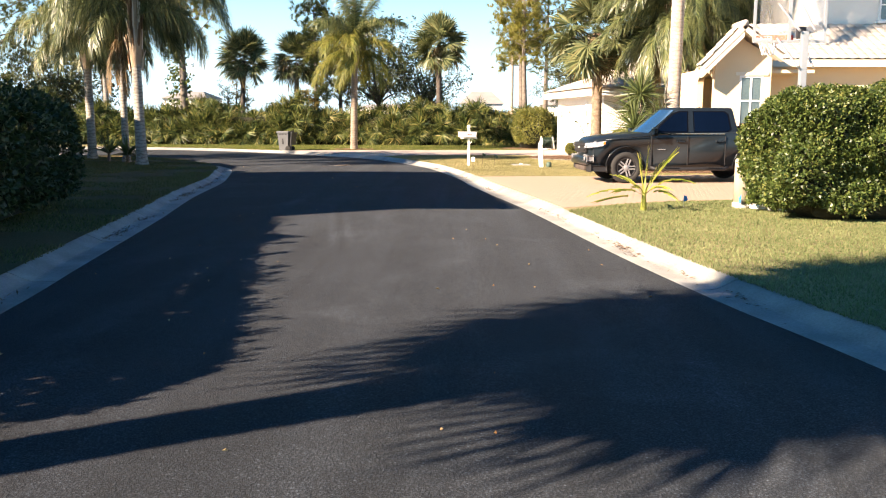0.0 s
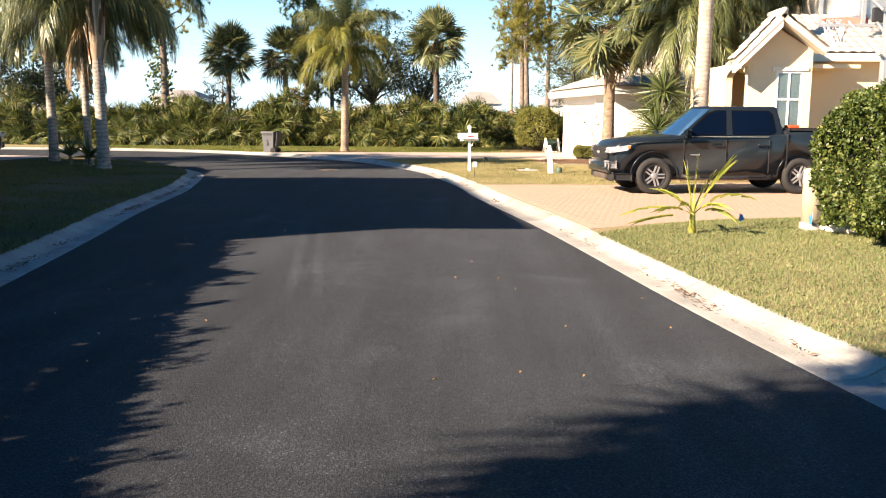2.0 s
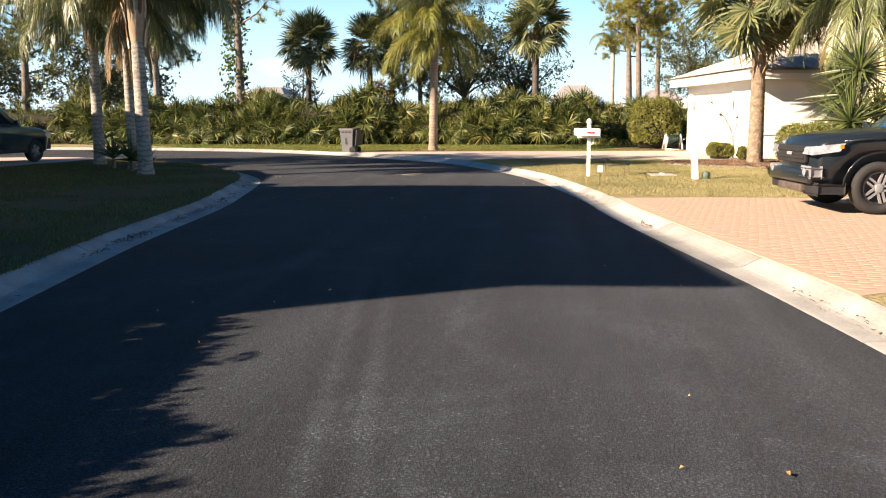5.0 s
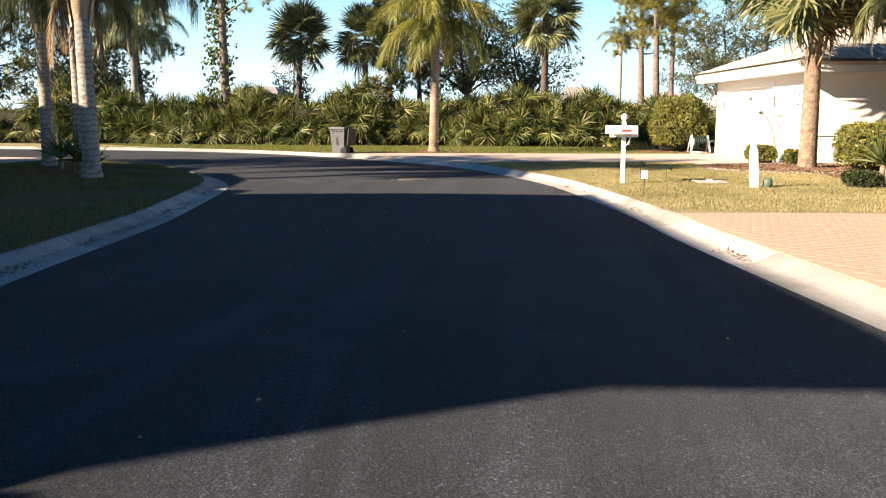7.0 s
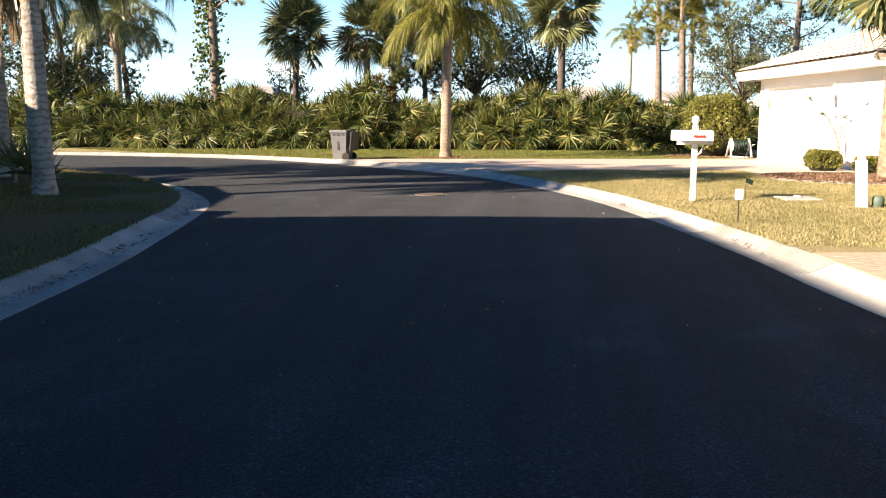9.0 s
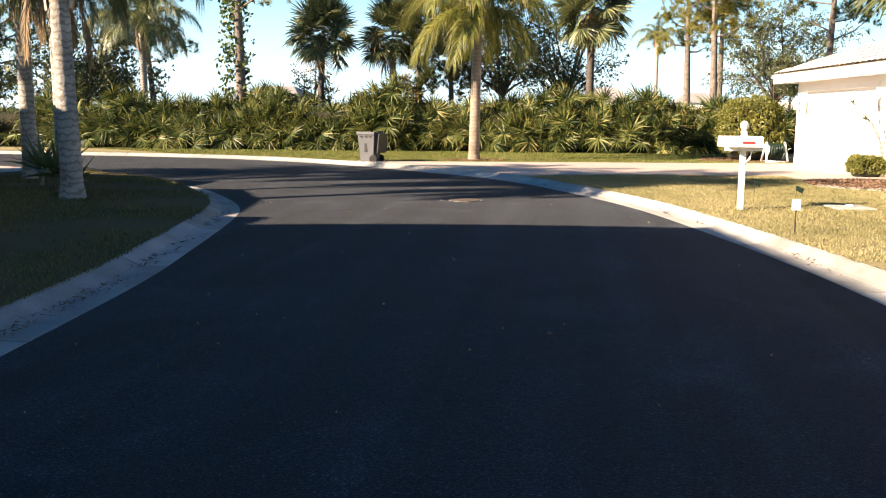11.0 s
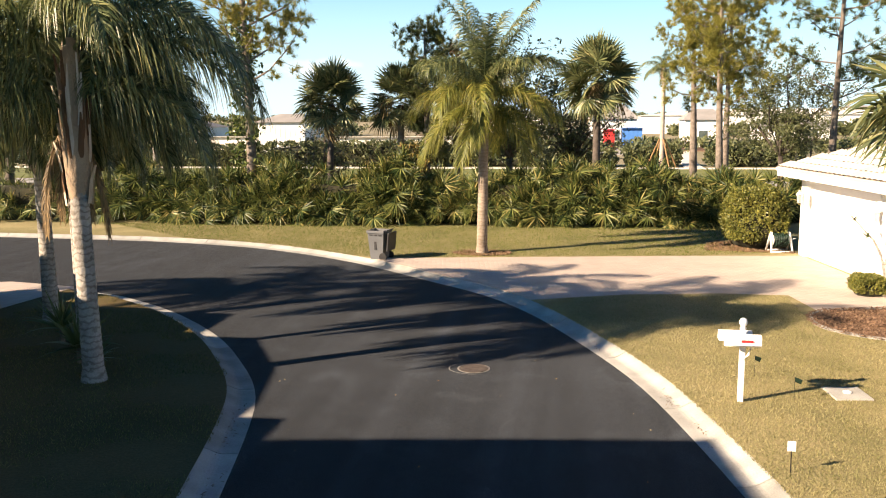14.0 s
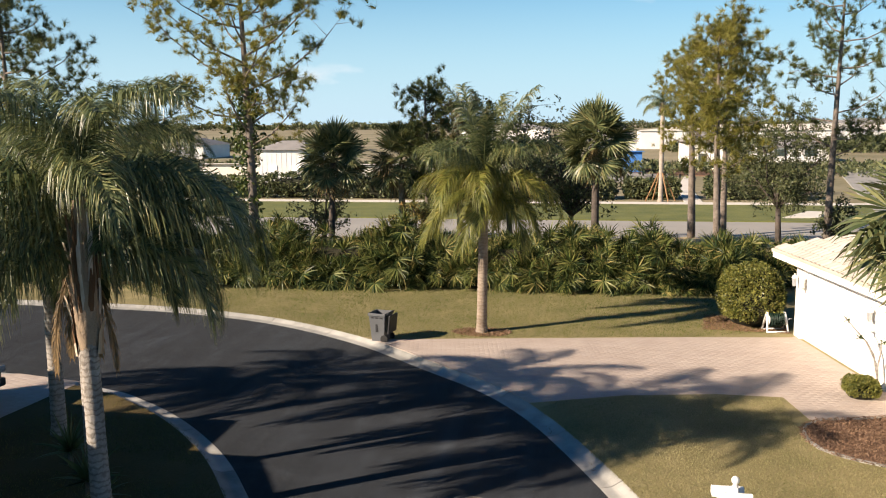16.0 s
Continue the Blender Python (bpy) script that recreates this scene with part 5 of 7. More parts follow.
def pickup(m):
    root = empty("pickup_truck", m, "dark blue-grey crew-cab pickup truck parked on the driveway", "pickup truck")
    A = 0.50
    out = [(-0.86, 0.36), (-0.93, 0.46), (-0.955, 0.62), (-0.95, 0.88), (-0.92, 1.03), (-0.84, 1.10), (-0.55, 1.155), (-0.1, 1.20), (0.3, 1.235), (0.5, 1.245),
           (2.50, 1.28), (2.90, 1.29), (2.93, 1.36), (4.30, 1.39), (4.40, 1.36), (4.42, 1.0), (4.42, 0.58), (4.30, 0.50)]
    out += [(3.26 + x, z) for x, z in arc(0, 0.40, A, -5, 185)] + [(2.74, 0.36), (0.54, 0.34)] + arc(0, 0.40, A, -5, 185) + [(-0.52, 0.34)]
    part("body", car_body(out, 0.925, -0.1), M["paint"], root, "dark blue-grey metallic body", True)
    body_dark = Geo()
    for ax in (0, 3.26):
        body_dark.box(ax - 0.5, ax + 0.5, -0.80, 0.80, 0.42, 0.92)
    body_dark.box(-0.8, 4.3, -0.7, 0.7, 0.30, 0.42)
    part("underbody", body_dark, M["trim_black"], root, "black wheel wells and chassis")
    z0, z1, wb, wt = 1.18, 1.88, 0.875, 0.70
    b, t = (0.36, 2.92), (1.20, 2.76)
    BOW = 0.20

    def ring(x0, x1, w, z):
        return [Vector((x0 + BOW * (k / 4.0) ** 2, -w * k / 4.0, z)) for k in range(-4, 5)] + [Vector((x1, -w, z)), Vector((x1, w, z))]
    bm = bmesh.new()
    lo = [bm.verts.new(q) for q in ring(b[0], b[1], wb, z0)]
    hi = [bm.verts.new(q) for q in ring(t[0], t[1], wt, z1)]
    bm.faces.new(hi)
    for i in range(len(lo)):
        bm.faces.new((lo[i], lo[(i + 1) % len(lo)], hi[(i + 1) % len(lo)], hi[i]))
    rim_edges = [e for e in bm.edges if min(q.co.z for q in e.verts) > z1 - 0.01]
    posts = [e for e in bm.edges if abs(e.verts[0].co.z - e.verts[1].co.z) > 0.3 and (abs(e.verts[0].co.x - b[0]) > 0.15)]
    bmesh.ops.bevel(bm, geom=rim_edges + posts, offset=0.075, segments=3, affect="EDGES", profile=0.6)
    cab = part("cab", Geo().take(bm), M["paint"], root, "crew cab", True)

    def at(u, zf, s):
        """A point on the cab's side: u along x in metres at belt, zf 0 to 1."""
        x = b[0] + (t[0] - b[0]) * zf if u == 0 else u
        return (x, s * (wb + (wt - wb) * zf), z0 + (z1 - z0) * zf)
    for s in (-1, 1):
        a, e = 0.15, 0.84
        front = [at(0.72, a, s), at(1.54, a, s), at(1.56, e, s), at(1.38, e - 0.01, s), at(1.22, e - 0.09, s), at(1.02, 0.52, s)]
        rear = [at(1.74, a, s), at(2.58, a, s), at(2.66, a + 0.10, s), at(2.60, e - 0.10, s), at(2.52, e, s), at(1.74, e, s)]
        surround = [at(0.62, 0.11, s), at(2.62, 0.11, s), at(2.70, 0.24, s), at(2.64, 0.77, s), at(2.55, 0.875, s), at(1.36, 0.875, s), at(1.17, 0.79, s)]
        part("window_surround", pane(surround if s < 0 else surround[::-1], 0.002, 0.006), M["black_gloss"], cab, "black window surround")
        for q in (front, rear):
            q = q if s < 0 else q[::-1]
            part("window", pane(q, 0.010, 0.006), M["dark_glass"], cab, "dark tinted side window")
        mir = Geo().box(0.62, 0.71, s * 0.95, s * 1.09, 1.22, 1.35, bevel=0.04)
        mir.tube([(0.68, s * 0.86, 1.25), (0.64, s * 0.98, 1.30)], 0.03, 6)
        part("mirror", mir, M["paint"], root, "dark door mirror", True)
        for x in (1.28, 2.28):
            part("door_handle", Geo().box(x, x + 0.19, s * 0.915, s * 0.955, 1.03, 1.065, bevel=0.012), M["paint"], root)
        part("door_pillar", pane(([at(1.58, 0.12, s), at(1.71, 0.12, s), at(1.71, 0.87, s), at(1.60, 0.87, s)])[::-s], 0.010, 0.006), M["paint"], cab)
        part("shoulder_crease", Geo().tube([(-0.55, s * 0.90, 1.075), (0.0, s * 0.915, 1.135), (0.58, s * 0.92, 1.17)], 0.014, 6), M["paint"], root, "", True)
        part("bed_rail", Geo().box(2.96, 4.36, s * 0.84, s * 0.905, 1.375, 1.425, bevel=0.015), M["trim_black"], root, "black bed rail cap")
        part("bed_gap", Geo().box(2.915, 2.94, s * 0.88, s * 0.9285, 0.48, 1.30), M["trim_black"], root)
        part("bumper_valance", Geo().box(-0.90, -0.50, s * 0.45, s * 0.915, 0.30, 0.44, bevel=0.03), M["trim_black"], root, "black lower bumper corner")
        for x in (0.95, 2.05):
            part("step_pad", Geo().box(x, x + 0.32, s * 0.97, s * 1.05, 0.385, 0.412, bevel=0.008), M["trim_black"], root, "black step pad")
        for x in (0.62, 1.55, 2.52):
            part("door_seam", Geo().box(x, x + 0.012, s * 0.90, s * 0.9315, 0.45, 1.17), M["trim_black"], root)
        part("body_trim", Geo().box(0.62, 2.5, s * 0.90, s * 0.938, 1.225, 1.24), M["chrome"], root, "thin bright belt trim")
        part("badge", Geo().box(0.78, 0.98, s * 0.915, s * 0.936, 0.835, 0.855), M["alloy"], root, "small silver badge bar")
        part("side_step", Geo().tube([(0.62, s * 0.9, 0.40), (0.72, s * 0.99, 0.36), (2.5, s * 0.99, 0.36), (2.62, s * 0.9, 0.40)], 0.045, 8), M["trim_black"], root, "black tubular side step", True)
        for ax in (0, 3.26):
            fl = Geo()
            pts = arc(ax, 0.40, A + 0.02, 0, 180, 13)
            fl.tube([(x, s * 0.905, z) for x, z in pts], 0.018, 6)
            part("wheel_arch", fl, M["paint"], root, "flared wheel arch", True)
            wheel("wheel", ax, s * 0.83, 0.39, 0.25, root, 1 if s < 0 else -1)
        hv = [(-0.985, 0.50, 0.88), (-0.955, 0.80, 0.87), (-0.60, 0.915, 0.93), (-0.60, 0.6, 0.93), (-0.96, 0.50, 0.985), (-0.93, 0.79, 1.0), (-0.52, 0.91, 1.05), (-0.55, 0.6, 1.05)]
        hl = Geo().add([(x, s * y, z) for x, y, z in hv], [(3, 2, 1, 0), (4, 5, 6, 7), (0, 1, 5, 4), (1, 2, 6, 5), (2, 3, 7, 6), (3, 0, 4, 7)])
        lamp = part("headlight", hl, M["lens"], root, "clear headlamp with amber corner")
        part("indicator", Geo().box(-0.60, -0.55, s * 0.895, s * 0.925, 0.97, 1.03), M["amber"], lamp, "amber corner lens")
        part("fog_bezel", Geo().box(-0.985, -0.82, s * 0.52, s * 0.83, 0.55, 0.68, bevel=0.03), M["alloy"], root, "silver fog lamp bezel")
        part("fog_light", Geo().lathe([(0.055, 0), (0.06, 0.02), (0.04, 0.03)], 12, pose(-0.985, s * 0.64, 0.615, 0, -90, 0)), M["lens"], root, "round fog lamp")
    glass = Geo()
    K = 10
    for zf in (0.09, 0.5, 0.90):
        w, x0, zz = (wb + (wt - wb) * zf) * 0.90, b[0] + (t[0] - b[0]) * zf, z0 + (z1 - z0) * zf
        glass.v += [(x0 - 0.014 + BOW * (0.90 * (2 * k / K - 1)) ** 2, -w * (2 * k / K - 1), zz + 0.012) for k in range(K + 1)]
    glass.f += [(r_ * (K + 1) + k, r_ * (K + 1) + k + 1, (r_ + 1) * (K + 1) + k + 1, (r_ + 1) * (K + 1) + k) for r_ in range(2) for k in range(K)]
    part("windscreen", glass, M["sky_glass"], root, "windscreen coloured like reflected blue sky", True)
    part("rear_window", pane([(b[1] - 0.05, -0.7, z0 + 0.14), (b[1] - 0.05, 0.7, z0 + 0.14), (t[1] + 0.05, 0.6, z1 - 0.09), (t[1] + 0.05, -0.6, z1 - 0.09)], 0.004, 0.006), M["dark_glass"], root)
    part("grille", Geo().box(-0.965, -0.90, -0.54, 0.54, 0.74, 1.0, bevel=0.02), M["trim_black"], root, "black two-bar grille")
    for k in range(2):
        part("grille_bar", Geo().box(-0.985, -0.94, -0.52, 0.52, 0.80 + 0.11 * k, 0.845 + 0.11 * k, bevel=0.012), M["trim_black"], root)
    part("emblem", Geo().box(-0.995, -0.975, -0.09, 0.09, 0.85, 0.90, bevel=0.008), M["grey_metal"], root, "plain metal emblem")
    part("bumper", Geo().box(-1.0, -0.62, -0.80, 0.80, 0.44, 0.66, bevel=0.06), M["paint"], root, "body-coloured front bumper", True)
    part("skid_plate", Geo().box(-0.97, -0.6, -0.45, 0.45, 0.30, 0.42, bevel=0.03), M["iron"], root, "grey skid plate")
    # flat black panel near the rails stands in for the bed's dark cavity
    part("bed_cover_panel", Geo().box(2.96, 4.32, -0.76, 0.76, 1.30, 1.415), M["trim_black"], root, "black panel in place of the dark open bed")
    part("roof_antenna", Geo().tube([(2.1, 0, 1.84), (2.16, 0, 1.89), (2.3, 0, 1.86)], [0.02, 0.018, 0.008], 6), M["trim_black"], root)
    part("rear_bumper", Geo().box(4.36, 4.50, -0.86, 0.86, 0.52, 0.68, bevel=0.03), M["chrome"], root, "chrome rear bumper")
    part("cargo_bag", Geo().box(3.05, 3.3, -0.7, -0.45, 1.40, 1.49, bevel=0.04), M["orange"], root, "orange strap bundle in the bed")
    return root


TH = 7.0
pickup(pose(5.42, 22.09, Z_DRIVE, 0, 0, TH) @ pose(0, 0.83, 0))


def suv(m):
    root = empty("suv_car", m, "dark green car parked on a side driveway", "car")
    A = 0.42
    out = [(-0.78, 0.36), (-0.9, 0.55), (-0.9, 0.86), (-0.82, 0.98), (-0.3, 1.08), (0.55, 1.14), (3.7, 1.16), (3.85, 1.05), (3.9, 0.6), (3.75, 0.4)]
    out += [(2.85 + x, z) for x, z in arc(0, 0.36, A, -5, 185)] + [(2.4, 0.32), (0.46, 0.32)] + arc(0, 0.36, A, -5, 185) + [(-0.47, 0.33)]
    part("body", car_body(out, 0.93, -0.1), M["paint_green"], root, "dark green body", True)
    part("underbody", Geo().box(-0.4, 3.2, -0.76, 0.76, 0.32, 0.86), M["trim_black"], root, "black wheel wells")
    cab = part("cab", loft((0.45, 3.82), (1.3, 3.6), 1.12, 1.80, 0.85, 0.68, 0.08), M["paint_green"], root, "glazed cabin", True)
    for s in (-1, 1):
        for x0, x1, x2, x3 in ((0.98, 1.78, 1.78, 1.44), (1.88, 2.72, 2.68, 1.88), (2.82, 3.6, 3.44, 2.78)):
            q = [(x0, s * 0.815, 1.22), (x1, s * 0.815, 1.22), (x2, s * 0.705, 1.66), (x3, s * 0.705, 1.66)]
            part("window", pane(q if s < 0 else q[::-1], 0.012, 0.008), M["dark_glass"], cab, "dark side window")
        for ax in (0, 2.85):
            wheel("wheel", ax, s * 0.81, 0.36, 0.23, root, 1 if s < 0 else -1)
        part("headlight", Geo().box(-0.92, -0.6, s * 0.52, s * 0.84, 0.78, 0.94, bevel=0.03), M["lens"], root, "headlamp", True)
        part("roof_rail", Geo().tube([(1.5, s * 0.60, 1.78), (1.6, s * 0.60, 1.85), (3.4, s * 0.60, 1.85), (3.5, s * 0.60, 1.78)], 0.022, 6), M["grey_metal"], root, "slim roof rail", True)
        mir = Geo().box(0.92, 1.04, s * 0.93, s * 1.10, 1.20, 1.34, bevel=0.04)
        mir.tube([(1.0, s * 0.80, 1.19), (0.98, s * 0.96, 1.24)], 0.03, 6)
        part("mirror", mir, M["paint_green"], root, "door mirror", True)
        part("door_sill", Geo().box(0.5, 2.38, s * 0.86, s * 0.93, 0.34, 0.42, bevel=0.02), M["trim_black"], root, "dark sill strip", True)
    part("windscreen", pane([(0.58, 0.74, 1.18), (1.24, 0.62, 1.73), (1.24, -0.62, 1.73), (0.58, -0.74, 1.18)], 0.012, 0.006), M["sky_glass"], cab, "windscreen")
    part("bumper", Geo().box(-0.96, -0.6, -0.78, 0.78, 0.38, 0.6, bevel=0.05), M["trim_black"], root, "dark bumper", True)
    return root


suv(pose(-16.85, 34.9, Z_DRIVE, 0, 0, 266))


# ---------------------------------------------------------------- houses
def tiled_plane(root, a, b, c, d, label="rows of pale barrel roof tiles", tw=0.30, tl=0.36):
    """A roof slope a-b (eave) to d-c (top) with a deck and rows of curved tiles. Points run round the slope."""
    a, b, c, d = (Vector(p) for p in (a, b, c, d))
    nrm = (b - a).cross(d - a).normalized()
    if nrm.z < 0:
        nrm = -nrm
    deck = [p - nrm * 0.05 for p in (a, b, c, d)]
    low = [p - nrm * 0.16 for p in (a, b, c, d)]
    part("roof", Geo().add(deck + low, [(0, 1, 2, 3), (7, 6, 5, 4), (0, 4, 5, 1), (1, 5, 6, 2), (2, 6, 7, 3), (3, 7, 4, 0)]), M["tile"], root, "roof slope")
    run = ((d + c) / 2 - (a + b) / 2).length
    rows = max(2, int(run / tl))
    ew = (b - a).normalized()
    V, F = [], []
    for r in range(rows):
        u0, u1 = r / rows, min(1.0, (r + 1.12) / rows)
        l0, r0 = a.lerp(d, u0), b.lerp(c, u0)
        l1, r1 = a.lerp(d, u1), b.lerp(c, u1)
        w0 = (r0 - l0).length
        k = max(1, int(w0 / tw))
        for i in range(k):
            p0, p1 = l0 + ew * (i * tw), l0 + ew * ((i + 0.98) * tw)
            rise = (l1 - l0) - ew * (l1 - l0).dot(ew)
            x1 = (l1 - a).dot(ew)
            x2 = (r1 - a).dot(ew)
            if (p1 - a).dot(ew) < x1 or (p0 - a).dot(ew) > x2:
                continue
            o = len(V)
            for q in (0, 1):
                for s, h in ((0, 0.0), (0.25, 0.024), (0.55, 0.03), (0.8, 0.014), (1.0, 0.0)):
                    V.append(tuple(p0.lerp(p1, s) + rise * q + nrm * (h + (0.018 if q == 0 else 0.0))))
            F += [(o + j, o + j + 1, o + j + 6, o + j + 5) for j in range(4)]
    if F:
        ob = part("roof_tiles", bulk("roof_tiles", V, F, M["tile"]), None, root, label)
        tagged(ob, kind="stuff")


def wall(root, x0, x1, y0, y1, z0, z1, mat="white_wall", name="wall", label=""):
    return part(name, Geo().box(x0, x1, y0, y1, z0, z1), M[mat], root, label)


def window(root, m, w, h, label="white-framed window", split=True, bar=0.42):
    """A framed window in the plane y = 0 looking to -y."""
    t = 0.06
    top = new("window")
    top.parent, top.matrix_basis = root, m
    tagged(top, label)
    for x0, x1, z0, z1 in ((0, w, 0, t), (0, w, h - t, h), (0, t, t, h - t), (w - t, w, t, h - t)):
        part("frame_bar", Geo().box(x0, x1, -0.06, 0.05, z0, z1), M["white_paint"], top)
    if split:
        part("glazing_bar", Geo().box(w / 2 - 0.025, w / 2 + 0.025, -0.05, 0.04, t, h - t), M["white_paint"], top)
        part("glazing_bar", Geo().box(t, w - t, -0.053, 0.043, h * bar - 0.025, h * bar + 0.025), M["white_paint"], top)
    part("pane", Geo().box(t, w - t, -0.02, 0.0, t, h - t), M["house_glass"], top, "reflecting glass")
    part("sill", Geo().box(-0.08, w + 0.08, -0.14, 0.0, -0.08, -0.002), M["white_paint"], top)
    part("lintel", Geo().box(-0.12, w + 0.12, -0.10, 0.0, h + 0.002, h + 0.10), M["trim"], top)
    return top


# white house: garage wall looks to -x; locally x runs into the house, y along the wall to the far corner
GX, GY, GT = 7.22, 37.95, 8.6
H = empty("white_house", pose(GX, GY, 0, 0, 0, GT), "white single-storey house with garage and pale tile roof", "house")
L, D, EZ = 7.85, 9.0, 2.72
DW0, DW1, DH = 2.66, 7.30, 2.42
for y0, y1, z0, z1 in ((0, DW0, 0, EZ), (DW1, L, 0, EZ), (DW0, DW1, DH, EZ)):
    wall(H, 0, 0.22, y0, y1, z0 if z0 else -0.1, z1, label="white stucco garage wall")
wall(H, 0.22, D, L - 0.22, L, -0.1, EZ)
wall(H, 0.22, D, 0, 0.22, -0.1, EZ)
wall(H, D - 0.22, D, 0.22, L - 0.22, -0.1, EZ)
gd = new("garage_door")
gd.parent = H
for k in range(4):
    z0 = 0.1 + k * (DH - 0.1) / 4
    pn = part("door_panel", Geo().box(0.10, 0.15, DW0, DW1, z0 + 0.004, z0 + (DH - 0.1) / 4 - 0.004), M["white_paint"], gd, "white sectional door panel")
    for j in range(6):
        yy = DW0 + 0.10 + j * 0.75
        part("raised_field", Geo().box(0.088, 0.10, yy, yy + 0.66, z0 + 0.10, z0 + 0.46, bevel=0.005), M["white_paint"], pn)
part("door_trim", Geo().box(-0.03, 0.0, DW0 - 0.14, DW1 + 0.14, DH, DH + 0.15), M["white_paint"], H, "raised white stucco band")
for y0 in (DW0 - 0.14, DW1):
    part("door_trim", Geo().box(-0.03, 0.0, y0, y0 + 0.14, 0.0, DH), M["white_paint"], H)
part("plinth_band", Geo().box(0.0, D, -0.035, 0.0, 0.95, 1.05), M["white_paint"], H, "raised stucco band on the side wall")
for ly in (2.38, 7.58):
    lamp = empty("coach_lamp", pose(GX, GY, 0, 0, 0, GT) @ pose(-0.004, ly, 2.05), "white coach lamp on the garage wall", "wall lamp", "coach lamps")
    part("back_plate", Geo().box(-0.025, 0.0, -0.06, 0.06, -0.16, 0.16, bevel=0.01), M["white_paint"], lamp)
    part("arm", Geo().tube([(-0.01, 0, 0.05), (-0.10, 0, 0.20), (-0.17, 0, 0.20)], 0.014, 6), M["grey_metal"], lamp, "curved metal arm", True)
    part("cage", Geo().lathe([(0.045, -0.20), (0.06, -0.18), (0.085, 0.06), (0.08, 0.07)], 6, pose(-0.17, 0, 0)), M["grey_metal"], lamp, "pale lantern cage")
    part("cap", Geo().lathe([(0.11, 0.072), (0.06, 0.15), (0.02, 0.18), (0.02, 0.22)], 6, pose(-0.17, 0, 0)), M["white_paint"], lamp, "peaked lantern cap")
OV, RZ = 0.6, 4.7
part("fascia", Geo().box(-OV, -OV + 0.06, -OV, L + OV, EZ - 0.02, EZ + 0.24), M["white_paint"], H, "white eaves board")
part("fascia", Geo().box(-OV + 0.06, D + 6, -OV, -OV + 0.06, EZ - 0.02, EZ + 0.24), M["white_paint"], H, "white eaves board")
part("fascia", Geo().box(-OV + 0.06, D, L + OV - 0.06, L + OV, EZ - 0.02, EZ + 0.24), M["white_paint"], H, "white eaves board")
part("soffit", Geo().box(-OV + 0.06, D + OV, -OV + 0.06, L + OV - 0.06, EZ + 0.0, EZ + 0.04), M["white_paint"], H, "white soffit")
ez = EZ + 0.30
half = (L + 2 * OV) / 2
xr = -OV + half * 0.95
A0, A1 = (-OV - 0.05, -OV - 0.05, ez), (-OV - 0.05, L + OV + 0.05, ez)
rA, rB = (xr, L / 2, RZ), (D + 6, L / 2, RZ)
tiled_plane(H, A0, A1, (xr, L / 2 + 0.02, RZ), (xr, L / 2 - 0.02, RZ))
tiled_plane(H, (D + 6, -OV - 0.05, ez), A0, rA, rB)
tiled_plane(H, A1, (D + 6, L + OV + 0.05, ez), rB, rA)
# the taller main part of the house behind the garage
wall(H, D + 0.002, D + 9, -6.5, L - 0.3, -0.1, 3.1, label="white stucco house wall")
mz = 3.2
tiled_plane(H, (D - 0.6, -7.1, mz), (D - 0.6, L + 0.3, mz), (D + 3.6, L - 4, 6.0), (D + 3.6, -2.8, 6.0))
tiled_plane(H, (D + 9.6, -7.1, mz), (D - 0.6, -7.1, mz), (D + 3.6, -2.8, 6.0), (D + 5.4, -2.8, 6.0))
tiled_plane(H, (D - 0.6, L + 0.3, mz), (D + 9.6, L + 0.3, mz), (D + 5.4, L - 4, 6.0), (D + 3.6, L - 4, 6.0))
part("fascia", Geo().box(D - 0.6, D - 0.54, -7.1, L + 0.3, 2.95, 3.16), M["white_paint"], H, "white eaves board")
window(H, pose(3.0, -0.004, 1.0), 1.6, 1.2)
for yy in (0.75, 7.2):
    lamp = part("wall_lantern", Geo().box(-0.16, -0.02, yy - 0.06, yy + 0.06, 1.85, 2.12, bevel=0.02), M["white_paint"], H, "white wall lantern")
    part("lantern_cap", Geo().lathe([(0.10, 0), (0.06, 0.06), (0.012, 0.10), (0.02, 0.15)], 8, pose(-0.09, yy, 2.121)), M["white_paint"], lamp)
    part("lantern_arm", Geo().tube([(0.0, yy, 1.8), (-0.12, yy, 1.76), (-0.09, yy, 1.86)], 0.015, 6), M["white_paint"], lamp)

# cream house: front wall looks to -y, with a small projecting gable and a recessed porch
C = empty("cream_house", pose(0, 0, 0), "cream stucco house with gabled bay and pale tile roof", "house")
FY = 29.2
wall(C, 11.05, 24, FY, FY + 0.25, -0.1, 3.45, "cream_wall", label="cream stucco front wall")
GX0, GX1, GC, GH = 8.93, 10.62, 9.58, 1.17
# side wall of the bay with an arched porch opening
wall(C, GX0, GX0 + 0.2, 29.25, 33, -0.1, 3.3, "cream_wall", label="cream stucco side wall")
AR = [(27.45, 3.3), (27.45, 2.85)] + [(28.35 - 0.9 * math.cos(math.pi * k / 12), 2.85 + 0.32 * math.sin(math.pi * k / 12)) for k in range(1, 12)] + [(29.25, 2.85), (29.25, 3.3)]
arch = []
for x in (GX0, GX0 + 0.2):
    arch += [(x, y, z) for y, z in AR]
k_ = len(AR)
part("porch_arch", Geo().add(arch, [(i, i + 1, k_ + i + 1, k_ + i) for i in range(k_ - 1)] + [(k_ - 1, 0, k_, 2 * k_ - 1), tuple(range(k_)), tuple(range(2 * k_ - 1, k_ - 1, -1))]), M["cream_wall"], C, "arched porch opening in cream stucco")
wall(C, GX1 - 0.2, GX1, 27.45, FY + 0.25, -0.1, 3.55, "cream_wall")
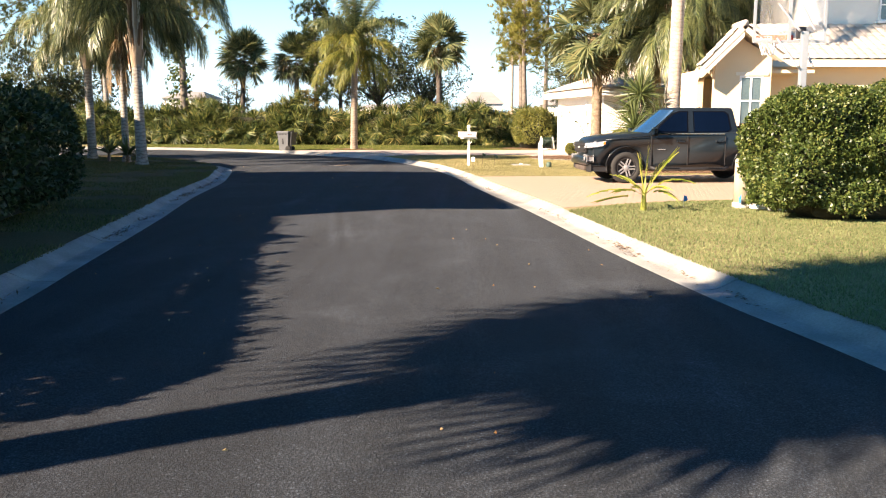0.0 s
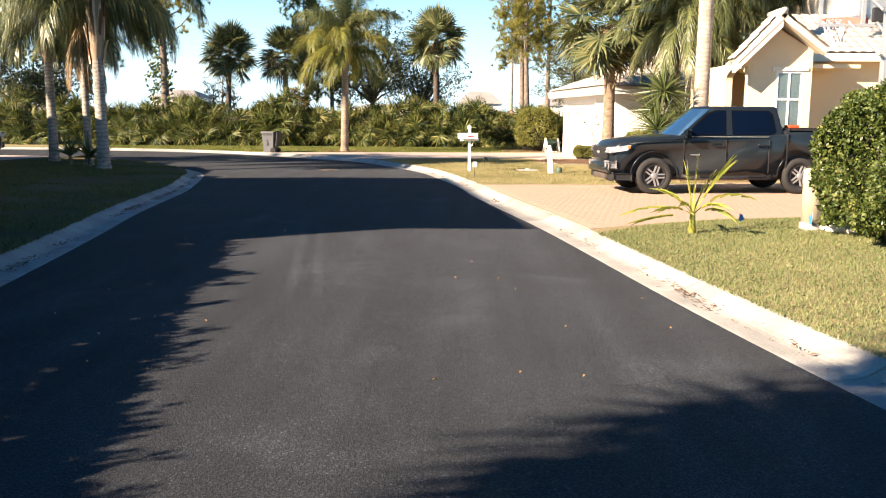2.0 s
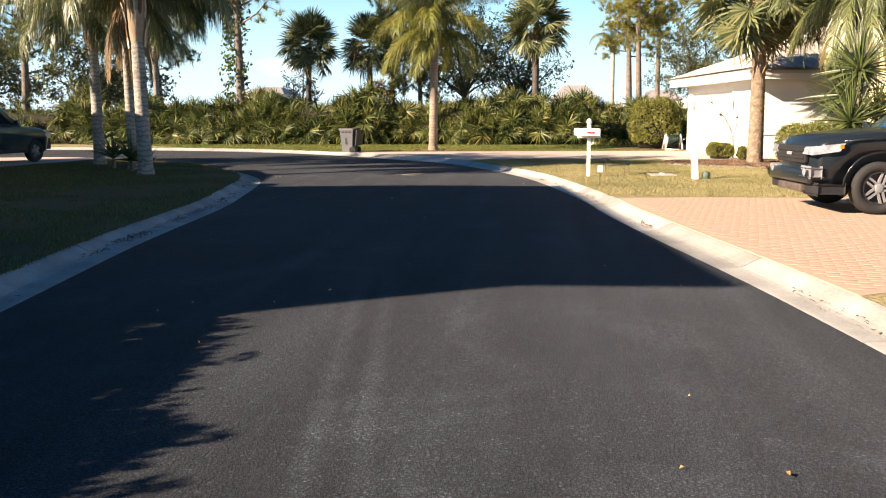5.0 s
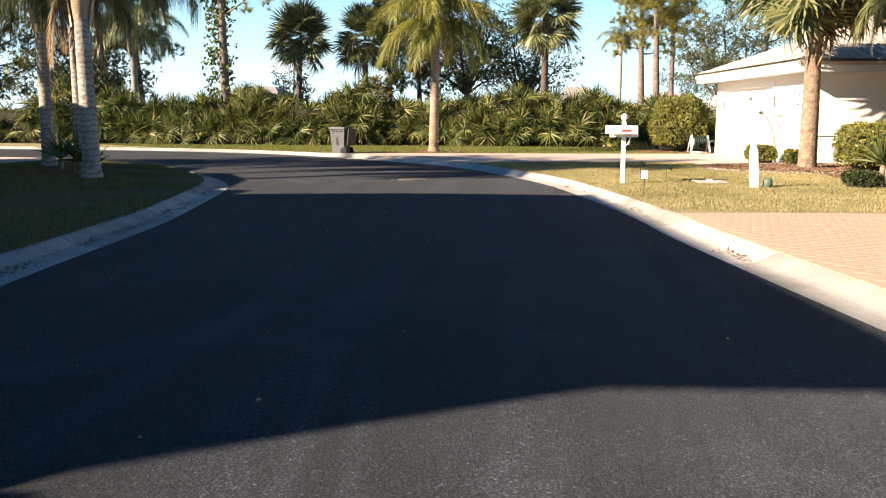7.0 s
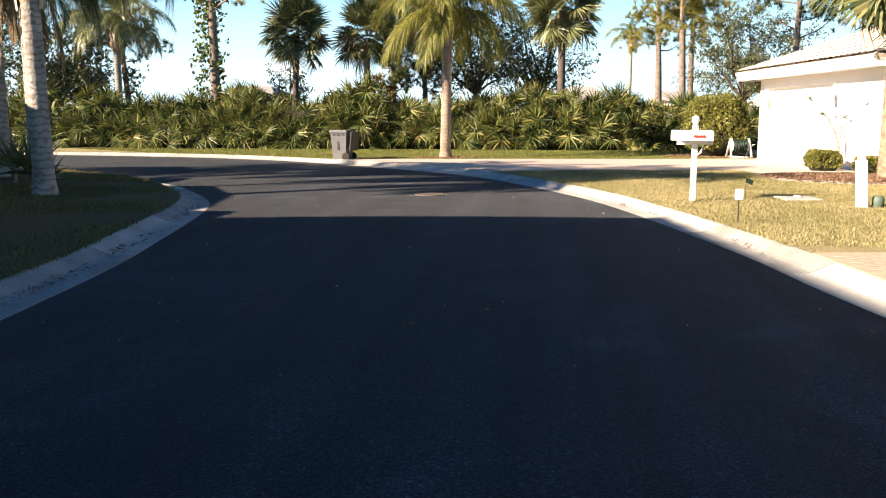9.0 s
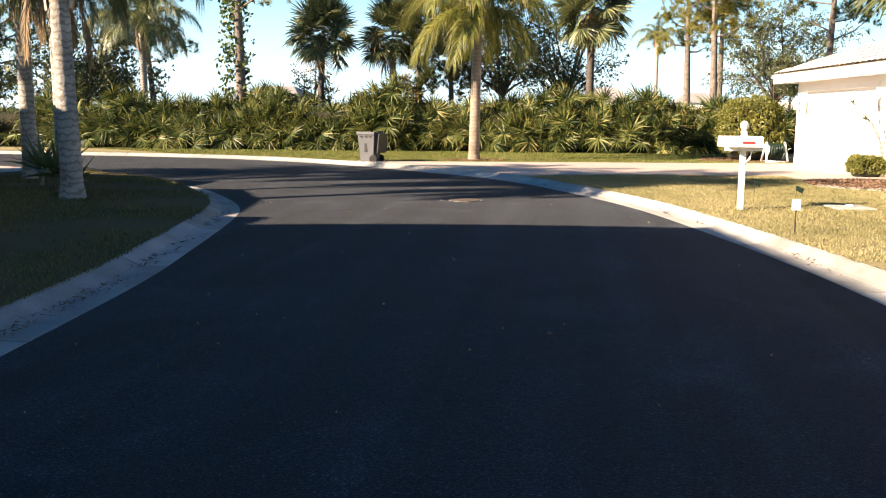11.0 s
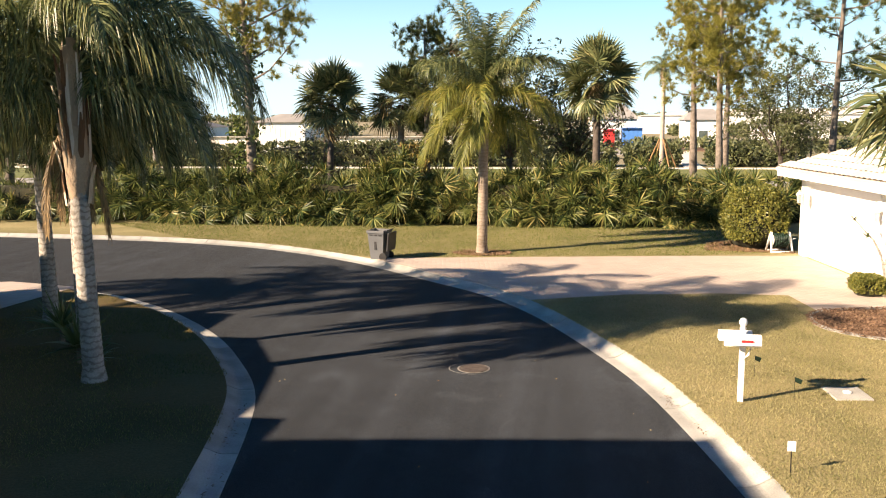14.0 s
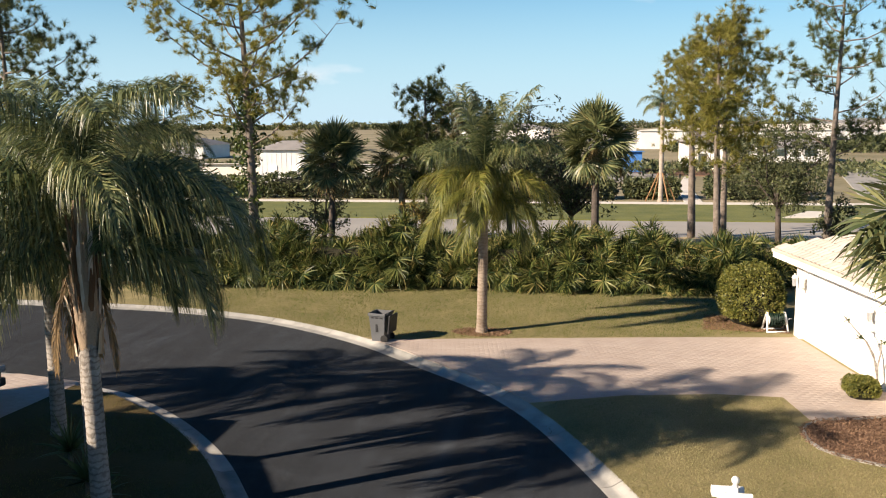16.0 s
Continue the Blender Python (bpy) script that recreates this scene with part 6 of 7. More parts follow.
wall(C, GX0 + 0.2, 12.0, 31.6, 31.8, -0.1, 3.2, "cream_wall", label="shaded porch back wall")
wall(C, GX0 + 0.2, 12.0, 27.45, 31.6, 3.12, 3.22, "cream_wall", "porch_ceiling", "porch ceiling")
wall(C, GX0, 24, 33.0, 33.25, -0.1, 3.45, "cream_wall", label="cream stucco rear wall")
WX0, WX1 = 9.68, 10.40
for x0, x1, z0, z1 in ((GX0, WX0, -0.1, 3.2), (WX1, GX1, -0.1, 3.2), (WX0, WX1, -0.1, 1.15), (WX0, WX1, 3.03, 3.2)):
    wall(C, x0, x1, 27.2, 27.44, z0, z1, "cream_wall", label="cream stucco bay wall")
GZ = [(GX0, 3.2), (GX1, 3.2), (GX1, 3.56), (GC, 4.2), (GX0, 3.46)]
part("gable", Geo().add([(x, y, z) for y in (27.2, 27.44) for x, z in GZ], [(0, 1, 2, 3, 4), (9, 8, 7, 6, 5)] + [(i, i + 5, (i + 1) % 5 + 5, (i + 1) % 5) for i in range(5)]), M["cream_wall"], C, "cream gable peak")
window(C, pose(WX0, 27.26, 1.15), WX1 - WX0, 1.88, "tall white-framed window", bar=0.6)
RIGHT_Z = 3.60
for prof in ([(GC - GH, 2.95), (GC - GH, 3.26), (GC, 4.46), (GC, 4.12)], [(GC + 0.002, 4.30), (GC + 0.002, 4.46), (GC + GH, RIGHT_Z - 0.04), (GC + GH, RIGHT_Z - 0.18)]):
    gv = [(x, y, z) for y in (26.62, 26.9) for x, z in prof]
    part("bargeboard", Geo().add(gv, [(0, 1, 2, 3), (7, 6, 5, 4)] + [(i, i + 4, (i + 1) % 4 + 4, (i + 1) % 4) for i in range(4)]), M["trim"], C, "cream bargeboard")
tiled_plane(C, (GC - GH - 0.06, 27.2, 3.30), (GC - GH - 0.06, 26.6, 3.30), (GC, 26.6, 4.54), (GC, 27.6, 4.54))
tiled_plane(C, (GC + GH + 0.06, 26.6, RIGHT_Z), (GC + GH + 0.06, 28.7, RIGHT_Z), (GC, 27.6, 4.54), (GC, 26.6, 4.54))
part("peak_block", Geo().box(GC - 0.10, GC + 0.10, 26.61, 26.92, 4.36, 4.56, bevel=0.02), M["trim"], C, "cream block under the ridge tile")
part("ridge_cap", Geo().tube([(GC, 26.56, 4.53), (GC, 27.7, 4.53)], 0.085, 10), M["tile"], C, "rounded ridge tile", True)
part("gable_back", Geo().add([(GC - GH, 27.45, 3.2), (GC + GH, 27.45, 3.2), (GC, 27.45, 4.4), (GC - GH, 27.6, 3.2), (GC + GH, 27.6, 3.2), (GC, 27.6, 4.4)],
                             [(0, 1, 2), (5, 4, 3), (0, 3, 4, 1), (1, 4, 5, 2), (2, 5, 3, 0)]), M["cream_wall"], C, "cream rear gable")
tiled_plane(C, (10.9, FY - 0.6, 3.62), (24.6, FY - 0.6, 3.62), (24.6, 31.45, 4.98), (10.85, 31.45, 4.98))
wall(C, 13.0, 24, 31.5, 31.75, 4.3, 7.2, "white_wall", label="white upper storey wall")
wall(C, 13.0, 13.25, 31.75, 36, 4.3, 7.2, "white_wall")
window(C, pose(15.6, 31.49, 5.1), 1.3, 1.3)
tiled_plane(C, (12.5, 30.9, 7.2), (24.6, 30.9, 7.2), (22, 34.5, 8.6), (15.5, 34.5, 8.6))
tiled_plane(C, (12.5, 37, 7.2), (12.5, 30.9, 7.2), (15.5, 34.5, 8.6), (15.5, 34.6, 8.6))
part("fascia", Geo().box(10.9, 24.6, FY - 0.62, FY - 0.56, 3.38, 3.60), M["trim"], C, "cream eaves board")
part("soffit", Geo().box(10.9, 24.6, FY - 0.55, FY + 0.0, 3.46, 3.5), M["trim"], C, "shaded soffit")
wall(C, 11.3, 24, FY + 0.25, 36, 3.45, 3.6, "cream_wall", "ceiling_slab", "flat slab under the roof")

# ---------------------------------------------------------------- basketball hoop
B = empty("basketball_hoop", pose(7.66, 16.7, Z_LAWN), "adjustable basketball hoop with clear backboard and orange rim", "basketball hoop")
part("pole", Geo().box(-0.06, 0.06, -0.06, 0.06, -0.05, 3.2, bevel=0.012), M["grey_metal"], B, "square grey pole")
part("base_plate", Geo().box(-0.2, 0.2, -0.2, 0.2, -0.01, 0.03), M["grey_metal"], B)
for z in (2.55, 3.2):
    for s in (-0.14, 0.14):
        part("arm", Geo().tube([(s, -0.12, z), (0.10 + s * 1.6, 1.1, z + 0.62)], 0.022, 6), M["grey_metal"], B, "grey lift arm")
bb = new("backboard")
bb.parent = B
bb.matrix_basis = pose(0.12, 0.0, 0.14) @ Matrix.Diagonal((0.93, 1, 1, 1))
for x0, x1, z0, z1 in ((-0.76, 0.76, 2.95, 3.0), (-0.76, 0.76, 3.98, 4.03), (-0.76, -0.71, 3.0, 3.98), (0.71, 0.76, 3.0, 3.98), (-0.03, 0.03, 3.0, 3.98)):
    part("board_frame", Geo().box(x0, x1, 1.12, 1.17, z0, z1), M["grey_metal"], bb)
gm = bpy.data.materials.new("clear acrylic")
gm.use_nodes = True
gn = gm.node_tree.nodes
gt, gmix = gn.new("ShaderNodeBsdfTransparent"), gn.new("ShaderNodeMixShader")
gmix.inputs["Fac"].default_value = 0.08
gn["Principled BSDF"].inputs["Roughness"].default_value = 0.1
gm.node_tree.links.new(gt.outputs["BSDF"], gmix.inputs[1])
gm.node_tree.links.new(gn["Principled BSDF"].outputs["BSDF"], gmix.inputs[2])
gm.node_tree.links.new(gmix.outputs["Shader"], gn["Material Output"].inputs["Surface"])
gm.node_tree.nodes["Principled BSDF"].inputs["IOR"].default_value = 1.1
acr = part("board_sheet", Geo().box(-0.71, 0.71, 1.175, 1.185, 3.0, 3.98), gm, bb, "clear acrylic sheet")
acr.visible_shadow = False
part("pad", Geo().box(0.12, 0.32, 1.05, 1.11, 3.02, 3.25, bevel=0.02), M["bin_dark"], bb, "black box on the board back")
ring = [(0.225 * math.cos(a * math.pi / 12) - 0.16, 1.50 + 0.225 * math.sin(a * math.pi / 12), 3.24) for a in range(25)]
rim = part("rim", Geo().tube(ring, 0.014, 6, False), M["orange"], B, "orange steel rim")
part("rim_bracket", Geo().box(-0.16, 0.22, 1.19, 1.30, 3.12, 3.24), M["orange"], rim)
net = Geo()
for k in range(12):
    for s in (1, -1):
        pts = []
        for j in range(6):
            a = (k + s * j * 0.5) * math.pi / 6
            r = 0.22 - 0.022 * j
            pts.append((r * math.cos(a) - 0.16, 1.5 + r * math.sin(a), 3.23 - 0.07 * j))
        net.tube(pts, 0.006, 4, False)
part("net", net, M["net"], rim, "white knotted net")

# ---------------------------------------------------------------- small things on the lawns
Mb = empty("mailbox", pose(1.49, 29.85, Z_LAWN, 0, 0, 0), "two white mailboxes on a white post", "mailbox")
part("post", Geo().box(-0.042, 0.042, -0.042, 0.042, -0.1, 1.2, bevel=0.008), M["white_paint"], Mb, "square white post")
part("finial", Geo().lathe([(0.045, 1.2), (0.055, 1.22), (0.03, 1.24), (0.062, 1.29), (0.066, 1.325), (0.05, 1.365), (0.01, 1.385)], 14), M["white_paint"], Mb, "ball finial", True)
part("cross_arm", Geo().box(-0.28, 0.28, -0.04, 0.04, 0.92, 0.98), M["white_paint"], Mb)
part("brace", Geo().tube([(0, -0.06, 0.72), (0.09, -0.06, 0.8), (0.12, -0.06, 0.92)], 0.02, 6), M["white_paint"], Mb, "curved white brace")
for x, y in ((0.0, -0.14), (-0.09, 0.14)):
    prof = [(-0.085, 0), (0.085, 0), (0.085, 0.09), (0.06, 0.145), (0.0, 0.165), (-0.06, 0.145), (-0.085, 0.09)]
    bx = part("box", Geo().prism(prof, -0.25, 0.25, Matrix.Translation((x, y, 0.985)) @ pose(0, 0, 0, 90, 0, 90)), M["white_paint"], Mb, "white mailbox body with arched top")
    part("door", Geo().prism([(u * 1.04, w * 1.02 + 0.001) for u, w in prof], -0.265, -0.252, Matrix.Translation((x, y, 0.985)) @ pose(0, 0, 0, 90, 0, 90)), M["white_paint"], bx)
    part("flag", Geo().box(x - 0.06, x + 0.12, y - 0.100, y - 0.089, 1.04, 1.075), M["red"], bx, "small red flag")

P = empty("white_post", pose(3.9, 29.16, Z_LAWN, 0, -4, 0), "leaning white post with plain sleeve on the lawn", "post")
part("sleeve", Geo().box(-0.07, 0.07, -0.07, 0.07, -0.06, 0.72, bevel=0.012), M["white_paint"], P)
part("cap", Geo().box(-0.05, 0.05, -0.05, 0.05, 0.72, 0.82, bevel=0.01), M["white_paint"], P)
G = empty("green_valve_box", pose(4.15, 29.2, Z_LAWN), "small green utility box beside the white post", "utility box")
part("shell", Geo().lathe([(0.09, -0.02), (0.09, 0.12), (0.07, 0.17), (0.02, 0.18)], 12), M["hose"], G, "", True)

S = empty("lawn_sign", pose(1.63, 26.98, Z_LAWN), "small white lawn sign on a wire stake", "sign")
part("stake", Geo().tube([(0, 0, -0.05), (0, 0, 0.3)], 0.008, 6), M["black_metal"], S, "thin dark stake")
part("plate", Geo().box(-0.052, 0.052, -0.006, 0.006, 0.29, 0.425, bevel=0.003), M["white_paint"], S, "blank white plate")

slab_ = empty("utility_slab", pose(3.3, 30.45, Z_LAWN, 0, 0, 6), "flat concrete utility slab with a small cap in the grass", "slab")
part("slab", Geo().box(-0.3, 0.3, -0.33, 0.33, -0.04, 0.03, bevel=0.012), M["concrete"], slab_)
part("cap", Geo().lathe([(0.07, 0.03), (0.07, 0.05), (0.05, 0.06)], 12), M["white_paint"], slab_)
mark_leaf = [(1.98, 31.3, 5.0), (2.37, 30.06, -8.0)]
for x, y, a in mark_leaf:
    f_ = empty("marker_flag", pose(x, y, Z_LAWN, 0, 0, a), "small dark green marker flag in the lawn", "flag", "marker flags")
    part("wire", Geo().tube([(0, 0, -0.03), (0, 0, 0.38)], 0.004, 5), M["black_metal"], f_)
    part("cloth", Geo().add([(0, 0, 0.30), (0.10, 0.03, 0.25), (0.12, 0.02, 0.33), (0, 0, 0.38), (0, 0.004, 0.30), (0.10, 0.034, 0.25), (0.12, 0.024, 0.33), (0, 0.004, 0.38)],
                            [(0, 1, 2, 3), (7, 6, 5, 4), (0, 4, 5, 1), (1, 5, 6, 2), (2, 6, 7, 3), (3, 7, 4, 0)]), M["green_plastic"], f_)

# beige cable pedestal and its litter
K = empty("cable_pedestal", pose(6.49, 16.1, Z_LAWN), "beige round cable pedestal beside the hedge", "utility pedestal")
part("shell", Geo().lathe([(0.15, 0.1), (0.15, 0.84), (0.14, 0.885), (0.10, 0.90)], 20), M["beige_plastic"], K, "beige plastic sleeve", True)
part("foot", Geo().lathe([(0.17, -0.05), (0.17, 0.10), (0.13, 0.12)], 20), M["concrete"], K, "pale collar", True)
for x, y, a in ((5.45, 16.15, 30), (6.4, 15.85, 80), (6.95, 15.55, 10)):
    f_ = empty("blue_marker_flag", pose(x, y, Z_LAWN, 0, 0, a), "small bright blue marker flag in the grass", "flag", "blue flags")
    part("wire", Geo().tube([(0, 0, -0.03), (0, 0, 0.28)], 0.003, 5), M["grey_metal"], f_)
    part("cloth", Geo().add([(0, 0, 0.12), (0.05, 0.02, 0.10), (0.11, 0.0, 0.13), (0.09, 0.03, 0.21), (0.04, 0.02, 0.20), (0, 0, 0.26),
                             (0, 0.006, 0.12), (0.05, 0.026, 0.10), (0.11, 0.006, 0.13), (0.09, 0.036, 0.21), (0.04, 0.026, 0.20), (0, 0.006, 0.26)],
                            [(0, 1, 4, 5), (1, 2, 3, 4), (11, 10, 7, 6), (10, 9, 8, 7), (0, 6, 7, 1), (1, 7, 8, 2), (2, 8, 9, 3), (3, 9, 10, 4), (4, 10, 11, 5), (5, 11, 6, 0)]), M["blue_flag"], f_)
W = empty("white_sack", pose(6.95, 15.75, Z_LAWN, 0, 0, -25), "crumpled white sack lying by the hedge", "sack")
bm = bmesh.new()
bmesh.ops.create_icosphere(bm, subdivisions=3, radius=1.0)
for p in bm.verts:
    q = p.co.copy()
    p.co = Vector((q.x * 0.42, q.y * 0.2, max(-0.02, q.z * 0.09 + 0.05))) * (1 + 0.25 * noise.noise(q * 2.5))
part("sack", Geo().take(bm), M["white_paint"], W, "", True)

# wheeled bin at the driveway mouth
Wb = empty("wheelie_bin", pose(-7.62, 43.32, 0.08, 0, 0, -12), "grey wheeled rubbish bin with lid hanging open", "rubbish bin")


def taper(b, t, z0, z1, bevel=0.02):
    bm = bmesh.new()
    lo = [bm.verts.new((x, y, z0)) for x, y in ((-b[0], -b[1]), (b[0], -b[1]), (b[0], b[1]), (-b[0], b[1]))]
    hi = [bm.verts.new((x, y, z1)) for x, y in ((-t[0], -t[1]), (t[0], -t[1]), (t[0], t[1]), (-t[0], t[1]))]
    bm.faces.new(lo[::-1])
    for i in range(4):
        bm.faces.new((lo[i], lo[(i + 1) % 4], hi[(i + 1) % 4], hi[i]))
    ins = [bm.verts.new((p.co.x * 0.92, p.co.y * 0.92, z1)) for p in hi]
    dn = [bm.verts.new((p.co.x * 0.8, p.co.y * 0.8, z0 + 0.3)) for p in hi]
    for i in range(4):
        bm.faces.new((hi[i], hi[(i + 1) % 4], ins[(i + 1) % 4], ins[i]))
        bm.faces.new((ins[i], ins[(i + 1) % 4], dn[(i + 1) % 4], dn[i]))
    bm.faces.new(dn)
    return Geo().take(bm)


part("tub", taper((0.22, 0.25), (0.29, 0.33), 0.04, 0.98), M["bin_grey"], Wb, "tapered grey plastic tub")
part("rim", Geo().box(-0.31, 0.31, -0.36, -0.325, 0.90, 0.99, bevel=0.01).box(-0.31, -0.28, -0.325, 0.35, 0.90, 0.99).box(0.28, 0.31, -0.325, 0.35, 0.90, 0.99), M["bin_grey"], Wb)
part("lid", Geo().box(0.33, 0.38, -0.31, 0.33, 0.36, 0.97, pose(0, 0, 0, 0, 6, 0), 0.015), M["bin_dark"], Wb, "dark lid hanging behind")
part("handle", Geo().tube([(0.32, -0.25, 0.95), (0.38, -0.25, 1.0), (0.38, 0.25, 1.0), (0.32, 0.25, 0.95)], 0.018, 6), M["bin_dark"], Wb)
for x in (-0.16, 0.0, 0.16):
    part("moulded_bar", Geo().box(x - 0.05, x + 0.05, -0.335, -0.31, 0.82, 0.86), M["bin_dark"], Wb, "short dark moulded bar")
part("grip_recess", Geo().box(-0.06, 0.02, -0.30, -0.27, 0.36, 0.62), M["bin_dark"], Wb, "dark moulded recess")
for s in (-1, 1):
    part("wheel", Geo().lathe([(0.05, -0.03), (0.13, -0.03), (0.13, 0.03), (0.05, 0.03)], 18, pose(0.24, s * 0.27, 0.13, 90, 0, 0)), M["rubber"], Wb, "black wheel")

# hose reel, manhole, edging, frangipani
R_ = empty("hose_reel", pose(5.55, 46.2, Z_LAWN, 0, 0, 8), "white hose reel cart with coiled green hose", "hose reel")
for s in (-1, 1):
    part("side_frame", Geo().tube([(s * 0.36, -0.26, 0.0), (s * 0.30, -0.05, 0.66), (s * 0.30, 0.05, 0.66), (s * 0.36, 0.26, 0.0)], 0.035, 6), M["white_paint"], R_, "white side frame", True)
    part("side_disc", Geo().lathe([(0.02, -0.012), (0.19, -0.012), (0.19, 0.012), (0.02, 0.012)], 18, pose(s * 0.26, 0, 0.40, 0, 90, 0)), M["white_paint"], R_, "white drum cheek")
for y in (-0.25, 0.25):
    part("base_bar", Geo().tube([(-0.36, y, 0.03), (0.36, y, 0.03)], 0.03, 6), M["white_paint"], R_, "", True)
coil = [(-0.22 + 0.44 * k / 200, (0.22 + 0.02 * math.sin(k * 0.7)) * math.cos(k * 0.52), 0.40 + (0.22 + 0.02 * math.sin(k * 0.7)) * math.sin(k * 0.52)) for k in range(201)]
part("hose", Geo().tube(coil, 0.022, 6), M["green_plastic"], R_, "coiled green hose", True)
part("crank", Geo().tube([(0.30, 0, 0.40), (0.42, 0, 0.40), (0.42, -0.12, 0.46), (0.50, -0.12, 0.46)], 0.014, 6), M["white_paint"], R_, "", True)

Mh = empty("manhole_cover", pose(-3.05, 31.4, 0.034) @ Matrix.Diagonal((0.76, 0.76, 1.0, 1.0)), "round iron manhole cover set in the asphalt", "manhole cover", kind="structure")
part("frame", Geo().lathe([(0.36, 0.0), (0.36, 0.014), (0.32, 0.014), (0.32, 0.0)], 36), M["iron"], Mh, "worn iron ring")
part("lid", Geo().lathe([(0.31, -0.01), (0.31, 0.010), (0.29, 0.012)], 36), M["iron"], Mh, "cast iron lid")
part("paint_ring", Geo().lathe([(0.40, 0.002), (0.40, 0.004), (0.375, 0.004), (0.375, 0.002)], 40), M["road2"], Mh, "faint pale paint ring")
arc_ = [(0.62 * math.cos(a * 0.1 + 2.4), 0.5 * math.sin(a * 0.1 + 2.4)) for a in range(26)]
part("paint_arc", Geo().add([(x * q, y * q, 0.0035) for q in (1.0, 0.965) for x, y in arc_], [(i, i + 1, 27 + i, 26 + i) for i in range(25)]), M["road2"], Mh, "faint pale paint arc")
for k in range(4):
    part("rib", Geo().box(-0.24 + 0.02 * abs(k - 1.5) * 2, 0.24 - 0.02 * abs(k - 1.5) * 2, -0.2 + k * 0.12, -0.17 + k * 0.12, 0.011, 0.016), M["iron"], Mh)

bed = smooth_line([(9.0, 33.6), (6.6, 33.75), (5.3, 34.15), (4.55, 34.6), (4.1, 35.2), (4.12, 36.2), (4.6, 36.85), (5.6, 37.1), (6.4, 37.4), (7.1, 37.8)], 0.4)
slab("mulch_bed", [tuple(p) for p in bed] + [(12, 37.8), (12, 33.6)], 0.0, Z_LAWN + 0.03, M["mulch"], "red-brown mulch bed with curved edging", "flower bed")
E_ = empty("bed_edging", Matrix(), "pale concrete edging stones round the mulch bed", "edging", kind="structure")
for i in range(len(bed) - 1):
    a, b_ = Vector((*bed[i], 0)), Vector((*bed[i + 1], 0))
    ang = math.degrees(math.atan2(b_.y - a.y, b_.x - a.x))
    part("edging_stone", Geo().box(0.002, (b_ - a).length - 0.002, -0.04, 0.04, Z_LAWN - 0.04, Z_LAWN + 0.05, pose(a.x, a.y, 0, 0, 0, ang), 0.015), M["concrete"], E_)
slab("house_bed", [(6.3, 26.3), (9.2, 26.3), (9.2, 33.3), (6.3, 33.3)], 0.0, Z_LAWN + 0.025, M["mulch"], "mulch bed in front of the cream house", "flower bed")
slab("palm_bed", [(-4.4 + 1.0 * math.cos(a * 0.4189), 44.75 + 0.6 * math.sin(a * 0.4189)) for a in range(15)], 0.0, Z_LAWN + 0.012, M["straw"], "dry brown litter round the palm foot", "flower bed")
slab("bush_bed", [(3.2, 46.2), (6.0, 45.9), (6.1, 48.6), (3.6, 48.4)], 0.0, Z_LAWN + 0.012, M["straw"], "brown litter under the bush", "flower bed")



def chips(poly, n, z, seed):
    """Loose bark chips strewn over a bed."""
    r = np.random.default_rng(seed)
    q = np.array(poly)
    P = r.uniform(q.min(0), q.max(0), (n * 2, 2))
    P = P[inside(poly, P)][:n]
    k = len(P)
    v = np.array([(-0.04, -0.011, 0), (0.04, -0.008, 0), (0.035, 0.011, 0.006), (-0.04, 0.01, 0.004)])
    a, b_ = scatter(v, np.array([(0, 1, 2, 3)]), turns(r.uniform(0, 6.28, k), r.normal(0, 0.5, k), r.normal(0, 0.5, k)), np.c_[P, z + r.uniform(0, 0.03, k)], r.uniform(0.35, 1.05, k))
    tagged(part("bark_chips", bulk("bark_chips", a, b_, M["chip"]), None), "loose brown bark chips strewn on a bed", "mulch", kind="stuff")


chips([tuple(p) for p in offset(bed, -0.1)] + [(9, 37.6), (9, 33.7)], 24000, Z_LAWN + 0.03, 1)
chips([(6.35, 26.35), (9.2, 26.35), (9.2, 33.2), (6.35, 33.2)], 9000, Z_LAWN + 0.025, 2)
chips([(-4.4 + 1.05 * math.cos(a * 0.4189), 44.75 + 0.65 * math.sin(a * 0.4189)) for a in range(15)], 1800, Z_LAWN + 0.012, 3)
chips([(3.1, 46.1), (6.0, 45.8), (6.1, 48.6), (3.5, 48.5)], 4500, Z_LAWN + 0.012, 4)

Fr = empty("frangipani", pose(6.72, 39.5, Z_LAWN), "thin bare-limbed shrub with few leaves against the garage", "shrub")
g = Geo()
tips = []
for a_, b_, d in (((0.0, 0.0, 0.7), (-0.30, 0.1, 1.35), (-0.78, 0.3, 1.92)), ((0.0, 0.0, 0.7), (0.05, -0.05, 1.1), (0.02, -0.1, 1.42)), ((-0.1, 0.05, 1.0), (-0.28, 0.1, 1.36), (-0.52, 0.1, 1.5))):
    g.tube([(0, 0, -0.05), (0.02, 0, 0.35), a_, b_, d], [0.035, 0.03, 0.026, 0.02, 0.014], 6)
    tips.append(d)
part("stem", g, M["bark_grey"], Fr, "thin grey forked stems", True)
rr = random.Random(12)
for d in tips:
    for i in range(13):
        a_ = i * 2.4
        v, f = strip(Vector(d) - Vector((-0.02, 0.015, 0.03)) * (i % 5), (math.cos(a_), math.sin(a_), 1.1 - 0.1 * i), (-math.sin(a_), math.cos(a_), 0), rr.uniform(0.16, 0.26), 0.05, 0.6, 3)
        part("leaf", Geo().add(v, f), M["yucca"], Fr)

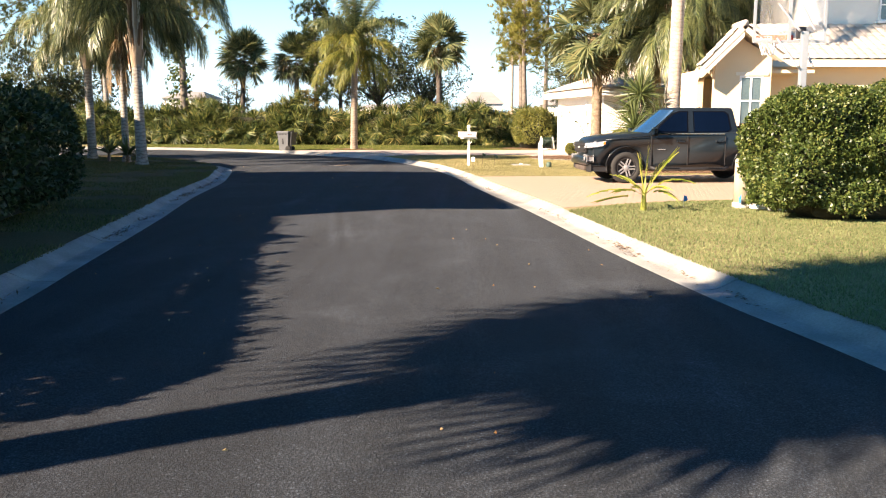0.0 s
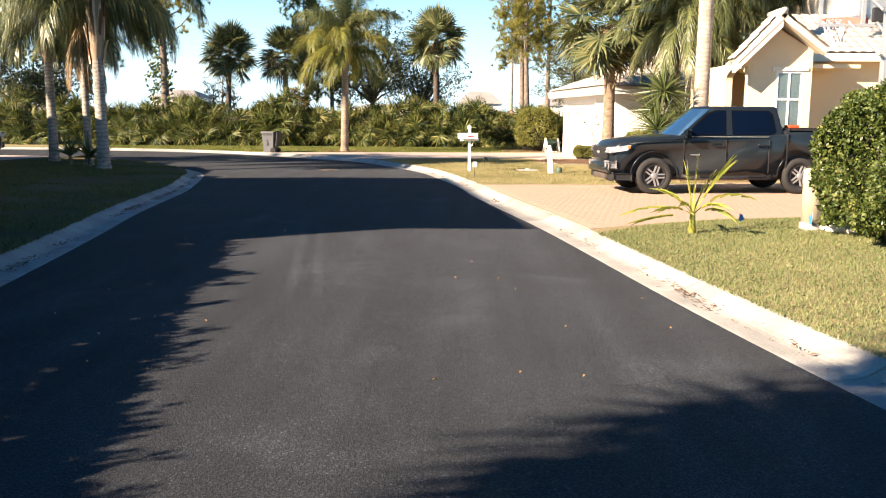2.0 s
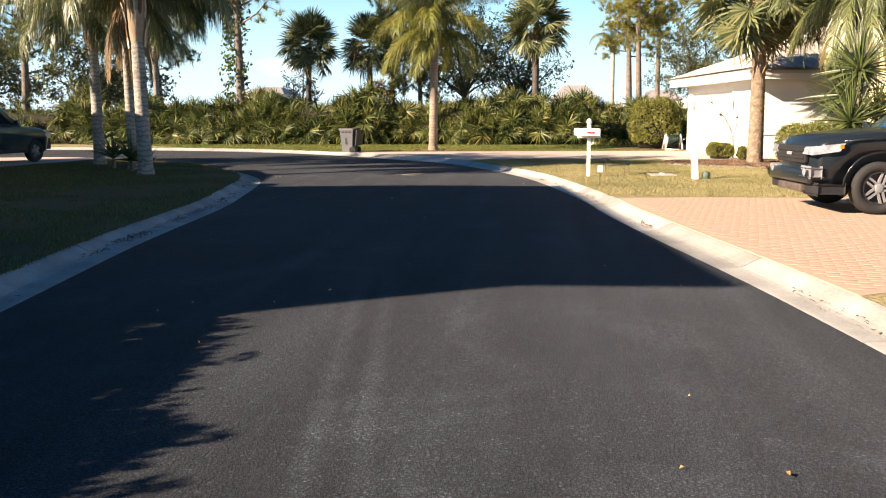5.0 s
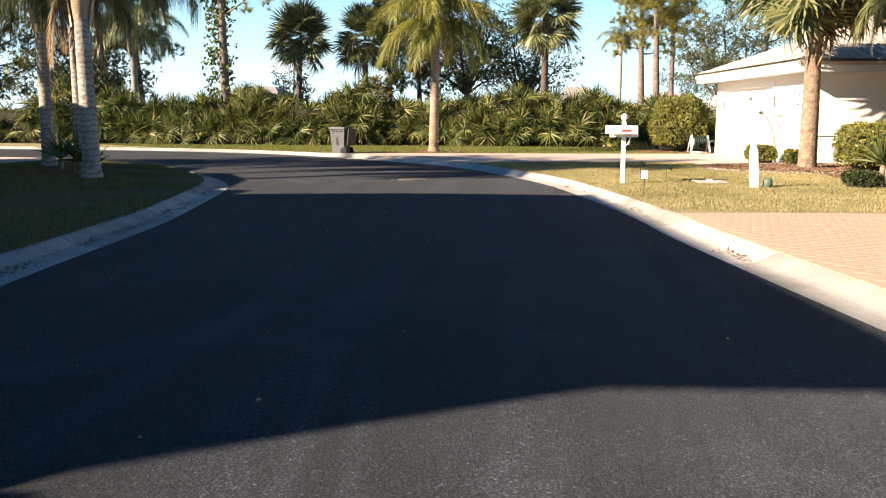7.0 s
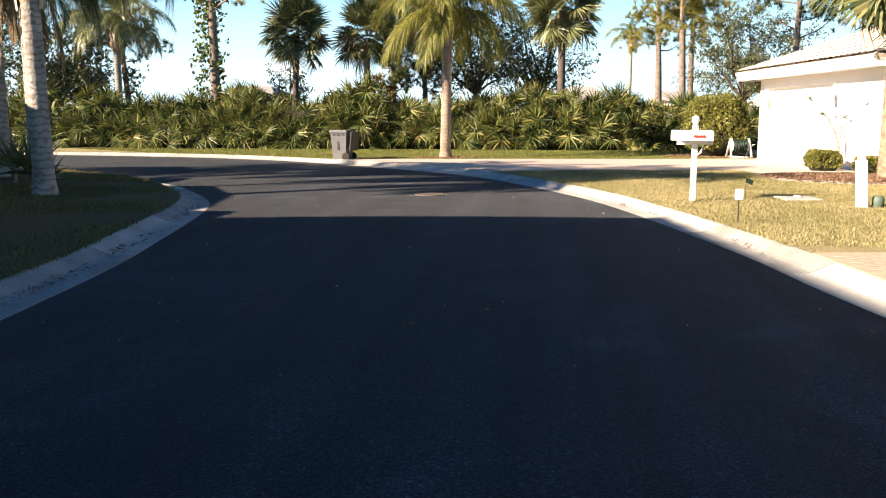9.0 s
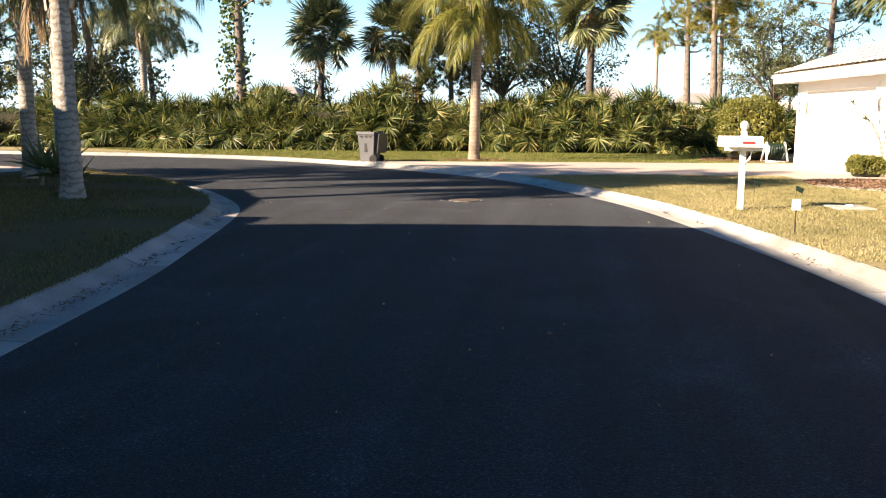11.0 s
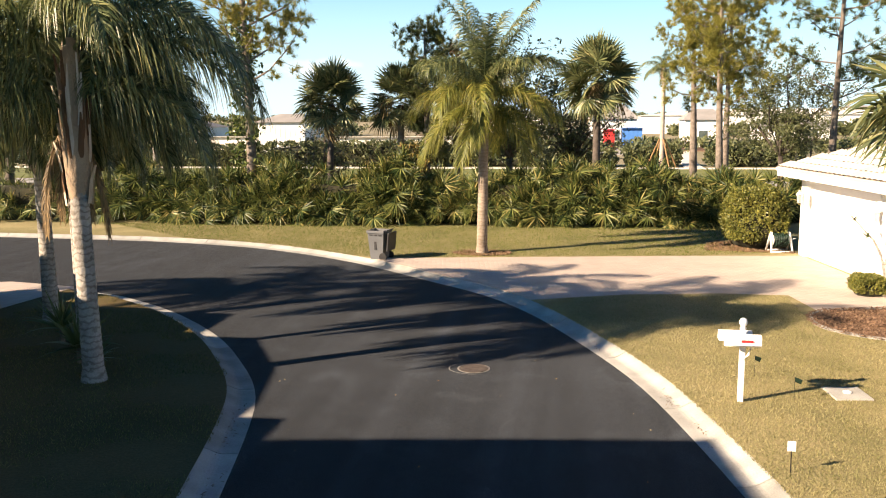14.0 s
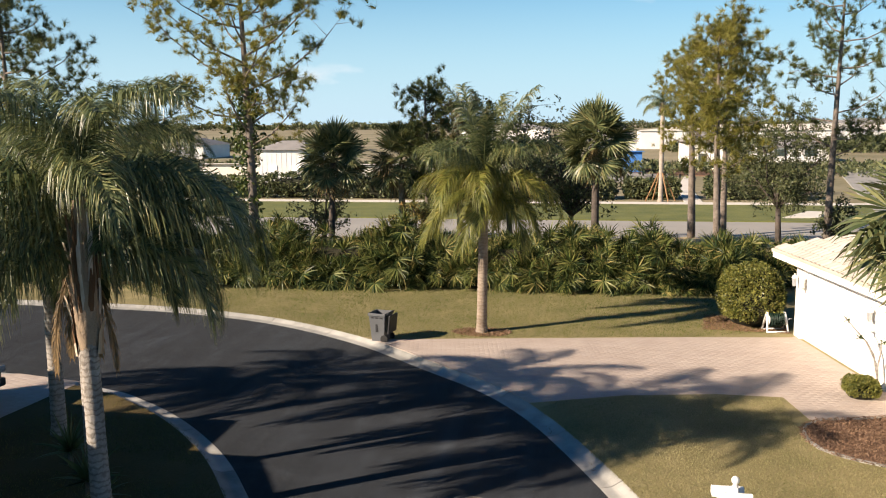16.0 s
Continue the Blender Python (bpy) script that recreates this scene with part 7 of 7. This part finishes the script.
# ---------------------------------------------------------------- the far side: fence, hedge rows, buildings, trees
Fe = empty("far_fence", pose(0, 0, 0), "black metal fence beyond the far pavement", "fence")
for x in (-8, -5.2, -2.4, 0.4, 3.2, 6.0, 8.7, 15.5, 18.3, 21.1):
    part("post", Geo().box(x - 0.07, x + 0.07, 105.93, 106.07, -0.05, 2.0), M["black_metal"], Fe)
for x0, x1 in ((-8, 8.7), (15.5, 21.1)):
    for z in (0.35, 1.7):
        part("rail", Geo().box(x0, x1, 105.97, 106.03, z, z + 0.06), M["black_metal"], Fe)
for x0, x1, y0, y1, top, n, sd in ((-60, -32, 98, 101, 1.9, 1400, 31), (-32, -14, 98, 101, 2.2, 1100, 32), (-14, 2, 98.5, 101, 1.6, 900, 33), (3, 7.8, 99, 101.5, 1.7, 500, 34), (10.6, 19, 99, 102, 1.9, 800, 35), (32, 45, 99, 102, 1.9, 800, 36)):
    hedge("far_shrub_row", x0, x1, y0, y1, top, n, 0.33, "oak", "row of dark green shrubs beyond the far pavement", None, "shrubs", sd, 0.5, 0.0, group="far shrub rows")


def shed(name, x0, x1, y0, y1, h, wall_mat, roof_mat, label, rise=1.2, ribs=True, openings=()):
    root = empty(name, pose(0, 0, 0), label, "building")
    part("wall", Geo().box(x0, x1, y0, y1, -0.1, h), M[wall_mat], root)
    ym = (x0 + x1) / 2
    part("roof", Geo().add([(x0 - 0.4, y0 - 0.4, h), (x1 + 0.4, y0 - 0.4, h), (x1 + 0.4, y1 + 0.4, h), (x0 - 0.4, y1 + 0.4, h), (x0 + 0.25 * (x1 - x0), (y0 + y1) / 2, h + rise), (x1 - 0.25 * (x1 - x0), (y0 + y1) / 2, h + rise)],
                           [(3, 2, 1, 0), (0, 1, 5, 4), (2, 3, 4, 5), (1, 2, 5), (3, 0, 4)]), M[roof_mat], root)
    if ribs:
        for i in range(int((x1 - x0) / 0.6)):
            part("rib", Geo().box(x0 + 0.6 * i + 0.2, x0 + 0.6 * i + 0.28, y0 - 0.02, y0, 0, h), M[wall_mat], root)
    for a, b_, z0, z1, mt in openings:
        part("window" if z0 > 0.3 else "door", Geo().box(a, b_, y0 - 0.08, y0 - 0.005, z0, z1), M[mt], root)
    return root


shed("metal_shed", -38.6, -33, 114, 122, 4.2, "shed", "roof_grey", "grey ribbed metal shed in the distance", 1.0, True, ((-34.6, -33.6, 0, 2.4, "white_paint"), (-37.5, -36.5, 0, 2.4, "white_paint")))
shed("white_site_wall", -60, -38.9, 115, 116, 2.5, "walk", "walk", "long white wall beside the metal shed", 0.05, False)
shed("white_site_wall", -32.5, -16, 116, 117, 2.4, "walk", "walk", "white wall beyond the far shrubs", 0.05, False)
shed("far_house", 0, 7, 150, 160, 4.2, "shed", "roof_grey", "pale house among trees in the distance", 2.2, False, ((0.6, 1.8, 1, 2.4, "house_glass"), (3, 4.4, 1, 2.4, "house_glass"), (5.2, 6.4, 1, 2.4, "house_glass")))
shed("far_house", 14, 20, 150, 158, 4.0, "white_wall", "roof_grey", "small white house far across the road", 1.6, False, ((16, 17.2, 1, 2.4, "house_glass"),))
shed("blue_container", 4.6, 7.4, 143, 147, 2.9, "blue_sheet", "blue_sheet", "blue container by the far car park", 0.1, True)
shed("red_container", 2.0, 3.5, 143, 146, 2.7, "red", "red", "small red container beside a blue container", 0.1, False)
shed("far_house", 30, 42, 175, 187, 2.6, "shed", "roof_grey", "low pale building across the far road", 1.2, False, ((32, 34, 1, 2.2, "house_glass"), (37, 39, 1, 2.2, "house_glass")))
shed("far_house", -95, -80, 190, 204, 2.8, "shed", "roof_grey", "far white building near the horizon", 1.6, False, ((-90, -88, 1, 2.2, "house_glass"), (-84, -82, 1, 2.2, "house_glass")))
shed("far_house", 14, 85, 250, 266, 4.6, "shed", "walk", "long low white building near the horizon", 1.6, False, ((50, 54, 1, 3, "house_glass"), (60, 64, 1, 3, "house_glass")))
shed("far_house", -40, -12, 300, 318, 5.0, "white_wall", "roof_grey", "far pale warehouse near the horizon", 1.6, False, ((-36, -32, 1, 3, "house_glass"), (-22, -18, 1, 3, "house_glass")))
shed("far_house", 80, 130, 330, 350, 6.0, "white_wall", "roof_grey", "wide far warehouse near the horizon", 1.6, False, ((90, 96, 1, 3, "house_glass"), (110, 116, 1, 3, "house_glass")))

Lp = empty("street_lamp", pose(15.6, 88, 0), "black street lamp with curved arm by the far road", "street lamp")
part("pole", Geo().tube([(0, 0, -0.1), (0, 0, 7.5)], [0.1, 0.06], 8), M["black_metal"], Lp)
part("arm", Geo().tube([(0, 0, 7.2), (-0.1, 0, 7.8), (-0.5, 0, 8.0), (-0.9, 0, 7.8)], 0.04, 6), M["black_metal"], Lp)
part("lamp_head", Geo().lathe([(0.05, 0.2), (0.28, 0.0), (0.28, -0.08), (0.1, -0.2)], 12, pose(-0.9, 0, 7.65)), M["black_metal"], Lp)


def far_wood(name, y, x0, x1, h, n, seed, label, leaf=2.4):
    r = np.random.default_rng(seed)
    x = r.uniform(x0, x1, n)
    top = np.array([h * (0.62 + 0.55 * noise.noise(Vector((a * 0.05, seed, 0))) + 0.35 * noise.noise(Vector((a * 0.21, seed, 1)))) for a in x])
    P = np.c_[x, y + r.normal(0, 6, n), np.maximum(0.2, top) * r.uniform(0, 1, n) ** 0.6]
    a, b_ = scatter(*leafy(seed, 8, leaf), turns(r.uniform(0, 6.28, n), r.uniform(-1, 1, n), r.uniform(0, 6.28, n)), P, r.uniform(0.7, 1.4, n))
    return tagged(part(name, bulk(name, a, b_, M["oak"]), None), label, "woods", kind="stuff")


far_wood("far_woods", 900, -900, 900, 9, 5500, 1, "dark line of woods along the horizon")
far_wood("far_woods", 240, -190, -60, 4, 2600, 2, "scrubby trees far beyond the pond", 0.9)
far_wood("far_woods", 230, 20, 160, 4, 3000, 3, "scrubby trees beyond the far buildings", 0.9)
far_wood("far_woods", 145, -60, 60, 1.8, 2200, 4, "low scrub on open ground", 0.5)

# ---------------------------------------------------------------- unseen house blocks across the lawn, added to cast shadows
# unseen block; its outline is drawn back from the shadow edge on the road
N_ = empty("shadow_house", pose(-10.55, 8.7, 0, 0, 0, 7.2), "unseen two-storey cream house block shaped to cast the road shadow", "house")
part("wall", Geo().prism([(-17.9, 8.8), (-11.51, 8.74), (-10.6, 10.9), (-11.9, 19.75), (-17.9, 19.0)], -0.1, 7.05, N_.matrix_basis.inverted()), M["cream_wall"], N_)
part("roof", Geo().prism([(-18.4, 8.5), (-11.79, 8.6), (-9.79, 8.85), (-11.4, 20.37), (-18.4, 19.41)], 7.05, 7.15, N_.matrix_basis.inverted()), M["tile"], N_)
for yy in (2.5, 5.5, 8.2):
    window(N_, pose(-0.42, yy, 3.4, 0, 0, 90), 1.3, 1.3)
    window(N_, pose(-0.42, yy, 0.9, 0, 0, 90), 1.3, 1.3)

N2 = empty("shadow_house", pose(-17, 27, 0), "unseen low cream house blocks shaped to shade the side lawn", "house")
# unseen roof outline, bent so its shadow follows the lawn and kerb
low_roof = [(-3.0, -4.0), (3.5, -4.0), (3.6, -2.6), (3.2, -0.6), (2.1, 1.4), (1.9, 1.6), (-3.0, 1.6)]
part("wall", Geo().prism([(x * 0.97, y) for x, y in low_roof], -0.1, 4.0), M["cream_wall"], N2, "cream block with a shadow-fitted outline")
part("wall", Geo().box(-3.0, 3.0, -6.2, -4.002, -0.1, 4.7), M["cream_wall"], N2, "taller cream block for the shadow's projecting corner")
part("wall", Geo().box(-5.0, 1.0, 1.602, 4.0, -0.1, 3.7), M["cream_wall"], N2, "cream block extending the lawn shadow")
part("roof", Geo().prism(low_roof, 4.002, 4.1), M["tile"], N2, "flat pale roof")
part("roof", Geo().box(-3.0, 3.1, -6.3, -4.002, 4.702, 4.8), M["tile"], N2, "flat pale roof")
part("roof", Geo().box(-5.1, 1.1, 1.602, 4.1, 3.702, 3.8), M["tile"], N2, "flat pale roof")

# unseen trees beside the road, added for the shadows they cast
fan_palm(-5.2, 1.58, 5.45, 0.26, 190, 1.54, (0.42, -0.44), "unseen stout cabbage palm, dense round crown sized to cast the road shadow", seed=23, z=Z_LAWN, boot=0.9, low=42)
queen_palm(-21.5, 31.5, 4.5, 6.2, 0.16, (0, 0), 20, 1.0, label="unseen queen palm on the side lawn, added to shade the bend", seed=26)


# ---------------------------------------------------------------- driveways
def pavers(name, poly, w, d, mat, label, near, turn=0.0, cap=300, gap=0.0022):
    """A paved area: joint bed, single pavers where the camera passes nearest, the rest as one mesh."""
    root = tagged(part(name, Geo().prism(poly, -0.02, Z_DRIVE - 0.0013), M["joint_rose" if mat == "paver_rose" else "joint"]), label, "driveway", kind="structure")
    c, s = math.cos(math.radians(turn)), math.sin(math.radians(turn))
    xs, ys = [p[0] for p in poly], [p[1] for p in poly]
    ox, oy = sum(xs) / len(xs), sum(ys) / len(ys)
    R = max(max(xs) - min(xs), max(ys) - min(ys))
    pts = []
    for j in range(int(-R / d), int(R / d) + 1):
        for i in range(int(-R / w), int(R / w) + 1):
            u, v = (i + 0.5 * (j % 2)) * w, j * d
            pts.append((ox + u * c - v * s, oy + u * s + v * c))
    P = np.array(pts)
    for du, dv in ((-1, -1), (1, -1), (1, 1), (-1, 1)):
        u, v = du * w / 2, dv * d / 2
        P = P[inside(poly, P + np.array((u * c - v * s, u * s + v * c)))]
    P = P[np.argsort(np.hypot(P[:, 0] - near[0], P[:, 1] - near[1]))]
    hw, hd, e = w / 2 - gap, d / 2 - gap, 0.002
    v = np.array([(-hw, -hd, 0), (hw, -hd, 0), (hw, hd, 0), (-hw, hd, 0), (-hw, -hd, 0.0194), (hw, -hd, 0.0194), (hw, hd, 0.0194), (-hw, hd, 0.0194),
                  (-hw + e, -hd + e, 0.02), (hw - e, -hd + e, 0.02), (hw - e, hd - e, 0.02), (-hw + e, hd - e, 0.02)])
    f = np.array([(0, 1, 5, 4), (1, 2, 6, 5), (2, 3, 7, 6), (3, 0, 4, 7), (4, 5, 9, 8), (5, 6, 10, 9), (6, 7, 11, 10), (7, 4, 8, 11), (8, 9, 10, 11)])
    me = bulk("paver", v, f, M[mat])
    r = np.random.default_rng(5)
    for x, y in P[:cap]:
        ob = new("paver", me)
        ob.parent = root
        ob.matrix_basis = pose(x, y, Z_DRIVE - 0.02 + r.uniform(-0.0005, 0.0005), r.uniform(-0.08, 0.08), r.uniform(-0.08, 0.08), turn)
    Q = P[cap:]
    k = len(Q)
    a, b_ = scatter(v, f, turns(np.full(k, math.radians(turn)), r.normal(0, 0.0008, k), r.normal(0, 0.0008, k)), np.c_[Q, np.full(k, Z_DRIVE - 0.02) + r.uniform(-0.0005, 0.0005, k)], np.ones(k))
    ob = part("paving_field", bulk("paving_field", a, b_, M[mat]), None, root, "field of pavers")
    tagged(ob, kind="stuff")
    return root


def kerb_run(y0, y1, extra=-0.01):
    """The outer line of the right kerb between two y values."""
    l = offset(right_edge, 0.49 + extra)
    return [tuple(p) for p in l if y0 < p[1] < y1 and p[0] > -12]


run = kerb_run(15.4, 24.6)
pavers("driveway_near", run + [(3.2, 24.55), (5.2, 24.7), (8, 25.6), (14, 26.5), (24, 26.8), (24, 17.2), (9, 17.9), (7.0, 17.75), (5.4, 17.25), (4.3, 16.6)], 0.23, 0.115, "paver_tan",
       "tan paved driveway in full sun", (2.4, 22.5), -12, gap=0.0014)
run = kerb_run(37.25, 43.3)
pavers("driveway_far", run + [(-1.5, 44.3), (2.6, 44.95), (5.9, 45.35), (6.05, 45.5), (7.2, 37.95), (6.2, 37.15), (4.45, 36.95), (4.2, 38.7), (2.5, 38.75), (0.1, 38.3), (-1.6, 37.7)][:-1],
       0.30, 0.15, "paver_rose", "pale rose paved driveway leading to the garage", (-3.5, 40.8), 9)
pavers("driveway_side", [(-14.9, 37.5), (-15.4, 32.6), (-15.7, 30.6), (-18.4, 30.2), (-30, 28.2), (-30, 33.6), (-17.2, 38.0)], 0.30, 0.15, "paver_rose", "pale paved side driveway", (-15.2, 36.5), 20, 120)


# ---------------------------------------------------------------- grass blades and litter
def grass(name, poly, n, height, label, seed, skip=(), mat="blade", worn=None, fade=None):
    r = np.random.default_rng(seed)
    q = np.array(poly)
    P = r.uniform(q.min(0), q.max(0), (n * 3, 2))
    P = P[inside(poly, P)]
    for s in skip:
        P = P[~inside(s, P)]
    # the turf thins out towards the far sides of its stretch
    if fade:
        away = np.minimum(fade[0] - P[:, 0], P[:, 1] - fade[1])
        P = P[r.uniform(0, 1, len(P)) < np.clip(away / 2.2, 0, 1)]
    if worn is not None:
        bare = np.array([noise.noise(Vector((x * 0.33, y * 0.55, 2.0))) + 0.35 * noise.noise(Vector((x * 1.6, y * 1.9, 7.0))) for x, y in P])
        P = P[bare + r.normal(0, 0.05, len(P)) < worn]
    P = P[:n]
    n = len(P)
    h = height * r.uniform(0.5, 1.3, n)
    a = r.uniform(0, 6.28, n)
    w = r.uniform(0.004, 0.009, n)
    lean = r.normal(0, 0.55, (n, 2)) * h[:, None]
    V = np.zeros((n, 3, 3))
    V[:, 0] = np.c_[P[:, 0] - np.cos(a) * w, P[:, 1] - np.sin(a) * w, np.full(n, Z_LAWN - 0.005)]
    V[:, 1] = np.c_[P[:, 0] + np.cos(a) * w, P[:, 1] + np.sin(a) * w, np.full(n, Z_LAWN - 0.005)]
    V[:, 2] = np.c_[P + lean, Z_LAWN + h]
    F = np.arange(n * 3).reshape(n, 3)
    return tagged(part(name, bulk(name, V.reshape(-1, 3), F, M[mat]), None), label, "grass", kind="stuff")


run = [tuple(p) for p in offset(right_edge, 0.44) if 3 < p[1] < 15.4 and p[0] > 0]
grass("lawn_grass", run + [(4.3, 16.55), (5.4, 17.2), (7.0, 17.7), (10.5, 17.8), (10.5, 2.5)], 125000, 0.032, "short sunlit lawn grass", 1, mat="blade_fresh", fade=(10.5, 2.5))
run = [tuple(p) for p in offset(right_edge, 0.44) if 24.7 < p[1] < 37.2 and p[0] > -3]
grass("lawn_grass", run + [(-1.6, 37.6), (0.1, 38.2), (4.1, 38.6), (4.0, 36), (4.4, 34.5), (6.3, 33.6), (6.3, 26.3), (9, 26.2), (5.2, 24.8), (3.2, 24.65)], 100000, 0.032, "short straw-tinted lawn grass", 2)
run = [tuple(p) for p in offset(left_edge, -0.43) if 9 < p[1] < 37.3 and p[0] > -14]
grass("lawn_grass", run + [(-15, 33), (-14, 22), (-9, 9)], 85000, 0.044, "shaded lawn grass with worn patches", 3, mat="blade_shade_tone", worn=0.27)
run = [tuple(p) for p in offset(right_edge, 0.44) if 43.3 < p[1] < 47.3 and p[0] > -22]
grass("lawn_grass", [(-22, 51.5), (5, 52.5), (5.5, 46), (2.6, 45.0), (-1.5, 44.35), (-7.4, 43.5)] + run, 95000, 0.05, "mown strip of grass before the palmettos", 4, mat="blade_green")

def gutter_litter(name, line, side, spans, seed):
    """Dry leaf bits and needles gathered in drifts along the gutter."""
    r = np.random.default_rng(seed)
    own = offset(line, side * 0.27)
    P = []
    for y0, y1, n in spans:
        k = np.nonzero((own[:, 1] > y0) & (own[:, 1] < y1) & (own[:, 0] > -14))[0]
        at = r.choice(k, 7)
        q = own[at][r.integers(0, 7, n)] + r.normal(0, 1, (n, 2)) * np.array([0.055, 0.36])
        P.append(q)
    P = np.concatenate(P)
    k = len(P)
    v = np.array([(-0.03, 0, 0), (0, -0.008, 0.004), (0.034, 0, 0.002), (0, 0.008, 0.006)])
    a, b_ = scatter(v, np.array([(0, 1, 2, 3)]), turns(r.uniform(0, 6.28, k), r.normal(0, 0.3, k), r.normal(0, 0.3, k)), np.c_[P, r.uniform(0.015, 0.04, k)], r.uniform(0.4, 1.3, k))
    tagged(part(name, bulk(name, a, b_, M["chip"]), None), "dry brown leaf litter drifted along the gutter", "leaf litter", kind="stuff")


gutter_litter("leaf_litter", left_edge, -1, ((5, 14, 420), (14, 22, 520), (22, 30, 300)), 3)
gutter_litter("leaf_litter", right_edge, 1, ((4, 12, 260), (12, 24, 160), (24, 36, 220)), 4)

rl = random.Random(9)
for i in range(90):
    y = rl.uniform(3, 34)
    x = np.interp(y, left_edge[:, 1], left_edge[:, 0]) if y < 34 else -8
    x = x + rl.uniform(0.3, 6.3)
    if y > 30 and x > -1:
        continue
    s = rl.uniform(0.006, 0.022)
    g = Geo()
    g.add([(-s, 0, 0.004), (0, -s * 0.45, 0.012), (s * 1.1, 0, 0.006), (0, s * 0.45, 0.016), (0, 0, 0.0)], [(0, 1, 2, 3), (0, 4, 1), (1, 4, 2), (2, 4, 3), (3, 4, 0)])
    ob = part("fallen_leaf", g, M["fallen"], None, "", loc=pose(x, y, 0.03, 0, 0, rl.uniform(0, 360)))
    tagged(ob, "small dry leaf lying on the asphalt", "leaf", "fallen leaves")
